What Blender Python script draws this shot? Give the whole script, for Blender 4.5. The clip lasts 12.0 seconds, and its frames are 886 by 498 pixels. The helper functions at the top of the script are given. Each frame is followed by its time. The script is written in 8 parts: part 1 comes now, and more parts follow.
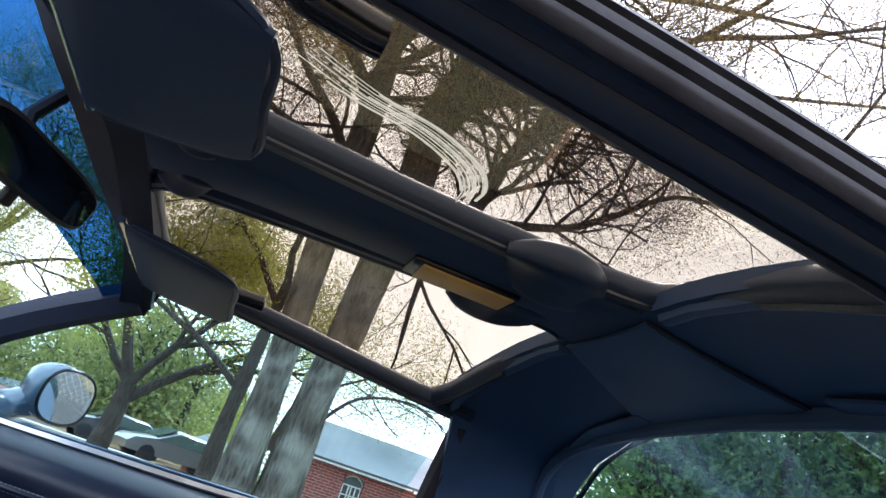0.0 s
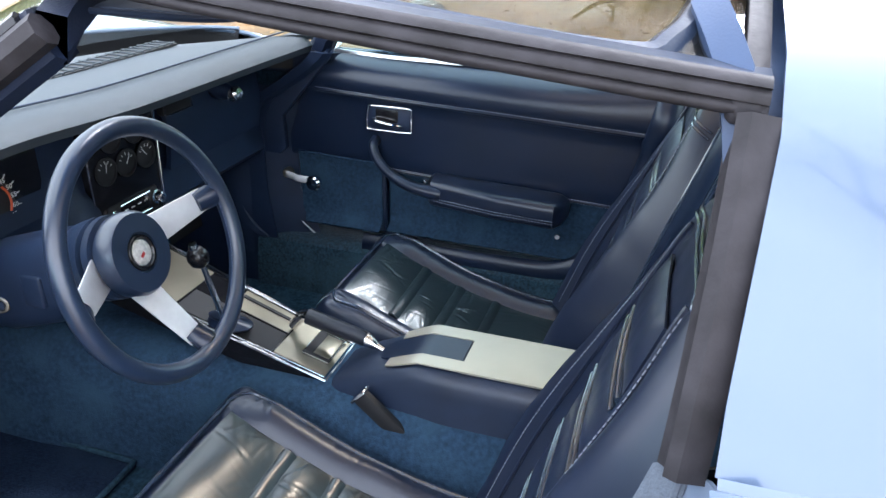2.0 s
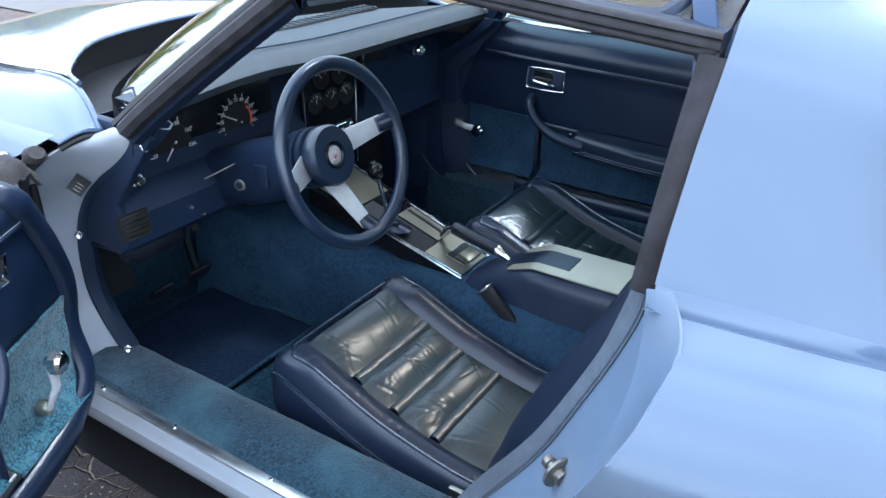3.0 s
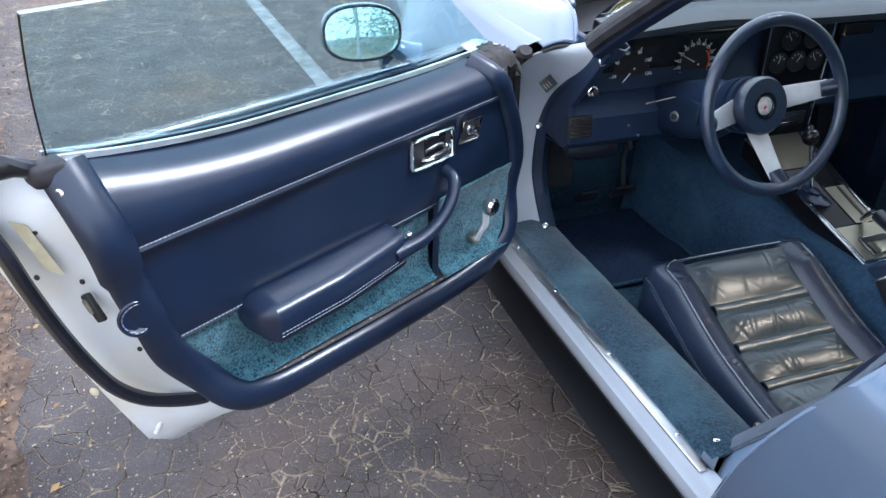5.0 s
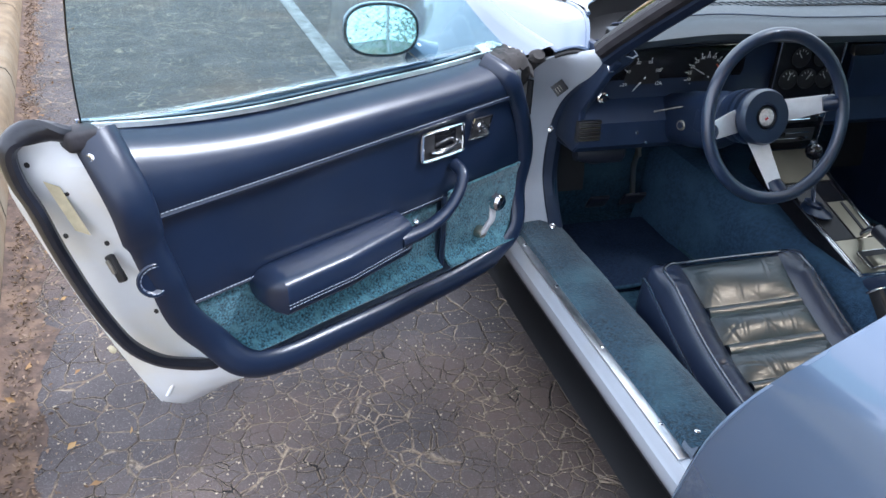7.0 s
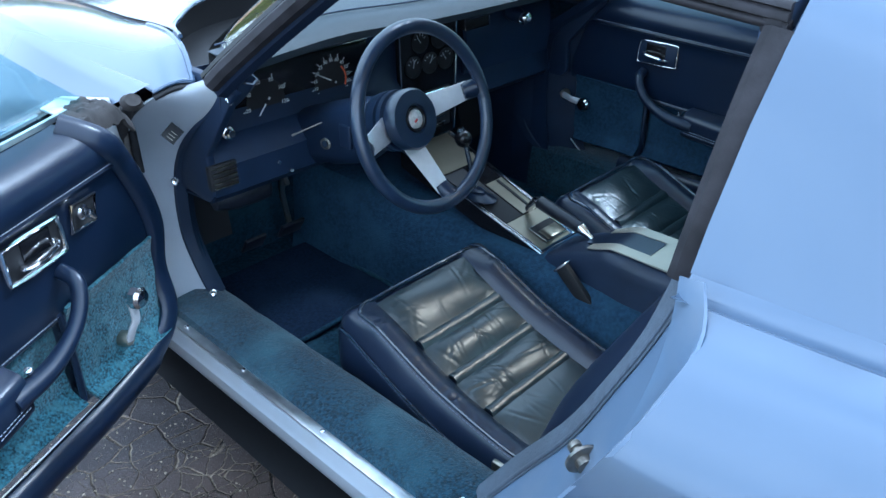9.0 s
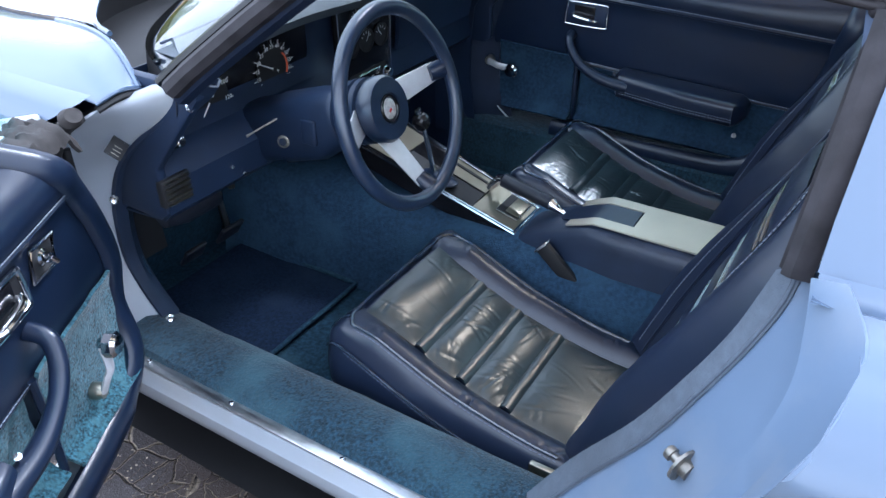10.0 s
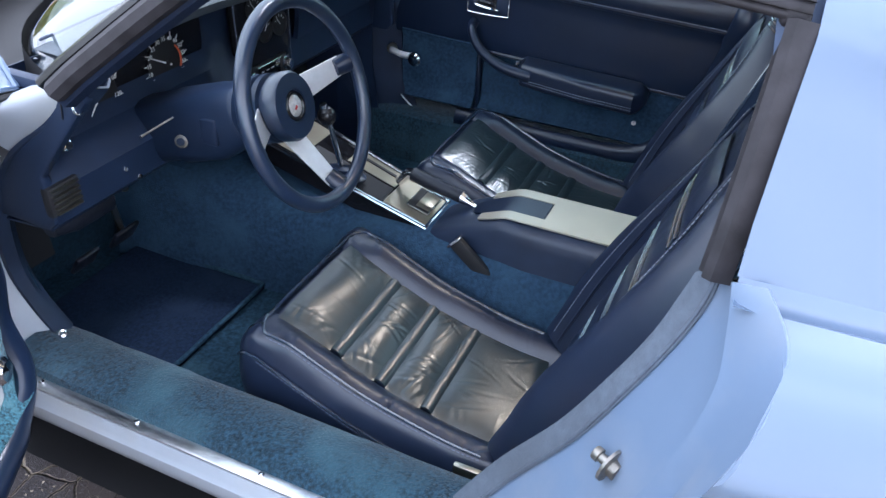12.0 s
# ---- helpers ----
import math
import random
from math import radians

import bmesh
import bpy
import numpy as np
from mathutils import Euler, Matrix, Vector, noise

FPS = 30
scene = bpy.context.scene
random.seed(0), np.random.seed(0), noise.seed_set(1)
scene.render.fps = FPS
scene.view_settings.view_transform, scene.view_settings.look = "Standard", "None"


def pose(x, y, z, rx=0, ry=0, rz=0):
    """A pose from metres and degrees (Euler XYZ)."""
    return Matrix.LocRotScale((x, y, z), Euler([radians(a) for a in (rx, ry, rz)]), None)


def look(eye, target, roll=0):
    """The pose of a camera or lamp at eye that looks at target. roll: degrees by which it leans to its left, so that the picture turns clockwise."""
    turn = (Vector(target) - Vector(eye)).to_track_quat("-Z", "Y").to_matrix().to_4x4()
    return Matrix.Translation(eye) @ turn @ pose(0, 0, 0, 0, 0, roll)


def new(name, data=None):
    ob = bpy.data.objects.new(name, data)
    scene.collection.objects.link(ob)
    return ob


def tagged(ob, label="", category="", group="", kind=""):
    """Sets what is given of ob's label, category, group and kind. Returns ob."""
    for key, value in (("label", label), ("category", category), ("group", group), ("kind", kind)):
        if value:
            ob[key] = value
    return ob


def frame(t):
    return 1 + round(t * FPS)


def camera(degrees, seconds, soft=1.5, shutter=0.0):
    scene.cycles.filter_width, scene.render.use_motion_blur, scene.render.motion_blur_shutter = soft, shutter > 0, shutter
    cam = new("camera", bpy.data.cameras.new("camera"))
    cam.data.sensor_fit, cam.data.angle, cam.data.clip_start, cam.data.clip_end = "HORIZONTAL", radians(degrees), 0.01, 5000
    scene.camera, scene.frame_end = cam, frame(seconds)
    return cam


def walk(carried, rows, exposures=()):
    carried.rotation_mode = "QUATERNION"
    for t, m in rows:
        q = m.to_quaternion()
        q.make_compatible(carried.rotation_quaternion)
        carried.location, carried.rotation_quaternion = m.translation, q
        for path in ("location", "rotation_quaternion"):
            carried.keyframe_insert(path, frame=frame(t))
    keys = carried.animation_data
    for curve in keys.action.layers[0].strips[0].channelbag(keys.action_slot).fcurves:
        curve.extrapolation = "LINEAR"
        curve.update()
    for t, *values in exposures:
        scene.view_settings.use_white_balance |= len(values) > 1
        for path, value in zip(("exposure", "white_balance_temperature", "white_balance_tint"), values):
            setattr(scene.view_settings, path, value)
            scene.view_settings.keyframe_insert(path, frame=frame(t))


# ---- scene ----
cam = camera(60.7, 12.0)
PATH = [
    (0, (-0.848, 0.182, 0.936), (0.995, -0.205, 1.61), 18.5),
    (0.3, (-0.849, 0.172, 0.942), (1.032, -0.2, 1.509), 17.4),
    (0.5, (-0.87, 0.15, 0.963), (1.063, -0.167, 1.366), 16.5),
    (0.6, (-0.876, 0.128, 0.98), (1.085, -0.142, 1.27), 15.9),
    (0.9, (-0.905, 0.092, 1.042), (1.088, -0.016, 0.926), 13.1),
    (1, (-0.919, 0.08, 1.061), (1.066, 0.039, 0.822), 12.2),
    (1.2, (-0.957, 0.052, 1.114), (0.989, 0.138, 0.659), 9.7),
    (1.5, (-1.013, -0.045, 1.2), (0.844, 0.26, 0.521), 5.7),
    (1.8, (-1.07, -0.144, 1.254), (0.699, 0.321, 0.445), 2.7),
    (2, (-1.132, -0.198, 1.28), (0.591, 0.335, 0.416), 1.4),
    (2.5, (-1.317, -0.303, 1.314), (0.317, 0.382, 0.386), 0.5),
    (3, (-1.421, -0.455, 1.332), (0.074, 0.501, 0.408), 0.5),
    (3.5, (-1.442, -0.625, 1.344), (-0.183, 0.633, 0.432), 0.4),
    (3.7, (-1.454, -0.653, 1.35), (-0.315, 0.713, 0.434), 0.1),
    (5.3, (-1.494, -0.787, 1.338), (-0.972, 0.86, 0.33), 1.4),
    (5.5, (-1.485, -0.818, 1.329), (-0.978, 0.839, 0.332), 1.9),
    (6, (-1.476, -0.855, 1.339), (-1.007, 0.813, 0.34), 2.3),
    (6.5, (-1.469, -0.868, 1.349), (-1.022, 0.81, 0.359), 2.0),
    (6.7, (-1.477, -0.863, 1.345), (-1.012, 0.814, 0.36), 2.3),
    (8.3, (-1.469, -0.692, 1.327), (-0.528, 0.796, 0.378), 0.1),
    (8.5, (-1.451, -0.643, 1.327), (-0.386, 0.751, 0.367), 0.3),
    (9, (-1.342, -0.536, 1.319), (-0.082, 0.662, 0.331), -0.0),
    (9.5, (-1.359, -0.391, 1.337), (-0.001, 0.642, 0.294), -0.7),
    (10, (-1.406, -0.264, 1.339), (0.03, 0.605, 0.253), 0.2),
    (10.5, (-1.424, -0.222, 1.348), (0.065, 0.52, 0.238), 1.9),
    (11, (-1.423, -0.209, 1.345), (0.091, 0.465, 0.225), 3.2),
    (11.5, (-1.415, -0.201, 1.35), (0.111, 0.441, 0.227), 3.5),
    (12, (-1.38, -0.221, 1.353), (0.153, 0.402, 0.229), 3.2),
]
walk(cam, [(t, look(eye, target, roll)) for t, eye, target, roll in PATH], [(0, 0.95, 5700, 14), (1.0, 1.5, 5650, 10), (1.6, 1.55, 5650, 12), (2.1, 1.52, 5950, 13), (2.5, 1.45, 5850, 14), (3.0, 0.98, 5250, 8), (3.5, 0.68, 4750, 2), (5.4, 0.9, 5700, 12), (6.7, 0.9, 5700, 12), (8.5, 0.88, 5450, 10), (9.0, 0.72, 4750, 2), (9.5, 0.87, 5100, 7), (10.5, 1.17, 5400, 13), (12, 1.22, 5550, 14)])

# ---- light ----
SUN_TO = Vector((0.62, -0.19, 0.76)).normalized()
world = bpy.data.worlds.new("world")
scene.world = world
world.use_nodes = True
wn = world.node_tree
wn.nodes.clear()
sky = wn.nodes.new("ShaderNodeTexSky")
sky.sky_type = "NISHITA"
sky.sun_disc = False
sky.sun_elevation = math.asin(SUN_TO.z)
sky.sun_rotation = math.atan2(SUN_TO.x, SUN_TO.y)
sky.air_density, sky.dust_density, sky.ozone_density = 1.0, 3.0, 1.0
wbg = wn.nodes.new("ShaderNodeBackground")
wbg.inputs["Strength"].default_value = 0.14
wout = wn.nodes.new("ShaderNodeOutputWorld")
# thin bright cloud over the blue
wtc = wn.nodes.new("ShaderNodeTexCoord")
wnz = wn.nodes.new("ShaderNodeTexNoise")
wnz.inputs["Scale"].default_value = 2.2
wnz.inputs["Detail"].default_value = 6.0
wrm = wn.nodes.new("ShaderNodeMapRange")
wrm.inputs[1].default_value, wrm.inputs[2].default_value = 0.30, 0.62
wrm.inputs[3].default_value, wrm.inputs[4].default_value = 0.55, 1.0
wmx = wn.nodes.new("ShaderNodeMix")
wmx.data_type = "RGBA"
wmx.inputs[7].default_value = (13.0, 13.2, 13.6, 1)
wn.links.new(wtc.outputs["Generated"], wnz.inputs["Vector"])
wn.links.new(wnz.outputs["Fac"], wrm.inputs[0])
wn.links.new(wrm.outputs[0], wmx.inputs[0])
wn.links.new(sky.outputs[0], wmx.inputs[6])
wn.links.new(wmx.outputs[2], wbg.inputs["Color"])
wn.links.new(wbg.outputs[0], wout.inputs[0])

sun_data = bpy.data.lights.new("sun", "SUN")
sun_data.energy, sun_data.angle, sun_data.color = 3.6, radians(10), (0.98, 0.98, 0.98)
sun = new("sun", sun_data)
sun.matrix_world = look(SUN_TO * 60, (0, 0, 0))

# ---- materials ----
def mat(name, color, rough=0.5, metal=0.0, var=0.0, var_scale=20.0, bump=0.0, bump_scale=200.0, coat=0.0, spec=0.5, stain=None, stain_scale=3.0, detail=4.0, sheen=0.0):
    """A principled material with colour variation at two scales and fine relief."""
    m = bpy.data.materials.new(name)
    m.use_nodes = True
    nt = m.node_tree
    b = nt.nodes["Principled BSDF"]
    b.inputs["Roughness"].default_value = rough
    b.inputs["Metallic"].default_value = metal
    b.inputs["Coat Weight"].default_value = coat
    b.inputs["Coat Roughness"].default_value = 0.06 if coat > 0.4 else 0.22
    b.inputs["Specular IOR Level"].default_value = spec
    b.inputs["Sheen Weight"].default_value = sheen
    b.inputs["Base Color"].default_value = (*color, 1)
    tc = nt.nodes.new("ShaderNodeTexCoord")
    last = None
    if var:
        n = nt.nodes.new("ShaderNodeTexNoise")
        n.inputs["Scale"].default_value, n.inputs["Detail"].default_value = var_scale, detail
        nt.links.new(tc.outputs["Object"], n.inputs["Vector"])
        r = nt.nodes.new("ShaderNodeMapRange")
        r.inputs[1].default_value, r.inputs[2].default_value = 0.3, 0.7
        r.inputs[3].default_value, r.inputs[4].default_value = 1 - var, 1 + var
        nt.links.new(n.outputs["Fac"], r.inputs[0])
        mul = nt.nodes.new("ShaderNodeVectorMath")
        mul.operation = "SCALE"
        mul.inputs[0].default_value = color
        nt.links.new(r.outputs[0], mul.inputs["Scale"])
        last = mul.outputs[0]
        rr = nt.nodes.new("ShaderNodeMapRange")
        rr.inputs[3].default_value, rr.inputs[4].default_value = max(0.02, rough - min(0.08, 0.3 * var)), min(1, rough + min(0.08, 0.3 * var))
        nt.links.new(n.outputs["Fac"], rr.inputs[0])
        nt.links.new(rr.outputs[0], b.inputs["Roughness"])
    if stain:
        n = nt.nodes.new("ShaderNodeTexNoise")
        n.inputs["Scale"].default_value, n.inputs["Detail"].default_value = stain_scale, 5.0
        nt.links.new(tc.outputs["Object"], n.inputs["Vector"])
        r = nt.nodes.new("ShaderNodeMapRange")
        r.inputs[1].default_value, r.inputs[2].default_value = 0.48, 0.72
        nt.links.new(n.outputs["Fac"], r.inputs[0])
        x = nt.nodes.new("ShaderNodeMix")
        x.data_type = "RGBA"
        x.inputs[6].default_value, x.inputs[7].default_value = (*color, 1), (*stain, 1)
        nt.links.new(r.outputs[0], x.inputs[0])
        if last:
            nt.links.new(last, x.inputs[6])
        last = x.outputs[2]
    if last:
        nt.links.new(last, b.inputs["Base Color"])
    if bump:
        n = nt.nodes.new("ShaderNodeTexNoise")
        n.inputs["Scale"].default_value, n.inputs["Detail"].default_value = bump_scale, 3.0
        nt.links.new(tc.outputs["Object"], n.inputs["Vector"])
        bp = nt.nodes.new("ShaderNodeBump")
        bp.inputs["Strength"].default_value, bp.inputs["Distance"].default_value = bump, 0.002
        nt.links.new(n.outputs["Fac"], bp.inputs["Height"])
        nt.links.new(bp.outputs[0], b.inputs["Normal"])
    return m


def glass(name, tint, gloss=1.0, band=None, power=3.4):
    """A pane with two faces: tinted see-through, with clear reflections growing at grazing angles. band: (z0, z1, colour) of a shaded strip."""
    m = bpy.data.materials.new(name)
    m.use_nodes = True
    nt = m.node_tree
    nt.nodes.clear()
    out = nt.nodes.new("ShaderNodeOutputMaterial")
    tr, gl, mx, lw, po, mr = (nt.nodes.new("ShaderNode" + k) for k in ("BsdfTransparent", "BsdfGlossy", "MixShader", "LayerWeight", "Math", "MapRange"))
    tint = tuple(math.sqrt(c) for c in tint)
    tr.inputs[0].default_value = (*tint, 1)
    gl.inputs["Roughness"].default_value = 0.01
    gl.inputs["Color"].default_value = (gloss, gloss, gloss, 1)
    lw.inputs["Blend"].default_value = 0.5
    po.operation = "POWER"
    po.inputs[1].default_value = power
    mr.inputs[3].default_value, mr.inputs[4].default_value = 0.04, 0.9
    nt.links.new(lw.outputs["Facing"], po.inputs[0])
    nt.links.new(po.outputs[0], mr.inputs[0])
    if band:
        tc, sp, r, x = (nt.nodes.new("ShaderNode" + k) for k in ("TexCoord", "SeparateXYZ", "MapRange", "Mix"))
        x.data_type = "RGBA"
        r.inputs[1].default_value, r.inputs[2].default_value = band[0], band[1]
        x.inputs[6].default_value, x.inputs[7].default_value = (*tint, 1), (*(math.sqrt(c) for c in band[2]), 1)
        nt.links.new(tc.outputs["Object"], sp.inputs[0])
        nt.links.new(sp.outputs["Z"], r.inputs[0])
        nt.links.new(r.outputs[0], x.inputs[0])
        nt.links.new(x.outputs[2], tr.inputs[0])
    nt.links.new(mr.outputs[0], mx.inputs[0])
    nt.links.new(tr.outputs[0], mx.inputs[1])
    nt.links.new(gl.outputs[0], mx.inputs[2])
    nt.links.new(mx.outputs[0], out.inputs[0])
    return m


PAINT = mat("blue_paint", (0.090, 0.132, 0.206), 0.26, 0.2, 0.03, 3.0, coat=1.0)
JAMBBLUE = mat("jamb_blue_paint", (0.150, 0.205, 0.300), 0.42, 0.0, 0.05, 6.0, coat=0.2, stain=(0.20, 0.24, 0.31), stain_scale=7.0)
EMBLEM = mat("emblem_silver", (0.70, 0.68, 0.66), 0.45, 0.5, 0.25, 160.0)
SHELLWHITE = mat("door_shell_paint", (0.70, 0.72, 0.74), 0.35, 0.0, 0.05, 9.0, coat=0.3, stain=(0.70, 0.64, 0.50), stain_scale=4.0)
FELT = mat("grey_felt", (0.105, 0.128, 0.165), 0.9, 0.0, 0.15, 60.0, 0.8, 240.0, stain=(0.085, 0.10, 0.125), stain_scale=5.0)
JAMB = mat("jamb_paint", (0.40, 0.43, 0.48), 0.35, 0.0, 0.05, 8.0, coat=0.4, stain=(0.40, 0.40, 0.39), stain_scale=5.0)
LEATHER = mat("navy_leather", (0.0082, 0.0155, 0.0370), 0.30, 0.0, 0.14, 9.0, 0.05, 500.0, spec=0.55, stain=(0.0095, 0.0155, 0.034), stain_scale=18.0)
# same leather as the trim, toned apart for the light on the seats
LEATHER_TONED = mat("toned_navy_leather", (0.0110, 0.0180, 0.0400), 0.35, 0.0, 0.10, 14.0, 0.05, 600.0, spec=0.65)
LIDSATIN = mat("lid_satin", (0.48, 0.45, 0.37), 0.36, 0.55, 0.06, 8.0)
BLACKCHROME = mat("smoked_console_metal", (0.30, 0.275, 0.215), 0.36, 1.0, 0.15, 7.0)
RIMLEATHER = mat("rim_leather", (0.013, 0.024, 0.052), 0.30, 0.0, 0.12, 30.0, 0.1, 600.0, spec=0.9)
# worn, glossier panels; the green lean paints in their greenish sheen
LEATHER_OLD = mat("worn_navy_leather", (0.0115, 0.0225, 0.0280), 0.36, 0.0, 0.16, 40.0, 0.06, 420.0, spec=0.95, coat=0.32)
LEATHER_SHINE = mat("polished_navy_leather", (0.020, 0.032, 0.056), 0.20, 0.0, 0.2, 40.0, 0.10, 420.0, spec=1.0, coat=0.8)
VINYL = mat("navy_vinyl", (0.0125, 0.0230, 0.0520), 0.46, 0.0, 0.15, 14.0, 0.10, 700.0, spec=0.4)
TRIMVINYL = mat("navy_trim_vinyl", (0.0150, 0.0250, 0.0520), 0.42, 0.0, 0.18, 14.0, 0.15, 700.0)
DASHPAD = mat("dash_pad", (0.036, 0.048, 0.060), 0.55, 0.0, 0.15, 10.0, 0.3, 600.0)
CARPET = mat("teal_carpet", (0.016, 0.042, 0.066), 0.95, 0.0, 0.65, 150.0, 1.0, 300.0, spec=0.1, stain=(0.046, 0.105, 0.138), stain_scale=6.0, sheen=0.3)
# copy of the teal carpet toned for the shaded footwell
CARPET_DK = mat("floor_carpet", (0.0210, 0.0470, 0.0740), 0.95, 0.0, 0.45, 110.0, 1.0, 260.0, spec=0.1, stain=(0.040, 0.084, 0.112), stain_scale=6.0)
# driver door carpet: plush pile, brightened for the daylight on the open door
PLUSH_DAYLIT = mat("daylit_plush_carpet", (0.040, 0.105, 0.135), 0.95, 0.0, 0.85, 210.0, 1.0, 210.0, spec=0.1, stain=(0.075, 0.170, 0.200), stain_scale=40.0, detail=2.0, sheen=0.3)
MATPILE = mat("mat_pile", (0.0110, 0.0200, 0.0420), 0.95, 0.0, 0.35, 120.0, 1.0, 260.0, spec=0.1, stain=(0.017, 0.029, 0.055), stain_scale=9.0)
# the same carpet toned down for the shaded cabin and passenger door
CARPET_SHADED = mat("shaded_teal_carpet", (0.0240, 0.0500, 0.0900), 0.95, 0.0, 0.3, 110.0, 0.8, 260.0, spec=0.15, stain=(0.034, 0.072, 0.118), stain_scale=9.0)
RUBBER = mat("black_rubber", (0.012, 0.014, 0.022), 0.33, 0.0, 0.3, 22.0, 0.3, 120.0)
RUBBER_OLD = mat("weathered_rubber", (0.026, 0.024, 0.028), 0.60, 0.0, 0.4, 30.0, 0.4, 90.0, spec=0.3)
HINGERUBBER = mat("perished_rubber", (0.030, 0.026, 0.025), 0.75, 0.0, 0.5, 40.0, 0.8, 70.0)
GLOSSBLK = mat("gloss_black", (0.008, 0.008, 0.010), 0.18, 0.0, 0.1, 5.0)
BLACK = mat("matt_black", (0.012, 0.012, 0.014), 0.6, 0.0, 0.1, 30.0)
CHROME = mat("chrome", (0.82, 0.82, 0.84), 0.10, 1.0, 0.04, 40.0)
SATIN = mat("satin_metal", (0.40, 0.375, 0.31), 0.30, 1.0, 0.12, 18.0)
BRUSHED = mat("brushed_spoke", (0.72, 0.72, 0.74), 0.42, 0.35, 0.05, 60.0)
WORNSTEEL = mat("worn_steel", (0.30, 0.28, 0.25), 0.45, 0.9, 0.25, 60.0, 0.3, 150.0)
ALU = mat("sill_aluminium", (0.70, 0.71, 0.72), 0.30, 1.0, 0.15, 30.0, 0.2, 90.0)
RAILBLK = mat("navy_rail", (0.017, 0.026, 0.048), 0.36, 0.0, 0.15, 9.0, 0.10, 300.0, spec=0.35)
HEADLINER = mat("headliner", (0.028, 0.046, 0.086), 0.55, 0.0, 0.15, 12.0, 0.15, 500.0)
# paler than HEADLINER: light on the rear roof trim is put into the colour
LINING = mat("roof_lining", (0.058, 0.098, 0.172), 0.50, 0.0, 0.12, 9.0, 0.12, 500.0)
LININGDK = mat("roof_lining_shell", (0.028, 0.054, 0.116), 0.50, 0.0, 0.12, 9.0, 0.12, 500.0)
PILLAR = mat("pillar_trim", (0.009, 0.016, 0.038), 0.55, 0.0, 0.15, 12.0, 0.3, 500.0, spec=0.3)
THREAD = mat("pale_thread", (0.22, 0.25, 0.31), 0.6)
THREAD_DK = mat("dark_thread", (0.10, 0.13, 0.20), 0.6)
WHITE = mat("white_print", (0.75, 0.75, 0.72), 0.6)
ORANGE_PT = mat("orange_print", (0.75, 0.12, 0.04), 0.6)
STICKER = mat("orange_label", (1.0, 0.52, 0.10), 0.35, 0.0, 0.08, 20.0, stain=(0.9, 0.5, 0.15), stain_scale=9.0)
YELLOWED = mat("yellowed_label", (0.56, 0.50, 0.34), 0.7, 0.0, 0.2, 40.0)
TTOP = glass("bronze_glass", (0.39, 0.325, 0.243), power=6.0)
REARGLASS = glass("rear_glass", (0.62, 0.78, 0.74))
SIDEGLASS = glass("side_glass", (0.62, 0.84, 0.87), power=4.4)
WINDSHIELD = glass("windshield_glass", (0.80, 0.90, 0.86))
SHADEBAND = glass("shade_band", (0.0010, 0.014, 0.090), 0.3)
PALEFILM = bpy.data.materials.new("pale_film")
PALEFILM.use_nodes = True
_tl = PALEFILM.node_tree.nodes.new("ShaderNodeBsdfTranslucent")
_tl.inputs[0].default_value = (0.80, 0.82, 0.80, 1)
PALEFILM.node_tree.links.new(_tl.outputs[0], PALEFILM.node_tree.nodes["Material Output"].inputs[0])
MIRROR = mat("mirror_silver", (0.86, 0.88, 0.88), 0.02, 1.0)
# silver darkened so that the glass shows the cabin as dark
DARKMIRROR = mat("darkened_mirror", (0.16, 0.17, 0.17), 0.03, 1.0)
RED = mat("red_enamel", (0.5, 0.03, 0.03), 0.3)

# ---- geometry helpers ----
def V3(p):
    return np.array(p, float)


def grid(rows, closed=False, cap=False):
    """Quads through rows of points, all rows equally long. closed: each row is a ring. cap: close first and last ring."""
    n, k = len(rows), len(rows[0])
    verts = [tuple(map(float, p)) for row in rows for p in row]
    faces = []
    m = k if closed else k - 1
    for a in range(n - 1):
        for b in range(m):
            c = (b + 1) % k
            faces.append((a * k + b, a * k + c, (a + 1) * k + c, (a + 1) * k + b))
    if cap:
        faces.append(tuple(range(k))[::-1])
        faces.append(tuple((n - 1) * k + b for b in range(k)))
    return verts, faces


def join(*geoms):
    verts, faces = [], []
    for v, f in geoms:
        o = len(verts)
        verts += list(v)
        faces += [tuple(i + o for i in face) for face in f]
    return verts, faces


def flip(g, s=-1):
    """The mirror image across the car's middle plane."""
    if s > 0:
        return g
    return [(-x, y, z) for x, y, z in g[0]], [tuple(reversed(f)) for f in g[1]]


def moved(g, m):
    return [tuple(m @ Vector(v)) for v in g[0]], g[1]


def smooth_path(pts, n=8, closed=False):
    """A Catmull-Rom curve through the points."""
    P = [V3(p) for p in pts]
    out = []
    k = len(P)
    for i in range(k if closed else k - 1):
        if closed:
            a, b, c, d = P[i - 1], P[i], P[(i + 1) % k], P[(i + 2) % k]
        else:
            a, b, c, d = P[max(i - 1, 0)], P[i], P[i + 1], P[min(i + 2, k - 1)]
        for j in range(n):
            t = j / n
            out.append(0.5 * (2 * b + (c - a) * t + (2 * a - 5 * b + 4 * c - d) * t * t + (3 * b - a - 3 * c + d) * t ** 3))
    if not closed:
        out.append(P[-1])
    return out


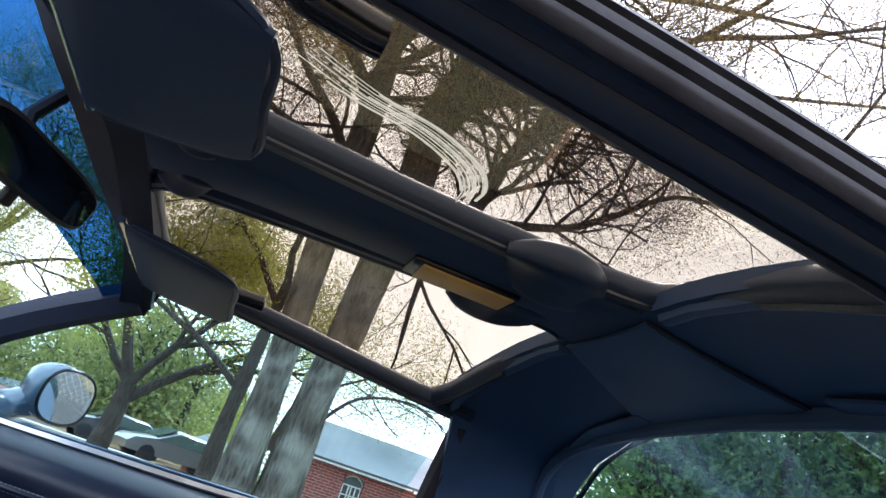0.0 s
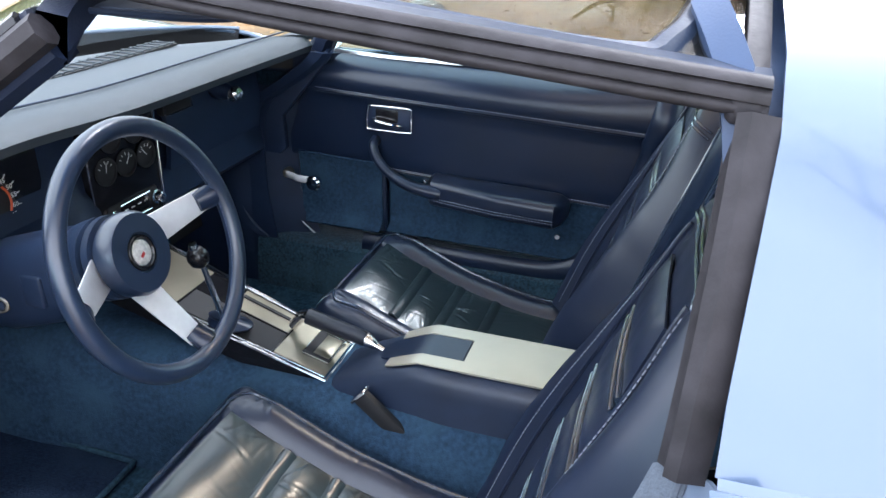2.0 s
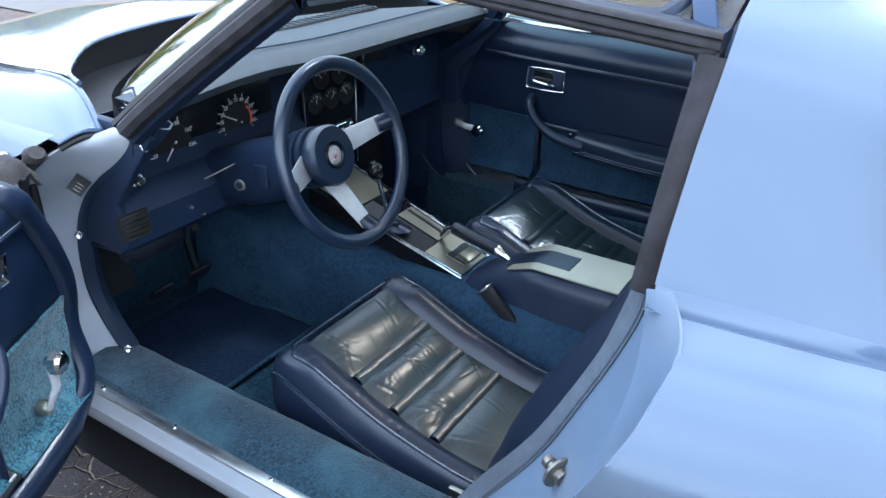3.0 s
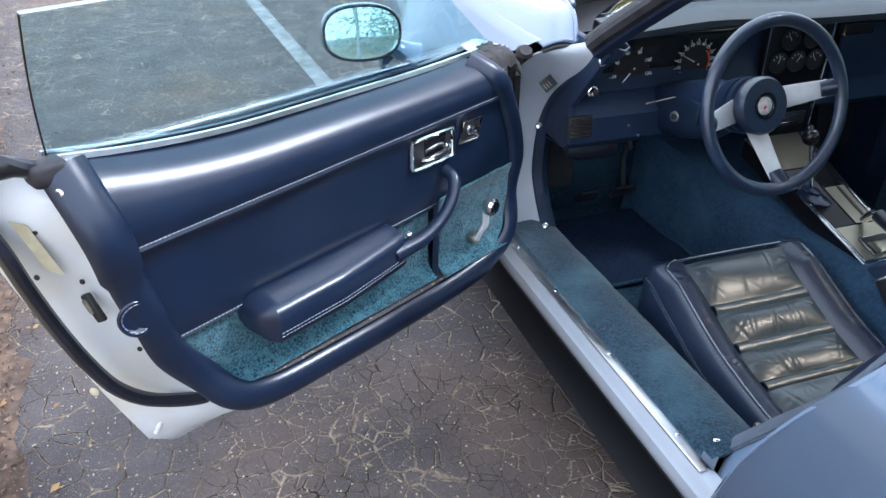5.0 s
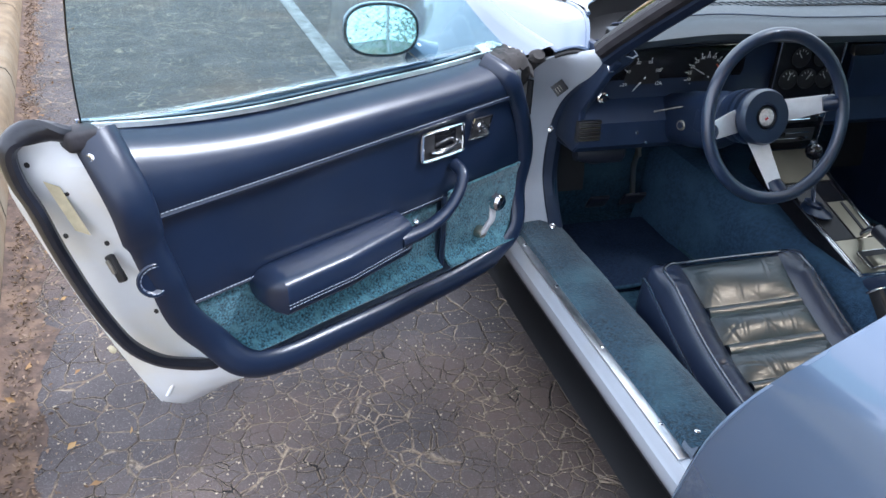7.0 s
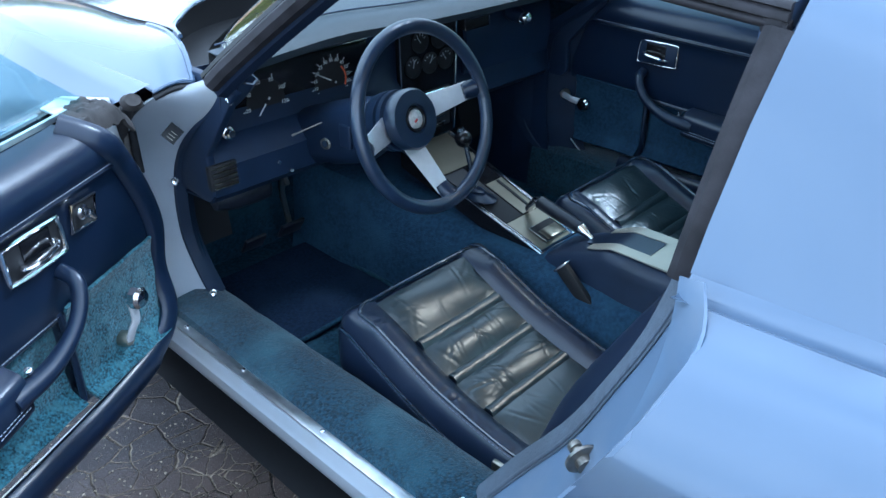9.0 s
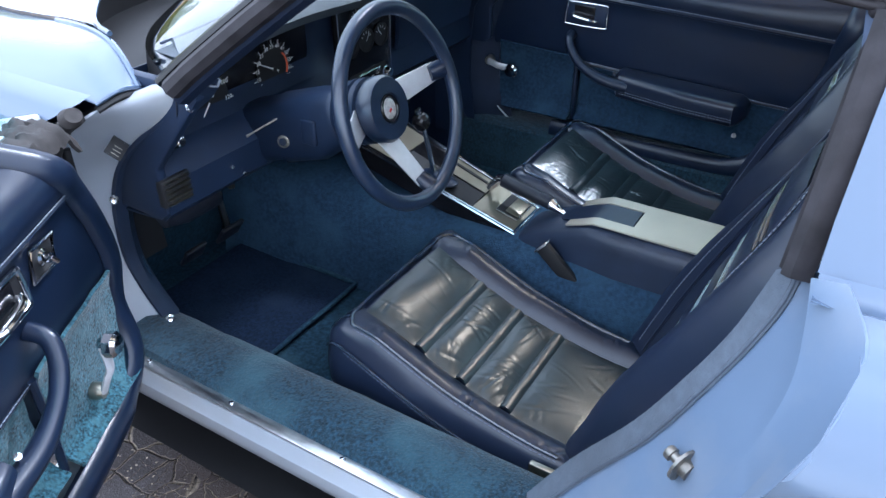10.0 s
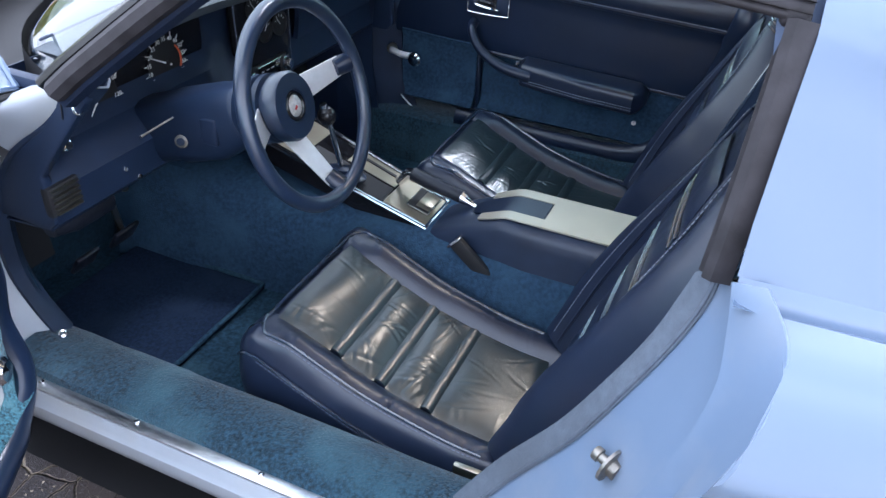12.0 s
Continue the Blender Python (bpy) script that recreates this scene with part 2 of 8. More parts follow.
def frames_along(P, closed=False, up=None):
    P = [V3(p) for p in P]
    k = len(P)
    T = []
    for i in range(k):
        a, b = (P[i - 1], P[(i + 1) % k]) if closed else (P[max(i - 1, 0)], P[min(i + 1, k - 1)])
        t = b - a
        T.append(t / (np.linalg.norm(t) + 1e-12))
    N = []
    ref = V3(up) if up is not None else (V3((0, 0, 1)) if abs(T[0][2]) < 0.9 else V3((1, 0, 0)))
    for t in T:
        if up is not None:
            ref = V3(up)
        nrm = ref - t * (ref @ t)
        nrm /= np.linalg.norm(nrm) + 1e-12
        N.append(nrm)
        ref = nrm
    return P, T, N


def sweep(P, profile, closed=False, up=None, scale=None):
    """A profile of (side, up) pairs carried along a path; profile may be a function of the point's number."""
    P, T, N = frames_along(P, closed, up)
    rows = []
    for i, (p, t, n) in enumerate(zip(P, T, N)):
        side = np.cross(t, n)
        prof = profile(i) if callable(profile) else profile
        s = 1 if scale is None else scale[i]
        rows.append([p + s * (a * side + b * n) for a, b in prof])
    if closed:
        rows.append(rows[0])
    return grid(rows, True, not closed)


def ring(n, a, b=None, power=2.0):
    b = a if b is None else b
    out = []
    for i in range(n):
        c, s = math.cos(2 * math.pi * i / n), math.sin(2 * math.pi * i / n)
        out.append((a * math.copysign(abs(c) ** (2 / power), c), b * math.copysign(abs(s) ** (2 / power), s)))
    return out


def tube(P, r, n=8, closed=False, up=None, flat=1.0, power=2.0):
    if isinstance(r, (list, tuple, np.ndarray)):
        return sweep(P, ring(n, 1.0, flat, power), closed, up, list(r))
    return sweep(P, ring(n, r, r * flat, power), closed, up)


def lathe(profile, n=24, m=None):
    """Turned about z from (radius, height) pairs, then moved by m."""
    rows = [[(r * math.cos(2 * math.pi * i / n), r * math.sin(2 * math.pi * i / n), h) for i in range(n)] for r, h in profile]
    g = grid(rows, True, True)
    return moved(g, m) if m is not None else g


def axis_pose(p, d, spin=0.0):
    """Carries +z onto direction d at p."""
    q = Vector(d).to_track_quat("Z", "Y")
    return Matrix.Translation(p) @ q.to_matrix().to_4x4() @ Matrix.Rotation(spin, 4, "Z")


def solid(poly, depth, bevel=0.003, m=None, seg=2):
    """A prism of a flat outline (x, y) from z 0 to depth, its edges rounded."""
    bm = bmesh.new()
    vs = [bm.verts.new((x, y, 0)) for x, y in poly]
    f = bm.faces.new(vs)
    ex = bmesh.ops.extrude_face_region(bm, geom=[f])
    bmesh.ops.translate(bm, vec=(0, 0, depth), verts=[v for v in ex["geom"] if isinstance(v, bmesh.types.BMVert)])
    bmesh.ops.recalc_face_normals(bm, faces=bm.faces)
    if bevel:
        sharp = [e for e in bm.edges if len(e.link_faces) == 2 and e.calc_face_angle(0) > 0.6]
        bmesh.ops.bevel(bm, geom=sharp, offset=bevel, segments=seg, profile=0.5, affect="EDGES", clamp_overlap=True)
    bm.verts.ensure_lookup_table()
    bm.verts.index_update()
    g = [tuple(v.co) for v in bm.verts], [tuple(v.index for v in f.verts) for f in bm.faces]
    bm.free()
    return moved(g, m) if m is not None else g


def box(cx, cy, cz, sx, sy, sz, bevel=0.004, m=None, seg=2):
    g = solid([(-sx / 2, -sy / 2), (sx / 2, -sy / 2), (sx / 2, sy / 2), (-sx / 2, sy / 2)], sz, min(bevel, 0.45 * min(sx, sy, sz)), None, seg)
    g = [(x + cx, y + cy, z + cz - sz / 2) for x, y, z in g[0]], g[1]
    return moved(g, m) if m is not None else g


def thick(rows, t):
    """A sheet through rows of points with thickness t along its own normals."""
    A = np.array(rows, float)
    du, dv = np.gradient(A, axis=0), np.gradient(A, axis=1)
    nrm = np.cross(du, dv)
    nrm /= np.linalg.norm(nrm, axis=2, keepdims=True) + 1e-12
    B = A + t * nrm
    n, k = A.shape[:2]
    loops = []
    for i in range(n):
        loops.append(list(A[i]) + list(B[i][::-1]))
    return grid(loops, True, True)


def mesh_of(name, g, material, smooth=True, angle=38):
    me = bpy.data.meshes.new(name)
    me.from_pydata([tuple(map(float, v)) for v in g[0]], [], g[1])
    me.validate()
    bm = bmesh.new()
    bm.from_mesh(me)
    bmesh.ops.recalc_face_normals(bm, faces=bm.faces)
    bm.to_mesh(me)
    bm.free()
    if smooth:
        me.shade_smooth()
        me.set_sharp_from_angle(angle=radians(angle))
    for one in material if isinstance(material, (list, tuple)) else [material]:
        me.materials.append(one)
    return me


def holder(ob):
    """The nearest owner that keeps a new part at the third level at most."""
    return ob.parent if ob.parent is not None and ob.parent.parent is not None else ob


def part(name, g, material, parent=None, label="", smooth=True, angle=38):
    """One mesh object from a geometry, under a thing or a part."""
    ob = new(name, mesh_of(name, g, material, smooth, angle))
    if parent is not None:
        ob.parent = holder(parent)
    if label:
        ob["label"] = label
    return ob


def thing(name, label, category, at=(0, 0, 0), group="", kind=""):
    ob = new(name)
    ob.location = at
    ob.empty_display_size = 0.1
    return tagged(ob, label, category, group, kind)


def words(name, text, size, m, material, parent, align="CENTER", depth=0.0004):
    """Raised printing, turned into a mesh."""
    cu = bpy.data.curves.new(name, "FONT")
    cu.body, cu.size, cu.align_x, cu.align_y, cu.extrude = text, size, align, "CENTER", depth
    cu.resolution_u = 2
    tmp = bpy.data.objects.new(name, cu)
    scene.collection.objects.link(tmp)
    me = bpy.data.meshes.new_from_object(tmp.evaluated_get(bpy.context.evaluated_depsgraph_get()))
    bpy.data.objects.remove(tmp)
    bpy.data.curves.remove(cu)
    me.transform(m)
    me.name = name
    me.materials.clear()
    me.materials.append(material)
    ob = new(name, me)
    ob.parent = holder(parent)
    return ob


def wave(x, y, z, scale, seed=0.0):
    return noise.noise(Vector((x * scale + seed, y * scale - seed, z * scale + 2 * seed)))


GROUND = 0.03

# ---- the car ----
car = thing("sports_car", "light blue sports coupe with glass roof panels, driver door open", "car", (0, 0, 0))


def lerp_table(t, table):
    xs, ys = zip(*table)
    return float(np.interp(t, xs, ys))


def spline_table(t, table):
    """A smooth curve through (t, value) pairs."""
    xs = [a for a, _ in table]
    ys = [b for _, b in table]
    i = min(max(int(np.searchsorted(xs, t)) - 1, 0), len(xs) - 2)
    h = xs[i + 1] - xs[i]
    u = min(max((t - xs[i]) / h, 0), 1)

    def slope(j):
        a, b = max(j - 1, 0), min(j + 1, len(xs) - 1)
        return (ys[b] - ys[a]) / (xs[b] - xs[a])
    return (2 * u ** 3 - 3 * u ** 2 + 1) * ys[i] + (u ** 3 - 2 * u ** 2 + u) * h * slope(i) + (-2 * u ** 3 + 3 * u ** 2) * ys[i + 1] + (u ** 3 - u ** 2) * h * slope(i + 1)


# body side: crease half width, top height and shoulder half width along the car
CREASE = [(-2.25, 0.70), (-1.9, 0.82), (-1.05, 0.895), (-0.5, 0.865), (-0.29, 0.852), (0.3, 0.845), (0.98, 0.852), (1.45, 0.885), (2.0, 0.82), (2.45, 0.60)]
TOPZ = [(-2.25, 0.78), (-1.7, 0.88), (-1.05, 0.955), (-0.6, 0.935), (-0.29, 0.905), (0.3, 0.898), (0.75, 0.893), (1.0, 0.895), (1.45, 0.925), (1.9, 0.86), (2.45, 0.60)]
SHOULDER = [(-2.25, 0.62), (-1.7, 0.74), (-1.05, 0.775), (-0.5, 0.765), (-0.29, 0.748), (0.75, 0.745), (1.45, 0.76), (2.0, 0.68), (2.45, 0.45)]


def side_section(y):
    """From rocker to shoulder, half width and height."""
    w, zt, sh = spline_table(y, CREASE), spline_table(y, TOPZ), spline_table(y, SHOULDER)
    return [(w - 0.075, 0.20), (w - 0.05, 0.27), (w - 0.035, 0.40), (w - 0.012, 0.54), (w - 0.002, 0.615), (w, 0.635), (w - 0.008, 0.66),
            (w - 0.03, 0.66 + 0.35 * (zt - 0.66)), (0.5 * w + 0.5 * sh - 0.008, 0.66 + 0.72 * (zt - 0.66)), (sh + 0.012, zt - 0.022), (sh, zt - 0.006), (sh - 0.02, zt)]


def ys(a, b, n):
    return [a + (b - a) * i / (n - 1) for i in range(n)]


DOOR_EDGE_REAR = [(0.20, -0.10), (0.27, -0.135), (0.40, -0.185), (0.54, -0.232), (0.64, -0.262), (0.72, -0.287), (0.80, -0.312), (0.88, -0.319), (0.92, -0.294)]
DOOR_EDGE_FRONT = [(0.20, 0.93), (0.30, 0.955), (0.45, 0.985), (0.60, 0.985), (0.75, 0.945), (0.84, 0.897), (0.868, 0.862), (0.880, 0.81), (0.892, 0.745), (0.92, 0.735)]


QUARTER_EDGE = [(0.790, -0.030, 0.20), (0.800, -0.050, 0.26), (0.845, -0.115, 0.40), (0.868, -0.160, 0.52), (0.876, -0.190, 0.60), (0.877, -0.215, 0.655), (0.876, -0.245, 0.72), (0.868, -0.280, 0.785), (0.842, -0.305, 0.838), (0.790, -0.319, 0.888), (0.752, -0.312, 0.902), (0.728, -0.294, 0.907)]


def hood_x(y):
    return spline_table(y, [(0.785, 0.645), (0.87, 0.612), (1.0, 0.582), (1.2, 0.566), (1.55, 0.533), (2.0, 0.45), (2.44, 0.33)])


def hood_z(y):
    return spline_table(y, [(0.785, 0.890), (0.83, 0.915), (0.89, 0.936), (1.0, 0.937), (1.2, 0.922), (1.55, 0.905), (2.0, 0.84), (2.44, 0.61)])


FENDER_EDGE = [(0.20, 0.93), (0.30, 0.955), (0.45, 0.985), (0.60, 0.985), (0.74, 0.968), (0.80, 0.950), (0.84, 0.890), (0.858, 0.850), (0.885, 0.800), (0.92, 0.792)]


def arch(y, z, yc):
    """Lifts the lower body over a wheel opening."""
    d = 0.365 ** 2 - (y - yc) ** 2
    return max(z, 0.365 + math.sqrt(d)) if d > 0 else z


def body_side(s):
    # rear quarter below the shoulder, from the bulging door gap to the tail
    rows = []
    for u in np.linspace(0, 1, 60) ** 1.3:
        row = []
        for j, (xe, ye, ze) in enumerate(QUARTER_EDGE):
            y = ye + (-2.22 - ye) * u
            (xs_, zs_), (xb, zb) = side_section(y)[j], side_section(ye)[j]
            k = math.exp(-((ye - y) / 0.55) ** 2)
            row.append((xs_ + (xe - xb) * k, y, arch(y, zs_ + (ze - zb) * k, -1.05)))
        rows.append(row)
    part("rear_quarter_panel", flip(grid(rows), s), PAINT, car, "light blue painted rear quarter panel")
    rows = []
    for i in range(48):
        u = i / 47
        row = []
        for j in range(12):
            yf = lerp_table(side_section(0.9)[j][1], FENDER_EDGE)
            y = yf + (2.44 - yf) * u
            row.append((side_section(y)[j][0], y, arch(y, side_section(y)[j][1], 1.45)))
        rows.append(row)
    part("front_fender", flip(grid(rows), s), PAINT, car, "light blue painted front fender")
    for yc in (1.45, -1.05):
        part("wheel_well", flip(grid([[(x, yc + 0.37 * math.cos(a), 0.365 + 0.37 * math.sin(a)) for x in (0.45, 0.60, 0.70, 0.80)] for a in np.linspace(0, math.pi, 20)]), s), BLACK, car)
    # fender top between the shoulder and the hood line
    rows = []
    for i in range(36):
        u = (i / 35) ** 1.5
        yo = 0.792 + (2.44 - 0.792) * u
        o = V3((spline_table(yo, SHOULDER) - 0.02, yo, spline_table(yo, TOPZ) - 0.006 * (1 - u) ** 12))
        yi = 0.785 + (2.44 - 0.785) * u
        q = V3((hood_x(yi), yi, hood_z(yi)))
        rear = (1 - u) ** 10
        rows.append([o + (q - o) * t + V3((0, -0.010 * rear * math.sin(math.pi * t), 0.012 * math.sin(math.pi * t) - 0.008 * rear)) for t in np.linspace(0, 1, 9)])
    ft = part("fender_top", flip(grid(rows), s), PAINT, car, "light blue painted fender top")
    part("hood_gap", flip(tube([r[-1] + V3((-0.003, 0, -0.001)) for r in rows[8:]], 0.0028, 6), s), BLACK, ft)
    part("fender_lip", flip(tube(rows[0], 0.0045, 8), s), PAINT, ft)
    part("cowl_lip", flip(tube([r[-1] for r in rows[:12]], 0.006, 8), s), PAINT, ft)
    part("fender_gap", flip(tube([p + V3((0, -0.002, -0.011)) for p in rows[0]], 0.0055, 8), s), BLACK, ft)
    part("fender_return", flip(grid([[p + V3((0, 0.002, -0.002)), p + V3((0, 0.012, -0.020)), p + V3((0, 0.06, -0.035))] for p in rows[0]]), s), BLACK, ft)
    # outer rocker below the door: painted sill over a black lower moulding
    rows = [[(x, y, z) for x, z in ((0.742, 0.268), (0.760, 0.272), (0.771, 0.282), (0.775, 0.300), (0.775, 0.322), (0.768, 0.330), (0.765, 0.345), (0.760, 0.350), (0.735, 0.353))] for y in ys(-0.12, 0.96, 12)]
    part("rocker_sill", flip(grid(rows), s), JAMB, car, "pale painted door sill")
    rows = [[(x, y, z) for x, z in ((0.66, 0.14), (0.690, 0.15), (0.712, 0.19), (0.728, 0.24), (0.742, 0.266))] for y in ys(-0.16, 1.02, 12)]
    part("rocker_moulding", flip(grid(rows), s), BLACK, car, "black lower rocker moulding")


for s in (-1, 1):
    body_side(s)

# hood, cowl and tail close the upper body
WB = [(-0.64, 0.70, 0.905), (-0.56, 0.86, 0.915), (-0.42, 0.97, 0.925), (-0.22, 1.05, 0.933), (0, 1.075, 0.936)]
WBASE = smooth_path(WB + [(-x, y, z) for x, y, z in WB[-2::-1]], 4)
HE = [(-0.597, 0.895, 0.942), (-0.575, 0.99, 0.945), (-0.42, 1.15, 0.948), (-0.22, 1.21, 0.950), (0, 1.225, 0.950)]
HEDGE = smooth_path(HE + [(-x, y, z) for x, y, z in HE[-2::-1]], 4)
rows = []
for i in range(20):
    u = i / 19
    row = []
    for k, p in enumerate(HEDGE):
        y = p[1] + (2.44 - p[1]) * u
        c = p[0] / 0.597
        bulge = 0.030 * math.exp(-(c / 0.35) ** 2) * min(1, 5 * u) * (1 - u)
        zz = hood_z(y) + (p[2] - hood_z(p[1])) * (1 - u) + bulge
        row.append((c * (hood_x(y) - 0.006), y, zz))
    rows.append(row)
hood = part("hood", grid(rows), PAINT, car, "light blue painted hood with raised centre")
part("hood_lip", tube(rows[0], 0.005, 8), PAINT, hood)
WB2 = smooth_path(WB + [(-x, y, z) for x, y, z in WB[-2::-1]], 5)
HE2 = smooth_path(HE + [(-x, y, z) for x, y, z in HE[-2::-1]], 5)
rows = [[(x, y, z - 0.004) for x, y, z in HE2], [(x, y + 0.02, z - 0.075) for x, y, z in HE2], [(x, y + 0.01, z - 0.06) for x, y, z in WB2], [(x, y, z - 0.002) for x, y, z in WB2]]
part("cowl_well", grid(rows), BLACK, car, "dark cowl recess below the windshield")

# tail deck
rows = [[(x, y, z) for x, z in ((-spline_table(y, SHOULDER) + 0.02, spline_table(y, TOPZ)), (-0.5, spline_table(y, TOPZ) - 0.02), (-0.2, spline_table(y, TOPZ) - 0.015), (0.2, spline_table(y, TOPZ) - 0.015), (0.5, spline_table(y, TOPZ) - 0.02), (spline_table(y, SHOULDER) - 0.02, spline_table(y, TOPZ)))] for y in ys(-1.45, -2.22, 6)]
part("tail_deck", grid(rows), PAINT, car, "light blue painted tail deck")
part("tail_panel", grid([[(-0.70, -2.22, 0.25), (-0.70, -2.235, 0.5), (-0.62, -2.22, 0.80)], [(0, -2.24, 0.25), (0, -2.26, 0.5), (0, -2.23, 0.78)], [(0.70, -2.22, 0.25), (0.70, -2.235, 0.5), (0.62, -2.22, 0.80)]]), PAINT, car)
part("underbody", grid([[(-0.78, y, 0.17), (0, y, 0.15), (0.78, y, 0.17)] for y in ys(-2.2, 2.4, 5)]), BLACK, car, "dark underbody")


def wheel(s, y):
    m = axis_pose((s * 0.80, y, GROUND + 0.325), (s, 0, 0))
    tyre = part("wheel_tyre", lathe([(0.20, -0.11), (0.29, -0.115), (0.318, -0.10), (0.325, -0.05), (0.325, 0.03), (0.318, 0.06), (0.29, 0.075), (0.20, 0.065)], 40, m), RUBBER, car, "black rubber tyre")
    part("rim", lathe([(0.20, 0.06), (0.185, 0.05), (0.175, 0.02), (0.06, 0.045), (0.05, 0.06), (0.0, 0.062)], 32, m), SATIN, tyre, "satin alloy rim")


for s in (-1, 1):
    for y in (1.45, -1.05):
        wheel(s, y)

# ---- roof: windshield frame, centre bar, side rails, rear hoop ----
ROOF_Z = [(-0.60, 1.135), (-0.55, 1.172), (-0.48, 1.205), (-0.30, 1.245), (-0.10, 1.268), (0, 1.272)]


def roof_z(x):
    return spline_table(-abs(x), ROOF_Z)


HEADER_Y = 0.400
# windshield
rows = []
for i in range(9):
    u = i / 8
    row = []
    for k, p in enumerate(WBASE):
        c = 2 * k / (len(WBASE) - 1) - 1
        top = V3((c * 0.55, 0.455 - 0.085 * c * c, roof_z(c * 0.55) - 0.028))
        q = p + (top - p) * u
        q = q + V3((0, 0.03, 0.02)) * math.sin(math.pi * u) * (1 - 0.5 * c * c)
        row.append(q)
    rows.append(row)
part("windshield", grid(rows), WINDSHIELD, car, "clear windshield with a blue shade band").visible_shadow = False
LEFT_EDGE = [r[0] for r in rows]
part("shade_band", grid([[rows[6][k] * (1 - f) + rows[7][k] * f + V3((0, -0.003, -0.003)) for k in range(len(WBASE))] if f < 1 else [rows[8][k] + V3((0, -0.003, -0.003)) for k in range(len(WBASE))] for f in (0.9, 1)]), SHADEBAND, car, "blue shade band along the top of the windshield").visible_shadow = False


def a_pillar(s):
    P = [V3(p) for p in LEFT_EDGE]
    P[0] = V3((-0.645, 0.69, 0.895))
    if s > 0:
        P = [(P[0] + (P[-1] - P[0]) * i / 8) * 0.8 + q * 0.2 for i, q in enumerate(P)]
    prof_out = [(0.026, 0.0), (0.02, 0.018), (-0.004, 0.026), (-0.03, 0.012), (-0.034, -0.010), (-0.01, -0.026), (0.018, -0.022)]
    p = part("a_pillar", flip(sweep(P, prof_out, up=(-0.6, -0.4, 0.3)), s), PILLAR, car, "navy trimmed windshield pillar")
    off = V3((-0.022, -0.012, 0.012))
    part("pillar_weatherstrip", flip(tube([q + off for q in P], 0.017, 8), s), RUBBER_OLD, p, "weathered dark rubber strip")
    part("pillar_moulding", flip(tube([q + V3((-0.016, 0.018, 0.016)) for q in P], 0.010, 8), s), GLOSSBLK, p)


for s in (-1, 1):
    a_pillar(s)

# header across the top of the windshield
rows = []
for k in range(25):
    c = k / 12 - 1
    x = c * 0.555
    yf = 0.460 - 0.085 * c * c
    zt = roof_z(x)
    rows.append([(x, yf, zt - 0.020), (x, yf - 0.03, zt - 0.004), (x, HEADER_Y - 0.02 * c * c, zt), (x, HEADER_Y - 0.03 - 0.02 * c * c, zt - 0.006), (x, HEADER_Y - 0.03 - 0.02 * c * c, zt - 0.035), (x, HEADER_Y + 0.0, zt - 0.055), (x, yf - 0.02, zt - 0.048)])
part("windshield_header", grid(rows, True, True), PILLAR, car, "navy trimmed windshield header")

# centre bar between the roof panels
rows = []
for y in ys(0.36, -0.25, 18):
    w = 0.076 + 0.018 * (abs((y - 0.05) / 0.31)) ** 3
    wb = 0.055 + 0.050 * max(0, (-0.10 - y) / 0.14) ** 1.5 + 0.02 * max(0, (y - 0.22) / 0.14)
    rows.append([(-w, y, 1.262), (-w - 0.002, y, 1.246), (-wb - 0.006, y, 1.231), (-wb + 0.010, y, 1.224), (0, y, 1.221), (wb - 0.010, y, 1.224), (wb + 0.006, y, 1.231), (w + 0.002, y, 1.246), (w, y, 1.262), (0, y, 1.272)])
tbar = part("roof_centre_bar", grid(rows, True, True), HEADLINER, car, "dark grey trimmed roof centre bar")
part("label_holder", box(0.016, -0.034, 1.2195, 0.066, 0.140, 0.008, 0.003, seg=3), GLOSSBLK, tbar)
part("warning_label", box(0.016, -0.038, 1.2145, 0.056, 0.120, 0.003, 0.001), STICKER, tbar, "orange plastic label")


def panel_z(x, y):
    """The glass roof panels rise a little towards the windshield at their outer edge."""
    return roof_z(x) + 0.11 * y * (abs(x) / 0.54) ** 2


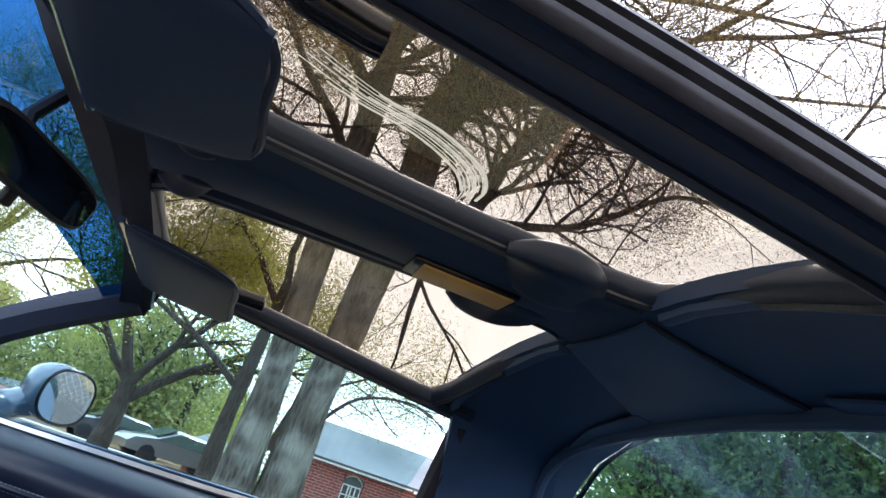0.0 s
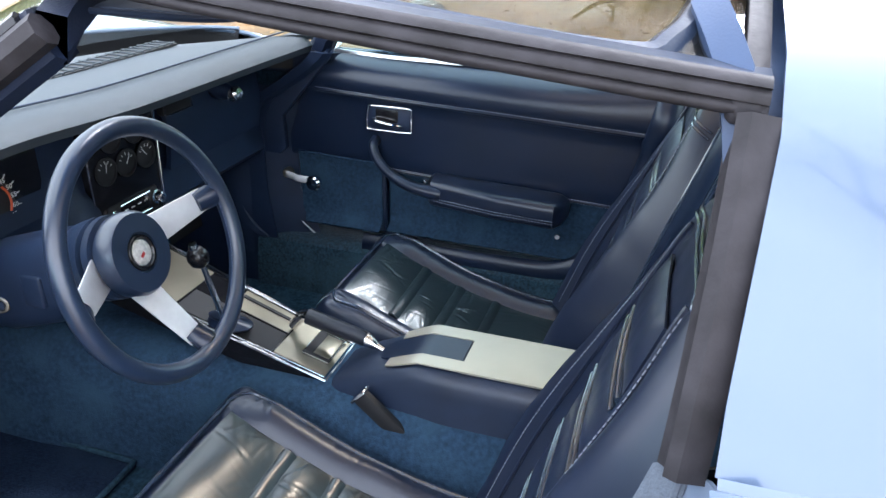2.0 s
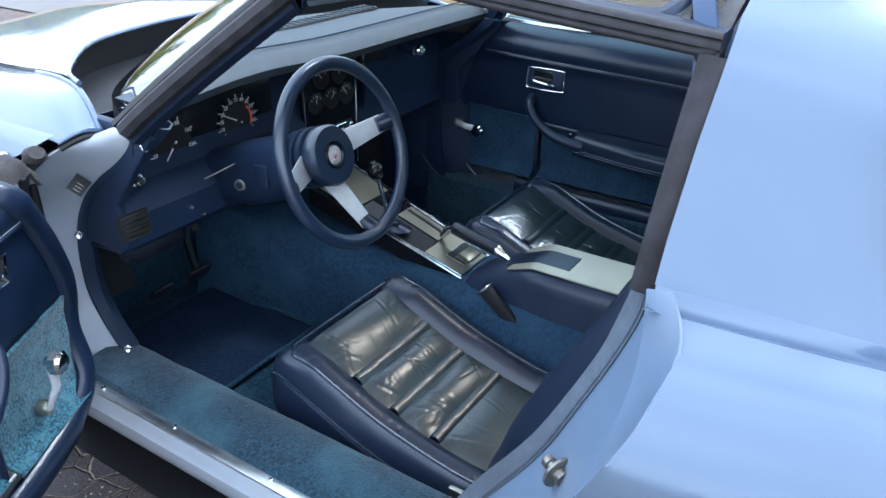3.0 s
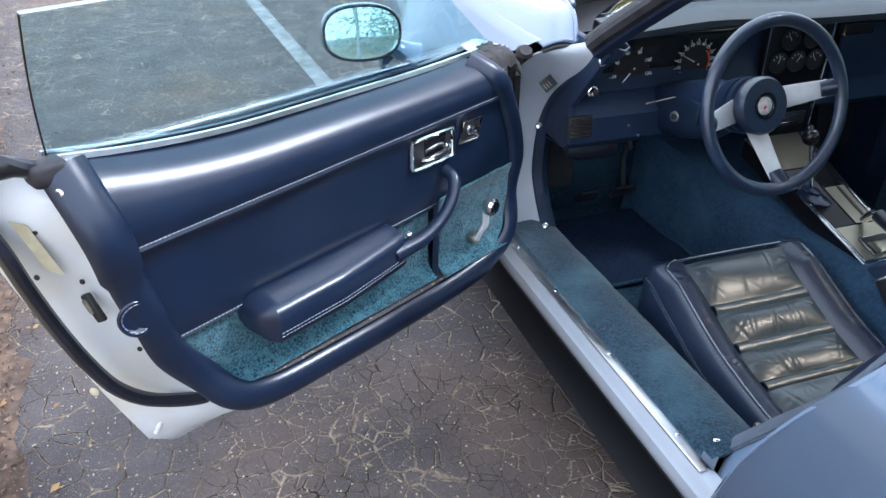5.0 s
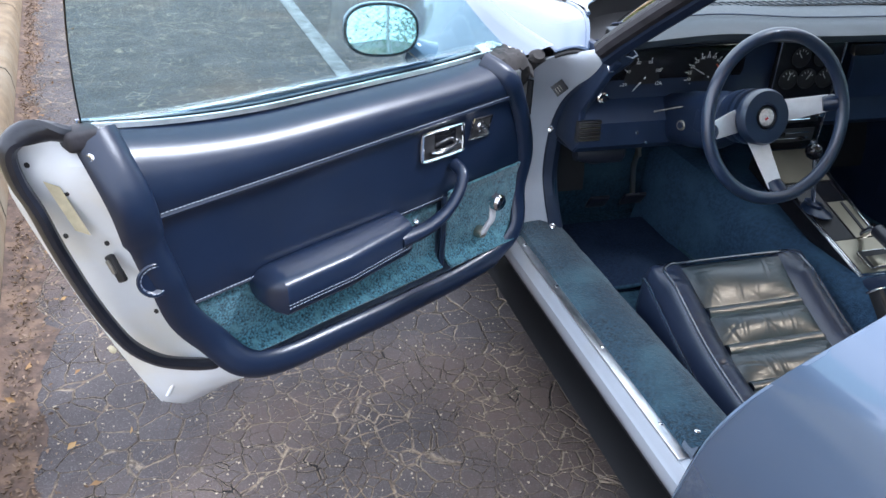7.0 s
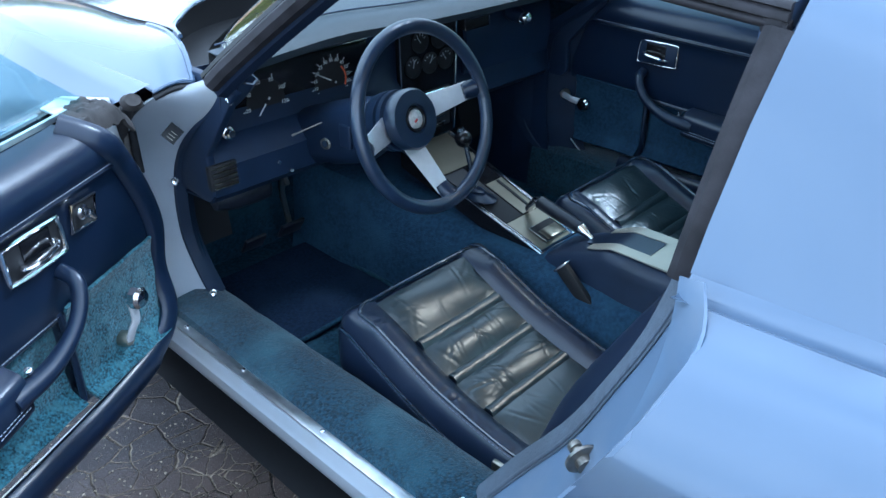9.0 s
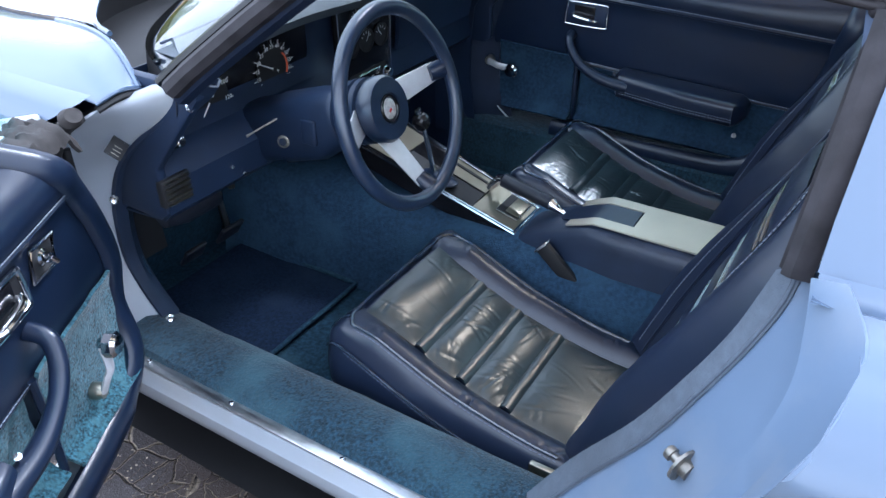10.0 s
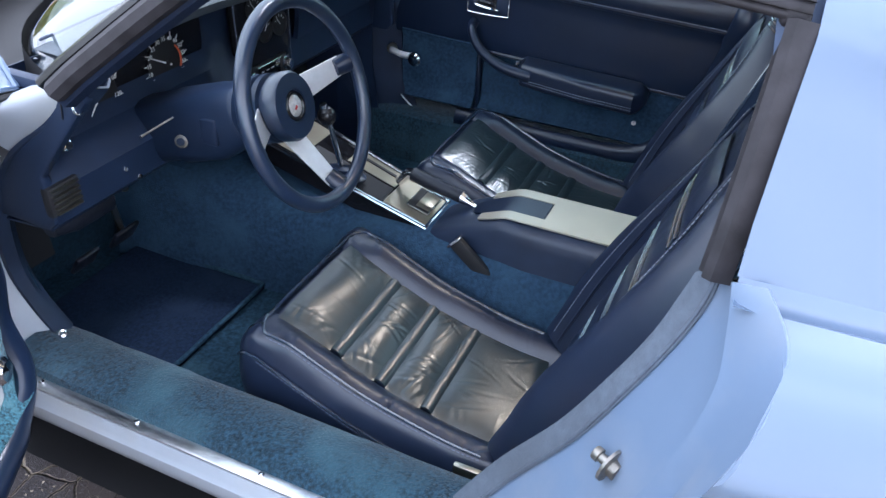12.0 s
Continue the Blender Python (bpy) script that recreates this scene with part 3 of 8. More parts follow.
def ttop(s):
    xin, xout = 0.090, 0.515
    yr, yf = -0.238, 0.372
    rows = [[(x, y, panel_z(x, y) - 0.001) for x in np.linspace(0.075, xout + 0.018, 10)] for y in np.linspace(-0.255, yf, 10)]
    g = part("roof_panel", flip(thick(rows, 0.005), s), TTOP, car, "bronze tinted glass roof panel")
    # seal round the glass, curving in at the latch and at the outer rear corner
    loop = [(0.150, yr), (0.22, yr + 0.004), (0.32, yr + 0.016), (0.43, yr + 0.032), (xout - 0.02, yr + 0.052), (xout + 0.004, yr + 0.095), (xout + 0.004, 0.08), (xout, yf - 0.07), (xout - 0.05, yf - 0.010), (0.30, yf + 0.006), (xin + 0.085, yf), (xin + 0.038, yf - 0.055), (xin + 0.020, 0.20), (xin + 0.006, 0.05), (xin, -0.06), (xin, -0.16), (xin + 0.012, yr + 0.022)]
    P = [(x, y, panel_z(x, y) - 0.017) for x, y, _ in smooth_path([(a, b, 0) for a, b in loop], 5, True)]
    sl = part("roof_panel_seal", flip(tube(P, 0.017, 10, True, flat=1.1), s), RAILBLK, g, "black rubber seal")
    part("seal_lip", flip(tube([(x + (0.012 if x < 0.3 else -0.012), y, z - 0.016) for x, y, z in P], 0.0045, 6, True), s), RUBBER, g)
    # latch covers at the corners by the centre bar
    for yy, ln, hw_ in ((-0.115, 0.125, 0.064), (0.315, 0.06, 0.045)):
        rows = []
        for v in np.linspace(0, 1, 12):
            hh = math.sin(math.pi * min(0.97, max(0.03, v))) ** 0.32
            rows.append([(0.080 + hw_ * hh * a, yy + ln * (v - 0.5) + 0.012 * a, 1.246 + 0.021 * hh * b - 0.010 * abs(a)) for a, b in ring(24, 1, 1, 5.0)])
        part("latch_cover", flip(grid(rows, True, True), s), RAILBLK, g, "dark moulded latch cover")
    part("latch_handle", flip(tube(smooth_path([(0.470, 0.275, 1.196), (0.456, 0.225, 1.194), (0.448, 0.185, 1.193), (0.446, 0.172, 1.194)], 4), [0.010] * 4 + [0.0135] * 8 + [0.008], 12), s), GLOSSBLK, g, "black roof latch handle")
    if s < 0:
        # thin pale translucent arcs laid under the driver's roof panel
        base_arc = smooth_path([(0.305, 0.222, 0), (0.275, 0.165, 0), (0.262, 0.105, 0), (0.225, 0.055, 0), (0.175, 0.030, 0), (0.130, 0.026, 0)], 5)
        for i in range(11):
            o = (i - 5) * 0.0028 + 0.0012 * math.sin(5 * i)
            a0, a1 = int(3 + 2.5 * math.sin(2.3 * i)), len(base_arc) - int(3 + 2.5 * math.cos(1.7 * i))
            P = [(x + o, y - 0.7 * o, panel_z(x, y) - 0.0085) for x, y, _ in base_arc[a0:a1]]
            part("glass_arc", flip(tube(P, 0.0006 + 0.0004 * (i % 3 == 0) + 0.0009 * (i == 9), 4, flat=0.3), s), PALEFILM, g, "thin pale arc on the glass")
    # side rail over the door window: dark inside, grooved weathered rubber outside
    P = [V3((0.540 + 0.008 * math.sin(math.pi * u) + 0.004 * u, 0.395 - 0.655 * u, 1.2125 - 0.062 * u)) for u in np.linspace(0, 1, 14)]
    inner = [(0.006, 0.012), (-0.020, 0.014), (-0.038, 0.006), (-0.040, -0.006), (-0.030, -0.012), (-0.022, -0.009), (-0.012, -0.015), (-0.004, -0.012), (0.006, -0.016), (0.009, -0.004)]
    part("roof_side_rail", flip(grid([[p + V3((a, 0, b)) for a, b in inner] for p in P], True, True), s), RAILBLK, g, "glossy navy-black side rail")
    outer = [(0.006, 0.0135), (0.013, 0.012), (0.0165, 0.007), (0.012, 0.005), (0.0175, 0.001), (0.0175, -0.005), (0.012, -0.007), (0.016, -0.010), (0.0155, -0.015), (0.009, -0.018), (0.007, -0.002)]
    part("rail_weatherstrip", flip(grid([[p + V3((a, 0, b)) for a, b in outer] for p in P], True, True), s), RUBBER_OLD, g, "grooved weathered rubber roof strip", angle=60)
    # rear edge trim of the panel and the rubber cap over the window post
    rows = [[(x, y, panel_z(x, y) + dz) for y, dz in ((-0.240, 0.0045), (-0.241, 0.0065), (-0.252, 0.0065), (-0.259, 0.003), (-0.259, -0.014), (-0.246, -0.014))] for x in np.linspace(0.08, 0.535, 14)]
    part("panel_edge_trim", flip(grid(rows, True, True), s), RUBBER_OLD, g, "weathered grey trim along the panel edge")
    part("post_cap", flip(box(0.549, -0.246, 1.139, 0.024, 0.030, 0.024, 0.009, seg=3), s), RUBBER_OLD, g, "worn rubber cap at the rail end")


for s in (-1, 1):
    ttop(s)


# rear hoop: outer painted sail panels and inner headliner
def hoop_section(y):
    """Outer half section from shoulder to roof middle at y behind the doors."""
    u = min(1, max(0, (-0.21 - y) / 1.25))
    top = 1.270 - 0.30 * u ** 1.6
    return [(0.682 + 0.048 * u, 0.910 + 0.02 * math.sin(3 * u)), (0.660 + 0.035 * u, 0.96 - 0.01 * u), (0.616 + 0.019 * u, 1.06 - 0.09 * u), (0.574 - 0.004 * u, 1.135 - 0.155 * u), (0.525 - 0.025 * u, 1.180 - 0.183 * u ** 1.3), (0.40, top - 0.045 * (1 - 0.5 * u)), (0.2, top - 0.012), (0, top)]


def hoop(s):
    rows = []
    for u in np.linspace(0, 1, 8):
        row = []
        for k, y0 in enumerate((-0.262, -0.262, -0.266, -0.270, -0.268, -0.264, -0.262, -0.262)):
            y = y0 + (-0.53 - y0) * u
            row.append((hoop_section(y)[k][0], y, hoop_section(y)[k][1]))
        rows.append(row)
    part("roof_hoop", flip(thick(rows, 0.003), s), PAINT, car, "light blue painted rear roof hoop")
    rows = []
    for y in ys(-0.53, -1.45, 12):
        rows.append([(x, y, z) for x, z in hoop_section(y)[:2]])
    part("sail_panel", flip(thick(rows, 0.003), s), PAINT, car, "light blue painted sail panel")
    rows = []
    for y in ys(-0.533, -1.45, 14):
        rows.append([(x, y, z + 0.002) for x, z in hoop_section(y)[1:]])
    g = part("rear_window", flip(thick(rows, 0.004), s), REARGLASS, car, "large curved rear window")
    g.visible_shadow = False
    edge = [(x + 0.004, y, z + 0.004) for y in ys(-1.40, -0.59, 8) for x, z in [hoop_section(y)[1]]]
    edge += [(x + 0.004, -0.546, z + 0.004) for x, z in [(0.668, 0.985)] + hoop_section(-0.54)[2:]]
    part("window_moulding", flip(tube(smooth_path(edge, 3), 0.006, 6), s), GLOSSBLK, g, "black rear window moulding")
    # inner surround of the rear window
    P = smooth_path([(0.60, -1.30, 0.90), (0.625, -0.80, 0.915), (0.640, -0.55, 0.925), (0.640, -0.485, 0.965), (0.610, -0.465, 1.055), (0.555, -0.455, 1.120), (0.44, -0.45, 1.165), (0.24, -0.45, 1.192), (0, -0.45, 1.20)], 4)
    part("window_surround", flip(sweep(P, ring(12, 0.032, 0.012, 3), up=(0.2, 1, 0.4)), s), LINING, car, "grey rear window surround")
    part("quarter_trim", flip(thick([[(0.655 - 0.05 * t, y, 0.915 - 0.085 * t) for t in (0, 0.3, 0.7, 1)] for y in ys(-0.33, -1.3, 8)], 0.006), s), LINING, car, "grey moulded quarter trim")
    part("belt_guide", flip(box(0.585, -0.33, 0.965, 0.012, 0.055, 0.030, 0.006), s), VINYL, car)
    # strip of bodywork joining shoulder to quarter panel
    rows = []
    for y in ys(-0.264, -1.45, 15):
        a = hoop_section(y)[0]
        b = (spline_table(y, SHOULDER) - 0.02, spline_table(y, TOPZ))
        rows.append([(a[0] + (b[0] - a[0]) * t, y, a[1] + (b[1] - a[1]) * t - 0.008 * math.sin(math.pi * t)) for t in (0, 0.33, 0.66, 1)])
    part("quarter_top", flip(grid(rows), s), PAINT, car, "light blue painted quarter top")


for s in (-1, 1):
    hoop(s)

# inner roof lining behind the panels
rows = []
for y in ys(-0.222, -0.455, 8):
    u = (-0.222 - y) / 0.233
    k = (1 - u) ** 1.5
    half = [(0.605, 0.90 - 0.02 * u), (0.600 + 0.01 * u, 1.0), (0.560 + 0.016 * u, 1.085), (0.507 + 0.005 * u, 1.14 + 0.030 * k), (0.36, 1.176 + 0.032 * k), (0.18, 1.195 + 0.038 * k), (0, 1.200 + 0.030 * k)]
    half = [(q[0], q[2]) for q in smooth_path([(x, 0, z) for x, z in half], 3)]
    fwd = [0.022 * (1 - u) * min(1, max(0, (x - 0.15) / 0.33)) * min(1, max(0, (0.53 - x) / 0.06)) - 0.045 * max(0, (x - 0.52) / 0.10) for x, _ in half]
    rows.append([(-x, y + f, z) for (x, z), f in zip(half, fwd)] + [(x, y + f, z) for (x, z), f in list(zip(half, fwd))[-2::-1]])
lip = [(x, y - 0.020, z + 0.022) for x, y, z in rows[0]]
rows = [lip, [(x, y + 0.001, z + 0.010) for x, y, z in rows[0]]] + rows
part("rear_headliner", thick(rows, -0.006), LININGDK, car, "dark navy moulded roof lining")
# lighter centre panel, the seams beside it, its screws and the bow behind the roof panels
def lining_z(x, y):
    u = min(1, max(0, (-0.222 - y) / 0.233))
    k = (1 - u) ** 1.5
    return float(np.interp(abs(x), (0, 0.18, 0.36, 0.507, 0.565), (1.200 + 0.030 * k, 1.195 + 0.038 * k, 1.176 + 0.032 * k, 1.14 + 0.030 * k, 1.085)))


def centre_edge(v, s):
    return 0.100 + 0.125 * v if s > 0 else -0.095 - 0.035 * v


rows = []
for v in np.linspace(0, 1, 9):
    y = -0.228 - 0.222 * v
    a, b = centre_edge(v, -1), centre_edge(v, 1)
    rows.append([(a + (b - a) * t, y, lining_z(a + (b - a) * t, y) - 0.009 + 0.003 * (2 * t - 1) ** 8) for t in np.linspace(0, 1, 13)])
part("headliner_centre_panel", thick(rows, -0.005), LINING, car, "grey-navy moulded panel along the roof middle")
for s in (-1, 1):
    part("headliner_seam", tube([(centre_edge(v, s) + 0.004 * s, -0.228 - 0.222 * v, lining_z(centre_edge(v, s), -0.228 - 0.222 * v) - 0.0075) for v in np.linspace(0.0, 1, 9)], 0.0022, 6), BLACK, car)
    for x in (0.26, 0.41):
        part("lining_screw", flip(lathe([(0.0, -0.003), (0.004, -0.0025), (0.006, 0.0), (0.006, 0.003)], 12, Matrix.Translation((x, -0.432, lining_z(x, -0.432) - 0.008))), s), BLACK, car)
    # the bow's paler LINING paints the light that the ridge catches
    P = [(x, -0.236 + 0.020 * min(1, max(0, (x - 0.15) / 0.30)), lining_z(x, -0.236) - 0.004) for x in np.linspace(0.125, 0.515, 14)]
    part("roof_bow", flip(sweep(P, [(0.011, 0.001), (0.008, -0.006), (0.0, -0.0085), (-0.008, -0.006), (-0.011, 0.001)], up=(0, 0, 1)), s), LINING, car, "grey-navy ridge behind the roof panel")
    rows = [[(0.470 - 0.285 * t, -0.405 - 0.045 * w - 0.035 * (1 - t) ** 3 * (1 - w), lining_z(0.470 - 0.285 * t, -0.44) - 0.0065 - 0.006 * w) for w in (0, 0.5, 1)] for t in np.linspace(0, 1, 12)]
    part("lining_rear_band", flip(thick(rows, -0.004), s), LINING, car, "grey-navy band along the rear window")

# ---- floor, tunnel, bulkheads ----
part("floor_pan", grid([[(-0.60, y, 0.215), (-0.3, y, 0.205), (0, y, 0.21), (0.3, y, 0.205), (0.60, y, 0.215)] for y in ys(-0.3, 1.25, 8)]), CARPET_DK, car, "dark teal carpeted floor")
part("firewall", thick([[(x, 1.02 + 0.25 * (1 - z), z) for x in np.linspace(-0.62, 0.62, 9)] for z in np.linspace(0.2, 0.845, 7)], 0.02), CARPET_DK, car, "dark carpeted firewall")

rows = []
for y in ys(-0.40, 1.15, 20):
    w = 0.135 + 0.06 * max(0, (y - 0.45)) + 0.05 * max(0, y - 0.8)
    h = 0.435 + 0.10 * max(0, (y - 0.6))
    rows.append([(-w - 0.03, y, 0.20), (-w - 0.01, y, 0.30), (-w, y, h - 0.05), (-w + 0.035, y, h - 0.012), (-0.06, y, h), (0.06, y, h), (w - 0.035, y, h - 0.012), (w, y, h - 0.05), (w + 0.01, y, 0.30), (w + 0.03, y, 0.20)])
part("tunnel", grid(rows, True, True), CARPET_SHADED, car, "teal carpeted transmission tunnel")


def cabin_side(s):
    # inner sill carpet
    rows = []
    for y in ys(0.00, 0.90, 24):
        wob = 0.004 * wave(0, y, 0, 14, 3)
        rows.append([(0.590, y, 0.20), (0.600, y, 0.30), (0.612 + wob, y, 0.352), (0.64, y, 0.366 + wob), (0.69, y, 0.366 - wob), (0.732 + wob, y, 0.361), (0.738, y, 0.350)])
    part("sill_carpet", flip(thick(rows, -0.006), s), CARPET, car, "teal carpet over the door sill")
    p = part("sill_plate", flip(box(0.7515, 0.42, 0.354, 0.023, 0.86, 0.005, 0.0015), s), ALU, car, "bright aluminium sill plate")
    for y in (0.08, 0.329, 0.583, 0.80):
        part("screw", flip(lathe([(0.0055, 0), (0.005, 0.002), (0.002, 0.003), (0, 0.003)], 10, Matrix.Translation((0.7475, y, 0.3565))), s), CHROME, p)
    # lower door-hinge pillar: painted post and navy trim strip
    inner = smooth_path([(0.618, 0.655, 0.905), (0.620, 0.685, 0.875), (0.626, 0.75, 0.828), (0.632, 0.83, 0.775), (0.637, 0.90, 0.705), (0.640, 0.940, 0.615), (0.640, 0.950, 0.50), (0.636, 0.925, 0.42), (0.640, 0.870, 0.365)], 5)
    outer = smooth_path([(0.636, 0.772, 0.880), (0.690, 0.789, 0.872), (0.740, 0.806, 0.860), (0.757, 0.90, 0.79), (0.788, 0.970, 0.70), (0.813, 0.987, 0.58), (0.812, 0.985, 0.45), (0.800, 0.955, 0.33), (0.79, 0.925, 0.29)], 5)
    rows = []
    for a, b in zip(inner, outer):
        dep = V3((0, 0.014, 0.004))
        rows.append([a + (b - a) * t + dep * math.sin(math.pi * t) for t in (0, 0.2, 0.4, 0.6, 0.8, 0.93, 1)])
    post = part("hinge_post", flip(thick(rows, 0.004), s), JAMB if s < 0 else VINYL, car, "pale painted door hinge post" if s < 0 else "navy trimmed door hinge post")
    strip = []
    for a in inner:
        strip.append([a + V3((0.012, -0.002, 0.002)), a + V3((0.010, -0.010, 0.0)), a + V3((-0.012, -0.016, -0.006)), a + V3((-0.034, 0.0, -0.004)), a + V3((-0.040, 0.03, 0.0))])
    tr = part("kick_trim", flip(thick(strip, 0.004), s), TRIMVINYL if s < 0 else VINYL, car, "navy vinyl door aperture trim")
    for q in ((0.632, 0.682, 0.866), (0.652, 0.926, 0.632), (0.650, 0.845, 0.378)):
        part("trim_screw", flip(lathe([(0.009, 0), (0.009, 0.002), (0.006, 0.004), (0.003, 0.003), (0, 0.003)], 12, axis_pose(q, (0.5, -0.75, 0.25))), s), CHROME, tr)
    for z_, y_, x_ in ((0.735, 0.930, 0.748), (0.470, 0.945, 0.765)) if s < 0 else ():
        hg_ = part("door_hinge", flip(box(x_, y_, z_, 0.035, 0.060, 0.075, 0.006), s), WORNSTEEL, post, "dark greasy door hinge")
        part("hinge_pin", flip(tube([(x_ - 0.012, y_ - 0.036, z_ - 0.045), (x_ - 0.012, y_ - 0.036, z_ + 0.045)], 0.008, 10), s), BLACK, hg_)
    if s > 0:
        part("kick_panel", flip(thick([[(0.612 - 0.02 * t, y0 + (1.20 - y0) * t, z) for t in np.linspace(0, 1, 6)] for z, y0 in ((0.2, 0.84), (0.36, 0.84), (0.50, 0.86), (0.62, 0.86), (0.715, 0.85), (0.80, 0.80), (0.84, 0.735))], -0.004), s), VINYL, car, "navy vinyl kick panel")
        part("door_front_trim", flip(thick([[(0.668, y0, z), (0.650, y0 + 0.05, z), (0.615, 0.90, z), (0.600, 0.98, z)] for z, y0 in ((0.30, 0.70), (0.40, 0.74), (0.50, 0.785), (0.65, 0.785), (0.75, 0.75), (0.83, 0.70), (0.89, 0.65))], 0.004), s), VINYL, car, "navy vinyl trim before the door")
    part("hinge_seal", flip(tube(smooth_path([(0.744, 0.806, 0.858), (0.753, 0.86, 0.818), (0.760, 0.915, 0.765), (0.772, 0.945, 0.70)], 4), 0.0065, 8, flat=0.8), s), BLACK, post, "torn weathered hinge seal")
    part("hinge_boot", flip(tube(smooth_path([(0.762, 0.800, 0.872), (0.768, 0.845, 0.830), (0.768, 0.890, 0.775), (0.775, 0.930, 0.700)], 4), [0.016, 0.022, 0.013, 0.016, 0.019, 0.014, 0.016, 0.018, 0.013, 0.015, 0.012, 0.014, 0.010], 18, flat=0.8), s), HINGERUBBER, post, "crumpled dark rubber at the hinge")
    if s < 0:
        pl_ = part("data_plate", flip(box(0, 0, 0, 0.030, 0.036, 0.002, 0.0006, axis_pose((0.688, 0.822, 0.780), (0.15, -0.80, 0.55), 0.95)), s), BLACK, post, "black printed data plate")
        for i in range(3):
            part("plate_mark", flip(box(-0.002, -0.012 + 0.007 * i, 0.0014, 0.014, 0.0009, 0.0006, 0.0001, axis_pose((0.688, 0.822, 0.780), (0.15, -0.80, 0.55), 0.95)), s), SATIN, pl_)
    part("kick_panel", flip(thick([[(0.612 - 0.02 * t, y0 + (1.20 - y0) * t, z) for t in np.linspace(0, 1, 6)] for z, y0 in ((0.2, 0.90), (0.36, 0.90), (0.50, 0.95), (0.62, 0.938), (0.715, 0.895), (0.80, 0.80), (0.84, 0.735))], -0.004), s), CARPET_DK, car, "dark carpeted kick panel")
    # rear door jamb: inner edge, felt line, striker panel, raised flange, outer edge
    cols = [[(0.665, 0.030, 0.355), (0.640, -0.035, 0.46), (0.636, -0.115, 0.58), (0.635, -0.172, 0.695), (0.633, -0.204, 0.77), (0.632, -0.222, 0.83), (0.632, -0.232, 0.868)],
            [(0.690, 0.012, 0.352), (0.668, -0.055, 0.46), (0.664, -0.135, 0.585), (0.664, -0.190, 0.705), (0.660, -0.222, 0.78), (0.653, -0.243, 0.84), (0.648, -0.250, 0.882)],
            [(0.735, -0.020, 0.335), (0.730, -0.100, 0.45), (0.728, -0.178, 0.60), (0.715, -0.224, 0.715), (0.695, -0.250, 0.80), (0.675, -0.260, 0.855), (0.665, -0.260, 0.892)],
            [(0.760, -0.043, 0.315), (0.768, -0.132, 0.435), (0.778, -0.214, 0.60), (0.764, -0.261, 0.722), (0.745, -0.281, 0.812), (0.712, -0.273, 0.866), (0.696, -0.263, 0.910)],
            [(0.765, -0.036, 0.312), (0.775, -0.122, 0.432), (0.786, -0.203, 0.60), (0.772, -0.250, 0.725), (0.753, -0.270, 0.816), (0.719, -0.266, 0.870), (0.700, -0.258, 0.914)],
            [(0.778, -0.050, 0.29), (0.797, -0.145, 0.42), (0.815, -0.222, 0.595), (0.800, -0.268, 0.723), (0.774, -0.292, 0.820), (0.744, -0.290, 0.882), (0.708, -0.273, 0.921)],
            [(0.800, -0.050, 0.26), (0.845, -0.116, 0.40), (0.875, -0.186, 0.59), (0.876, -0.245, 0.72), (0.850, -0.300, 0.825), (0.776, -0.319, 0.896), (0.716, -0.290, 0.928)]]
    cols = [smooth_path(c, 5) for c in cols]
    rows = [list(r) for r in zip(*cols)]
    jamb = part("latch_jamb", flip(thick(rows, -0.004), s), JAMBBLUE, car, "light blue painted door latch jamb", angle=48)
    strip = [[a + V3((-0.004, -0.004, 0)), a + V3((0, 0.010, 0.003)), a * 0.55 + b * 0.45 + V3((0, 0.013, 0.004)), b + V3((0, 0.009, 0.003)), b + V3((0.003, 0.001, 0))] for a, b in zip(cols[0], cols[1])]
    part("jamb_weatherstrip", flip(thick(strip, -0.003), s), FELT, jamb, "worn grey felt weatherstrip")
    part("weatherstrip_lip", flip(tube([b + V3((0.001, 0.006, 0.002)) for b in cols[1]], 0.0030, 6), s), FELT, jamb)
    # black sheet painting the shade in the gap between jamb and seat
    part("jamb_gap_shade", flip(thick([[a, a + V3((-0.02, -0.05, 0)), a + V3((-0.03, -0.12, 0))] for a in cols[0]], 0.003), s), BLACK, car)
    for q in ((0.700, -0.213, 0.692), (0.698, -0.198, 0.655)):
        part("jamb_dent", flip(tube([V3(q) + V3((0, 0.001, -0.008)), V3(q) + V3((0.002, 0.002, 0)), V3(q) + V3((0.001, 0.001, 0.008))], 0.0012, 5), s), SATIN, jamb)
    cp = part("sill_corner_plate", flip(thick([[(0.668 + 0.075 * u, 0.040 - 0.060 * u + 0.035 * v, 0.372 - 0.006 * u) for u in np.linspace(0, 1, 4)] for v in np.linspace(0, 1, 4)], 0.006), s), FELT, jamb, "grey sill end plate")
    part("plate_screw", flip(lathe([(0.006, 0), (0.006, 0.002), (0.003, 0.003), (0, 0.003)], 10, Matrix.Translation((0.705, 0.028, 0.376))), s), CHROME, cp)
    # door striker
    m = axis_pose((0.728, -0.190, 0.632), (-0.45, 0.88, 0.12))
    st = part("striker", flip(lathe([(0.012, -0.012), (0.012, -0.002), (0.023, -0.001), (0.023, 0.003), (0.010, 0.004), (0.0065, 0.006), (0.0065, 0.016), (0.0095, 0.017), (0.0095, 0.024), (0.008, 0.026), (0, 0.027)], 24, m), s), WORNSTEEL, jamb, "dull metal door striker pin")
    # rear window post seal
    P = smooth_path([(0.652, -0.243, 0.884), (0.634, -0.247, 0.95), (0.592, -0.252, 1.06), (0.552, -0.254, 1.132)], 5)
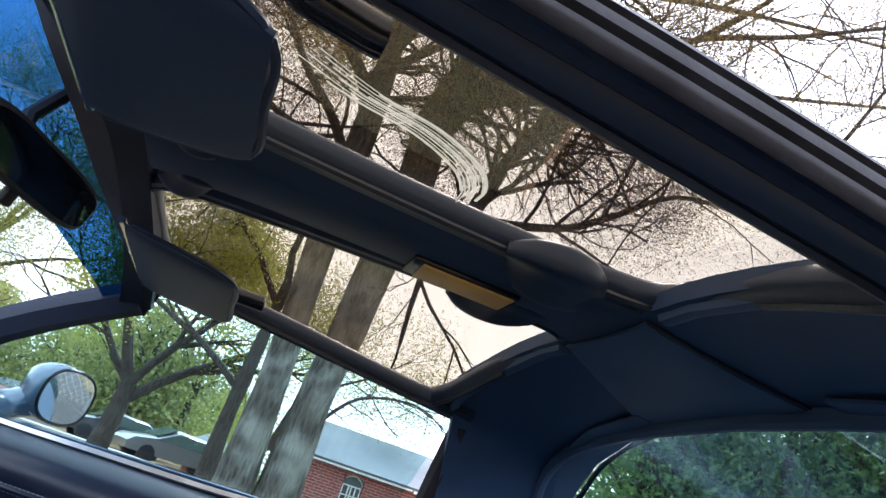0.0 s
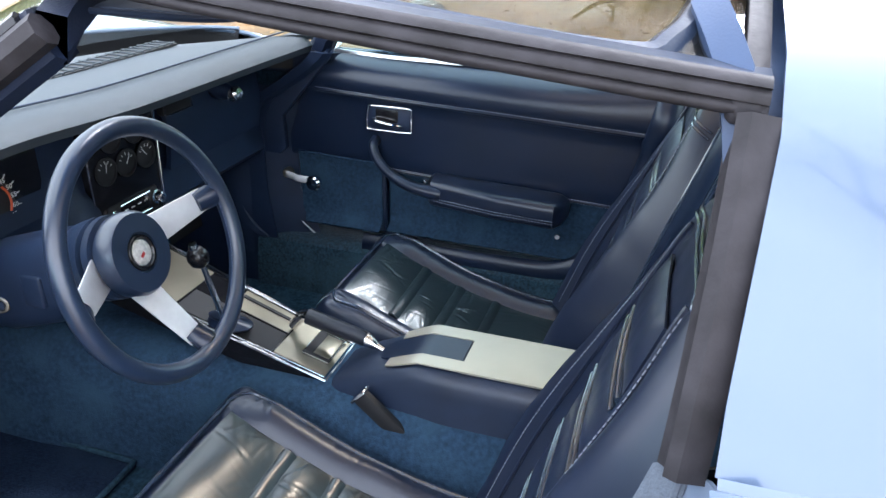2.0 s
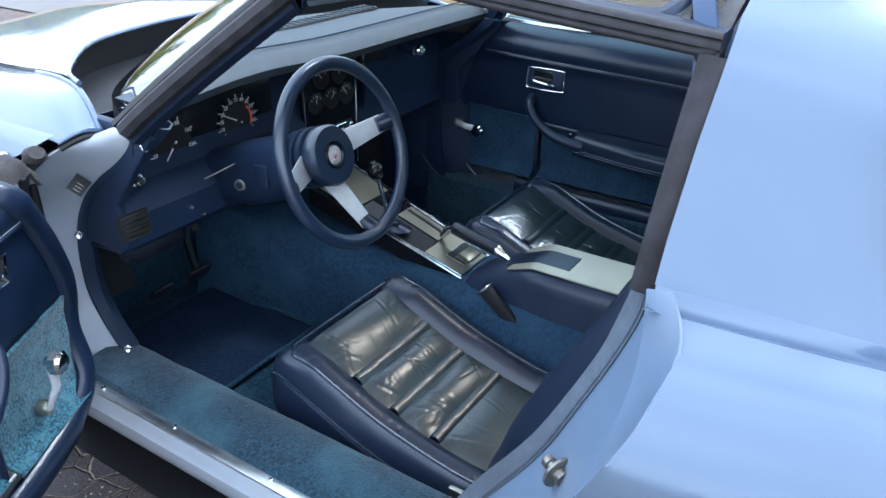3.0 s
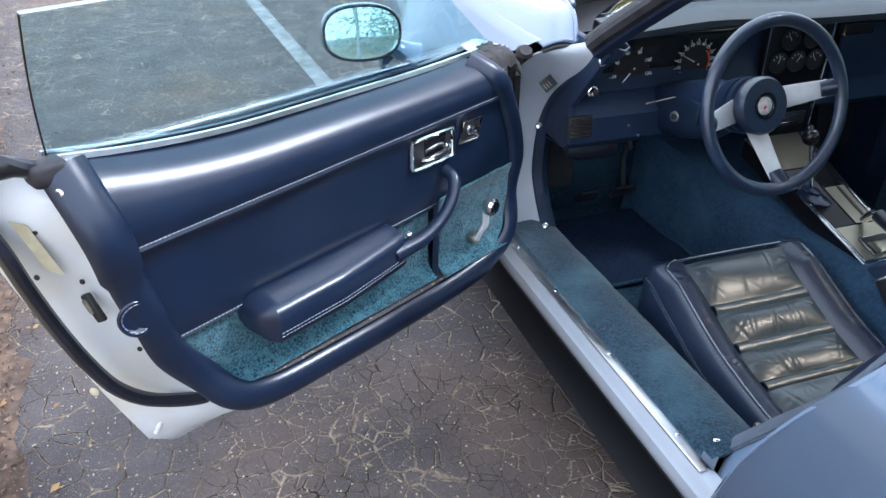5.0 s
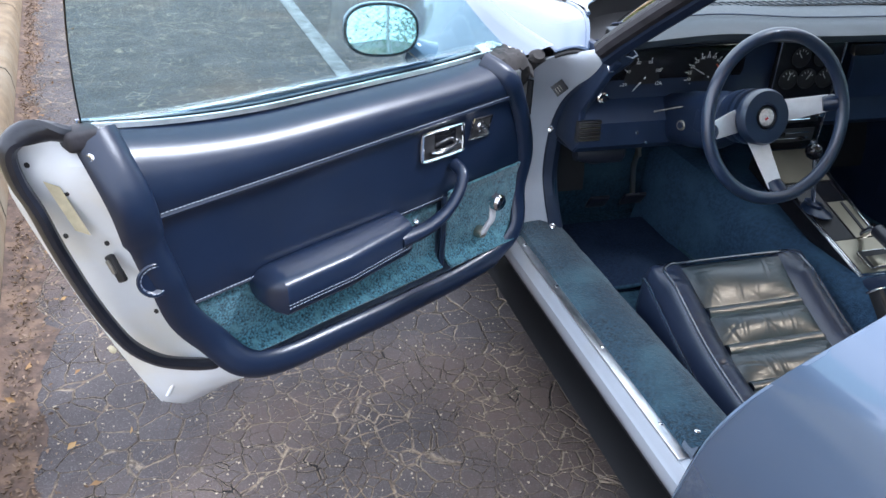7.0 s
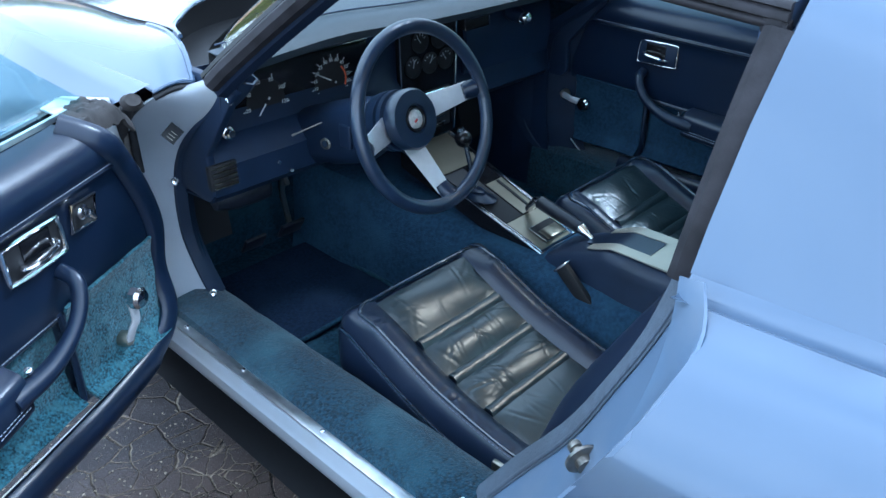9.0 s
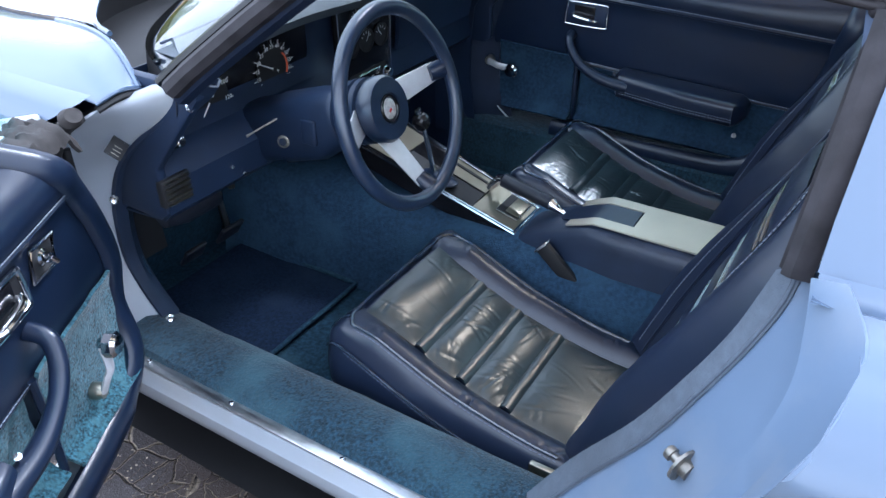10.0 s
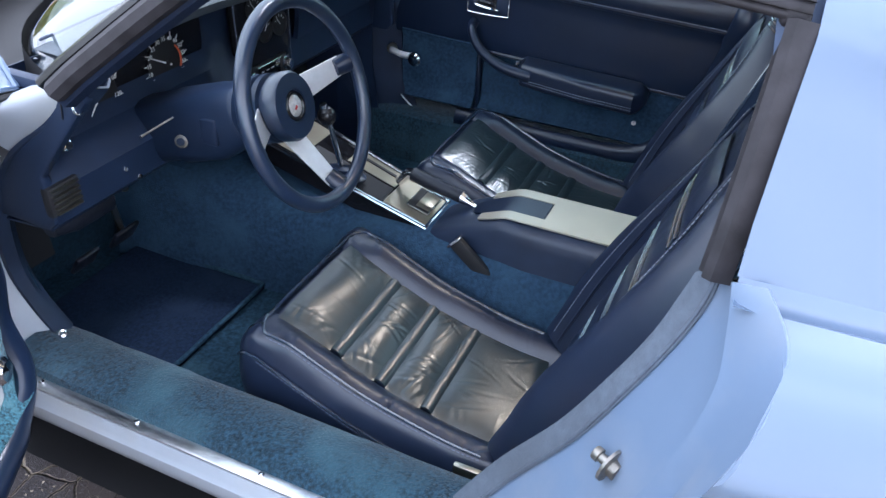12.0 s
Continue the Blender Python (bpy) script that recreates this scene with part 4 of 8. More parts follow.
    part("window_post_seal", flip(sweep(P, [(0.018, -0.012), (0.020, 0.006), (0.012, 0.016), (0.004, 0.012), (-0.004, 0.012), (-0.010, 0.018), (-0.018, 0.010), (-0.017, -0.012)], up=(0.3, 1, 0)), s), RUBBER_OLD, car, "weathered rubber window post seal")
    part("rear_inner_panel", flip(thick([[(0.62, y, z) for y in ys(-0.34, -1.3, 6)] for z in (0.2, 0.45, 0.7, 0.86)], 0.008), s), CARPET_SHADED, car, "teal carpeted cargo side")


for s in (-1, 1):
    cabin_side(s)

part("cargo_floor", grid([[(-0.62, y, z), (0, y, z + 0.01), (0.62, y, z)] for y, z in ((-0.28, 0.22), (-0.36, 0.55), (-0.45, 0.60), (-1.0, 0.62), (-1.5, 0.66))]), CARPET_SHADED, car, "teal carpeted cargo floor")
part("cargo_rear_panel", thick([[(x, -1.45 - 0.02 * (z - 0.6), z) for x in (-0.66, 0, 0.66)] for z in (0.6, 0.75, 0.9)], 0.01), VINYL, car)

# ---- doors ----
PANEL_REAR = [(0.34, 0.03), (0.375, 0.0), (0.45, -0.055), (0.573, -0.12), (0.68, -0.150), (0.76, -0.170), (0.83, -0.188), (0.905, -0.205)]
PANEL_FRONT = [(0.34, 0.68), (0.39, 0.755), (0.45, 0.80), (0.65, 0.80), (0.75, 0.765), (0.83, 0.715), (0.905, 0.655)]
PANEL_X = [(0.355, 0.690), (0.375, 0.642), (0.40, 0.628), (0.425, 0.640), (0.44, 0.664), (0.59, 0.664), (0.605, 0.655), (0.765, 0.652), (0.785, 0.648), (0.80, 0.638), (0.83, 0.634), (0.862, 0.644), (0.888, 0.668), (0.905, 0.700)]


def panel_x(z):
    return spline_table(z, PANEL_X)


def belt_z(y):
    """How far the belt line lies over its low middle."""
    u = min(1, max(0, (0.16 - y) / 0.36))
    return -0.026 + 0.034 * u * u + 0.012 * min(1, max(0, (y - 0.45) / 0.3)) ** 2


def warp(g):
    """Bends flat-laid trim to the door's falling seams and dipped belt line."""
    out = []
    for x, y, z in g[0]:
        if z > 0.80:
            z = 0.80 + (z - 0.80) * (0.105 + belt_z(y)) / 0.105
        k = min(1, max(0, (z - 0.40) / 0.20)) * min(1, max(0, (0.905 - z) / 0.11))
        out.append((x, y, z - 0.040 * (0.62 - y) * k))
    return out, g[1]


def panel_patch(z0, z1, nz, margin_r=0.0, margin_f=0.0, lift=0.0, rough=0.0, y0=None, y1=None, ny=30):
    rows = []
    for z in np.linspace(z0, z1, nz):
        a, b = lerp_table(z, PANEL_REAR) + margin_r, lerp_table(z, PANEL_FRONT) - margin_f
        if y0 is not None:
            a = max(a, y0)
        if y1 is not None:
            b = min(b, y1)
        rows.append([(panel_x(z) - lift + rough * wave(0, y, z, 30), y, z) for y in np.linspace(a, b, ny)])
    return rows


def stitch(P, gap=0.0, size=0.0011, seg=0.006, space=0.003):
    """A row of thread stitches along a path."""
    P = [V3(p) for p in P]
    D = np.r_[0, np.cumsum([np.linalg.norm(b - a) for a, b in zip(P, P[1:])])]
    A = np.array(P)

    def at(d):
        return V3([np.interp(d, D, A[:, i]) for i in range(3)])
    geoms = []
    d = 0.0
    while d + seg < D[-1]:
        geoms.append(tube([at(d), at(d + seg)], size, 4))
        d += seg + space
    return join(*geoms)


def make_door(s, label):
    outer = []
    for j in range(10):
        row = []
        for t in np.linspace(0, 1, 14):
            z = side_section(0.3)[j + 1][1]
            a, b = lerp_table(z, DOOR_EDGE_REAR) + 0.006, lerp_table(z, DOOR_EDGE_FRONT) - 0.006
            y = a + (b - a) * t
            row.append((side_section(y)[j + 1][0], y, side_section(y)[j + 1][1]))
        outer.append(row)
    door = part("door", flip(thick(outer, 0.004), s), PAINT, car, label)
    # inner steel shell: rear, bottom and front returns between skin and trim
    loop_o, loop_i = [], []
    for z in np.linspace(0.905, 0.27, 14):
        loop_o.append((lerp_table(z, [(0.26, 0.80), (0.45, 0.81), (0.64, 0.835), (0.78, 0.79), (0.90, 0.735)]), lerp_table(z, DOOR_EDGE_REAR) + 0.002, z))
        zi = 0.36 + (z - 0.27) * (0.905 - 0.36) / 0.635
        loop_i.append((panel_x(max(zi, 0.40)) + 0.022, lerp_table(zi, PANEL_REAR) - 0.012, zi))
    for t in np.linspace(0.04, 0.96, 12):
        loop_o.append((0.790, -0.135 + t * 1.08, 0.246))
        loop_i.append((0.672, 0.035 + t * 0.65, 0.345))
    for z in np.linspace(0.30, 0.905, 14):
        loop_o.append((lerp_table(z, [(0.26, 0.80), (0.45, 0.80), (0.64, 0.815), (0.78, 0.775), (0.90, 0.73)]), lerp_table(z, DOOR_EDGE_FRONT) - 0.012, z))
        zi = 0.36 + (z - 0.30) * (0.905 - 0.36) / 0.605
        loop_i.append((panel_x(max(zi, 0.40)) + 0.02, lerp_table(zi, PANEL_FRONT) + 0.012, zi))
    rows = []
    for a, b in zip(loop_o, loop_i):
        a, b = V3(a), V3(b)
        rows.append([a, a + (b - a) * 0.06 + V3((-0.004, 0, 0)), a + (b - a) * 0.24, a + (b - a) * 0.3, a + (b - a) * 0.62, b])
    shell = part("door_shell", flip(thick(rows, 0.003), s), SHELLWHITE, door, "white painted inner door shell with yellowed stains")
    W = [(0.690, -0.232, 0.912), (0.700, -0.262, 0.922), (0.714, -0.295, 0.918), (0.724, -0.312, 0.893), (0.728, -0.308, 0.845), (0.733, -0.291, 0.790), (0.735, -0.274, 0.716), (0.735, -0.249, 0.625), (0.733, -0.219, 0.538), (0.728, -0.189, 0.476), (0.718, -0.145, 0.430), (0.700, -0.085, 0.402), (0.688, -0.030, 0.388), (0.68, 0.03, 0.372)]
    part("door_weatherstrip", flip(tube(smooth_path(W, 4), 0.0185, 10, up=(0, 1, 0), flat=0.7), s), RUBBER, door, "dark rubber door weatherstrip")
    if s < 0:
        m_ = axis_pose((0.700, -0.197, 0.664), (-0.35, -0.90, 0.0))
        part("latch_slot", flip(box(0, 0, 0.004, 0.020, 0.052, 0.010, 0.004, m_ @ Matrix.Rotation(-0.5, 4, "Z")), s), BLACK, shell, "dark door latch slot")
        part("latch_claw", flip(box(0.002, 0.006, 0.010, 0.008, 0.026, 0.006, 0.002, m_ @ Matrix.Rotation(-0.5, 4, "Z")), s), WORNSTEEL, shell)
        cup = [(0.640 + 0.004 * math.cos(2 * a), -0.163 + 0.026 * math.cos(a), 0.655 + 0.030 * math.sin(a)) for a in np.linspace(0, 2 * math.pi, 24, endpoint=False)]
        part("cup_piping", flip(tube(cup, 0.0035, 6, True), s), LEATHER, shell)
        part("latch_cup", flip(grid([[(x + dx, -0.163 + (y + 0.163) * q, 0.655 + (z - 0.655) * q) for x, y, z in cup] for q, dx in ((1.0, 0.0), (0.85, -0.003), (0.5, 0.006), (0.05, 0.012))], True, True), s), LEATHER, shell, "dished leather latch cup")
        part("cup_stitching", flip(stitch([(x - 0.003, -0.163 + (y + 0.163) * 0.88, 0.655 + (z - 0.655) * 0.88) for x, y, z in cup + cup[:1]], size=0.0009), s), THREAD, shell)
        part("rubber_block", flip(box(0.688, -0.218, 0.905, 0.044, 0.052, 0.034, 0.009, seg=3), s), RUBBER_OLD, shell, "weathered rubber block")
        pad = [[(0.654 + 0.100 * a, 0.676 + 0.122 * b, 0.884 - 0.030 * (2 * a - 1) ** 6 - 0.030 * max(0, b - 0.75) / 0.25 + 0.007 * wave(a, b, 0, 7) + 0.004 * wave(a, b, 4, 17)) for a in np.linspace(0, 1, 22)] for b in np.linspace(0, 1, 26)]
        part("hinge_pad", flip(thick(pad, -0.006), s), HINGERUBBER, shell, "crumpled dark rubber pad at the hinge end")
        part("shell_screw", flip(lathe([(0.009, 0), (0.009, 0.002), (0.006, 0.004), (0.003, 0.003), (0, 0.003)], 12, axis_pose((0.660, -0.219, 0.880), (-0.6, -0.8, 0.2))), s), CHROME, shell)
        part("paper_label", flip(thick([[(0.722 - 0.012 * u, -0.274 + 0.018 * u + 0.030 * v, 0.836 - 0.01 * u - 0.095 * v) for u in (0, 0.5, 1)] for v in (0, 0.5, 1)], 0.001), s), YELLOWED, shell, "yellowed paper label")
        part("shell_rib", flip(tube(smooth_path([(0.772, -0.128, 0.300), (0.764, -0.105, 0.345), (0.752, -0.112, 0.392)], 4), 0.0045, 8), s), SHELLWHITE, shell)
        for q in ((0.722, -0.290, 0.868), (0.712, -0.247, 0.812), (0.704, -0.205, 0.712), (0.690, -0.150, 0.560), (0.712, -0.262, 0.742)):
            part("shell_hole", flip(lathe([(0.0045, 0), (0.0045, 0.002), (0.0, 0.0022)], 10, axis_pose(q, (-0.55, -0.83, 0.05))), s), BLACK, shell)
        for q, r_ in (((0.730, -0.302, 0.900), 0.012), ((0.742, -0.222, 0.480), 0.009), ((0.735, -0.085, 0.372), 0.008)):
            part("glue_stain", flip(lathe([(r_, 0), (r_ * 0.8, 0.0015), (0.0, 0.002)], 9, axis_pose(q, (-0.55, -0.83, 0.05))), s), YELLOWED, shell, "yellow glue stain")
        part("drain_plug", flip(tube([(0.760 + 0.0 * a, -0.088 + 0.022 * math.cos(a), 0.345 + 0.011 * math.sin(a) + 0.008 * math.cos(a)) for a in np.linspace(0, 2 * math.pi, 16, endpoint=False)], 0.0022, 5, True), s), SHELLWHITE, shell)

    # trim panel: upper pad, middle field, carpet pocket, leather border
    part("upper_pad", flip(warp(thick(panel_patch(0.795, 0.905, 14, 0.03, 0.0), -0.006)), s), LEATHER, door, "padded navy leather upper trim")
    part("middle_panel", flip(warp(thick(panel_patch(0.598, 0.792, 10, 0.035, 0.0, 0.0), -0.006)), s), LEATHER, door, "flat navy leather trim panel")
    # one carpet in two tones: daylit on the open door, shaded on the other
    part("carpet_rear", flip(warp(thick(panel_patch(0.42, 0.595, 14, 0.03, 0, -0.004, 0.003, None, 0.515, 44), -0.006)), s), PLUSH_DAYLIT if s < 0 else CARPET_SHADED, door, "teal carpet pocket panel")
    part("carpet_front", flip(warp(thick(panel_patch(0.42, 0.612, 14, 0, 0.025, 0.010, 0.003, 0.532, None, 24), -0.006)), s), PLUSH_DAYLIT if s < 0 else CARPET_SHADED, door, "teal carpet front panel")
    part("carpet_divider", flip(tube([(0.655, 0.525, 0.60), (0.652, 0.524, 0.50), (0.652, 0.520, 0.42)], 0.007, 8), s), LEATHER, door)
    # border roll round rear, bottom and front
    B = [(panel_x(z) - 0.002, lerp_table(z, PANEL_REAR) + 0.006, z) for z in (0.90, 0.83, 0.75, 0.66, 0.57, 0.48)]
    B += [(0.640, -0.018, 0.408), (0.636, 0.06, 0.378), (0.636, 0.20, 0.372), (0.636, 0.40, 0.370), (0.636, 0.58, 0.376), (0.638, 0.71, 0.396), (0.645, 0.780, 0.445)]
    if s > 0:
        B = B[:-2]
    B += [] if s > 0 else [(panel_x(z) - 0.002, lerp_table(z, PANEL_FRONT) - 0.004, z) for z in (0.53, 0.62, 0.70, 0.78, 0.85, 0.90)]
    P = smooth_path(warp((B, []))[0], 5)
    rad = [0.036 if k < 10 else 0.030 if k < 55 else 0.024 for k in range(len(P))]
    border = part("leather_border", flip(tube(P, rad, 12, up=(1, 0, 0), flat=0.62), s), LEATHER, door, "rolled navy leather border")
    # seams with pale double stitching
    for z0, zf, rr, nm in ((0.793, 0.006, 0.0055, "upper_seam"), (0.5965, 0.012, 0.0045, "lower_seam")):
        ends = (lerp_table(z0, PANEL_REAR) + 0.035, lerp_table(z0, PANEL_FRONT) - 0.025)
        Q = [(panel_x(z0) - 0.001, y, z0 + 0.0 * y) for y in np.linspace(*ends, 30)]
        seam = part(nm, flip(warp(tube(Q, rr, 6)), s), LEATHER, door)
        for dz in (0.0062, -0.0062):
            part("stitching", flip(warp(stitch([(panel_x(z0 + dz) - 0.0022, y, z + dz) for _, y, z in Q], size=0.0010, seg=0.0055, space=0.0022)), s), THREAD, seam, "pale double stitching")
    # armrest pad and pull strap
    rows = []
    hr_ = 0.039 if s < 0 else 0.034
    for y in np.linspace(0.022, 0.392, 26):
        e = min(1, (y - 0.018) / 0.028) ** 0.5 * min(1, (0.398 - y) / 0.022) ** 0.4
        zc = 0.556 + 0.012 * (y - 0.04) / 0.35
        deep = 0.088 - 0.022 * max(0, (y - 0.20) / 0.19)
        rows.append([(0.662 - deep * e * (0.5 - 0.5 * a), y, zc + hr_ * e * b + 0.006 * a) for a, b in ring(28, 1, 1, 4.2)])
    arm = part("armrest", flip(grid(rows, True, True), s), LEATHER, door, "padded navy leather armrest")
    for dz in (-0.012, -0.019):
        part("stitching", flip(stitch([(0.5715 + 0.022 * max(0, (y - 0.20) / 0.19), y, 0.556 + dz + 0.012 * (y - 0.04) / 0.35) for y in np.linspace(0.05, 0.37, 24)], size=0.0009, seg=0.005), s), THREAD, arm)
    P = smooth_path([(0.606, 0.35, 0.565), (0.594, 0.42, 0.577), (0.594, 0.48, 0.602), (0.602, 0.520, 0.635), (0.618, 0.540, 0.665), (0.648, 0.543, 0.676)], 5)
    pull = part("pull_strap", flip(tube(P, [0.022 - 0.008 * min(1, k / 10) for k in range(len(P))], 12, flat=0.85), s), LEATHER, door, "navy leather pull handle")
    part("stitching", flip(tube([V3(p) + V3((-0.0125, 0, 0)) for p in P[:22]], 0.0011, 4), s), THREAD_DK, pull)
    part("lock_pin", flip(lathe([(0.003, 0), (0.003, 0.012), (0.0055, 0.014), (0.0055, 0.02), (0, 0.021)], 10, axis_pose((0.606, 0.395, 0.582), (-0.3, -0.3, 0.9))), s), CHROME, door, "chrome pin")
    # release handle in a chrome bezel
    z0, z1, y0, y1 = 0.703, 0.766, 0.446, 0.568
    x0 = panel_x(0.735)
    loop = [(x0 - 0.006, y0 + 0.008, z0), (x0 - 0.006, y1 - 0.014, z0), (x0 - 0.006, y1, z0 + 0.008), (x0 - 0.006, y1 - 0.004, z1 - 0.006), (x0 - 0.006, y1 - 0.016, z1), (x0 - 0.006, y0 + 0.01, z1), (x0 - 0.006, y0, z1 - 0.01), (x0 - 0.006, y0, z0 + 0.01)]
    bz = part("handle_bezel", flip(tube(smooth_path(loop, 3, True), 0.0046 if s < 0 else 0.0020, 8, True), s), CHROME, door, "chrome release handle bezel")
    part("bezel_plate", flip(box(x0 - 0.002, (y0 + y1) / 2, (z0 + z1) / 2, 0.006, y1 - y0 - 0.004, z1 - z0 - 0.004, 0.002), s), BLACK if s < 0 else VINYL, bz)
    part("release_lever", flip(tube(smooth_path([(x0 - 0.008, y0 + 0.030, z0 + 0.018), (x0 - 0.020, y0 + 0.038, z0 + 0.020), (x0 - 0.020, y0 + 0.085, z0 + 0.026), (x0 - 0.010, y0 + 0.098, z0 + 0.030)], 4), 0.0085, 10, flat=0.6), s), CHROME, bz, "chrome release lever")
    part("bezel_cup", flip(box(x0 - 0.0055, (y0 + y1) / 2 + 0.006, (z0 + z1) / 2 + 0.008, 0.004, 0.062, 0.034, 0.002), s), GLOSSBLK, bz)
    # lock knob bezel
    if s < 0:
        loop = [(x0 - 0.006, 0.590, 0.722), (x0 - 0.006, 0.646, 0.720), (x0 - 0.006, 0.658, 0.765), (x0 - 0.006, 0.600, 0.767)]
        lb = part("lock_bezel", flip(tube(loop, 0.0035, 6, True), s), CHROME, door, "chrome lock knob bezel")
        part("lock_plate", flip(solid([(0.592, 0.724), (0.645, 0.722), (0.656, 0.763), (0.602, 0.765)], 0.004, 0.001, Matrix(((0, 0, -1, x0 - 0.001), (1, 0, 0, 0), (0, 1, 0, 0), (0, 0, 0, 1)))), s), BLACK, lb)
        part("lock_knob", flip(lathe([(0.013, 0), (0.013, 0.004), (0.009, 0.007), (0.008, 0.016), (0.0, 0.018)], 16, axis_pose((x0 - 0.004, 0.622, 0.746), (-1, 0, 0))), s), CHROME, lb)
        part("lock_tab", flip(tube([(x0 - 0.018, 0.622, 0.746), (x0 - 0.022, 0.630, 0.734)], 0.0045, 8), s), CHROME, lb)
    # window crank
    xc = 0.650
    if s < 0:
        hub, knob = (xc, 0.640, 0.472), (xc, 0.648, 0.566)
    else:
        hub, knob = (xc - 0.012, 0.800, 0.556), (xc + 0.006, 0.712, 0.545)
    crank = part("window_crank", flip(lathe([(0.015, 0), (0.015, 0.012), (0.012, 0.020), (0.0, 0.022)], 16, axis_pose(hub, (-1, 0, 0))), s), SATIN, door, "window crank with a chrome arm")
    hv, kv = V3(hub), V3(knob)
    mid = (hv + kv) / 2 + V3((-0.036, 0.004, 0))
    P = smooth_path([hv + V3((-0.018, 0, 0)), hv + (kv - hv) * 0.3 + V3((-0.030, 0, 0)), mid, kv + V3((-0.034, 0, 0))], 5)
    # pale half-metal in place of chrome: bright reflections put into the colour
    part("crank_arm", flip(tube(P, 0.0105, 10, up=(1, 0, 0), flat=0.55), s), BRUSHED, crank, "chrome crank arm")
    part("crank_knob", flip(lathe([(0.010, 0), (0.011, 0.006), (0.021, 0.012), (0.0215, 0.026), (0.016, 0.032), (0.0, 0.034)], 8 if s < 0 else 20, axis_pose(kv + V3((-0.030, 0, 0)), (-1, 0, 0))), s), CHROME, crank, "bright chrome knob")
    if s > 0:
        part("trim_screw", flip(lathe([(0.007, 0), (0.006, 0.003), (0, 0.004)], 12, axis_pose((0.648, 0.046, 0.473), (-1, 0, 0))), s), EMBLEM, door, "chrome trim screw")
    # glass and belt trim
    rows = []
    for v in np.linspace(-0.10, 1, 12):
        yr_, yf_ = -0.205 - 0.035 * v, 0.745 - 0.365 * v
        rows.append([(0.712 - 0.135 * v - 0.012 * v * v + 0.01 * math.sin(math.pi * v), y, 0.902 + (0.240 if s < 0 else 0.240 + 0.058 * max(0, v) * (y + 0.25) / 0.65) * v) for y in np.linspace(yr_, yf_, 14)])
    gl = part("door_window", flip(thick(rows, 0.004), s), SIDEGLASS, door, "raised clear door window")
    gl.visible_shadow = False
    if s < 0:
        part("glass_edge", flip(tube([r_[0] for r_ in rows], 0.0015, 6), s), GLOSSBLK, gl)
    if s < 0:
        part("glass_edge", flip(tube([V3(q) + V3((0, 0, 0.001)) for q in rows[-1]], 0.0022, 6), s), PALEFILM, gl)
    belt = [(0.0, y, 0.908 + belt_z(y)) for y in np.linspace(-0.205, 0.70, 24)]
    tr = part("belt_moulding", flip(sweep([(0.700, y, z) for _, y, z in belt], [(0.005, -0.004), (0.004, 0.004), (-0.003, 0.004), (-0.005, -0.004)], up=(0, 0, 1)), s), ALU, door, "bright belt moulding")
    part("belt_felt", flip(sweep([(0.722, y, z - 0.003) for _, y, z in belt], [(0.007, -0.004), (0.005, 0.006), (-0.004, 0.006), (-0.006, -0.004)], up=(0, 0, 1)), s), RUBBER, tr)
    part("belt_outer", flip(sweep([(0.737, y, z - 0.004) for _, y, z in belt], [(0.005, -0.006), (0.004, 0.004), (-0.003, 0.004), (-0.005, -0.004)], up=(0, 0, 1)), s), PAINT, tr)
    # mirror
    c = V3((0.790, 0.452, 0.955))
    nrm = Vector((-0.84, -0.52, 0.13)) if s < 0 else Vector((-0.60, -0.79, -0.09))
    m = Matrix.Translation(tuple(c)) @ nrm.to_track_quat("Z", "Y").to_matrix().to_4x4()
    hull = []
    wm = 0.079 if s < 0 else 0.066
    for sc, dz in ((0.96, 0.004), (1.0, 0.0), (1.04, -0.012), (1.02, -0.035), (0.86, -0.062), (0.5, -0.085), (0.12, -0.092)):
        hull.append([(sc * a, sc * b, dz) for a, b in ring(28, wm, 0.055, 2.5)])
    hg = grid(hull, True, True)
    mir = part("door_mirror", flip(moved(hg, m), s), PAINT, door, "light blue oval door mirror")
    part("mirror_foot", flip(sweep(smooth_path([(0.800, 0.50, 0.935), (0.785, 0.54, 0.91), (0.765, 0.57, 0.888)], 4), ring(12, 0.034 if s < 0 else 0.046, 0.022 if s < 0 else 0.034), up=(0, 0, 1), scale=[1.0, 0.95, 0.9, 0.85, 0.9, 1.0, 1.15, 1.35, 1.5]), s), PAINT, mir)
    part("mirror_rim", flip(moved(tube([(a, b, 0.003) for a, b in ring(36, wm - 0.003, 0.052, 2.5)], 0.0035, 6, True), m), s), GLOSSBLK, mir)
    part("mirror_glass", flip(moved(grid([[(a, b, 0.0045) for a, b in ring(36, wm - 0.004, 0.051, 2.5)], [(a, b, 0.0050) for a, b in ring(36, 0.03, 0.02, 2.4)], [(a, b, 0.0050) for a, b in ring(36, 0.001, 0.001, 2)]], True), m), s), MIRROR, mir, "mirror glass")
    return door, shell


HINGE, SWING = Vector((-0.74, 0.894, 0)), radians(-62.1)
door_l, shell_l = make_door(-1, "driver door, wide open, light blue outside with navy leather and teal carpet trim")
door_l.matrix_basis = Matrix.Translation(HINGE) @ Matrix.Rotation(SWING, 4, "Z") @ Matrix.Translation(-HINGE)
door_r, shell_r = make_door(1, "closed passenger door with navy leather and teal carpet trim")
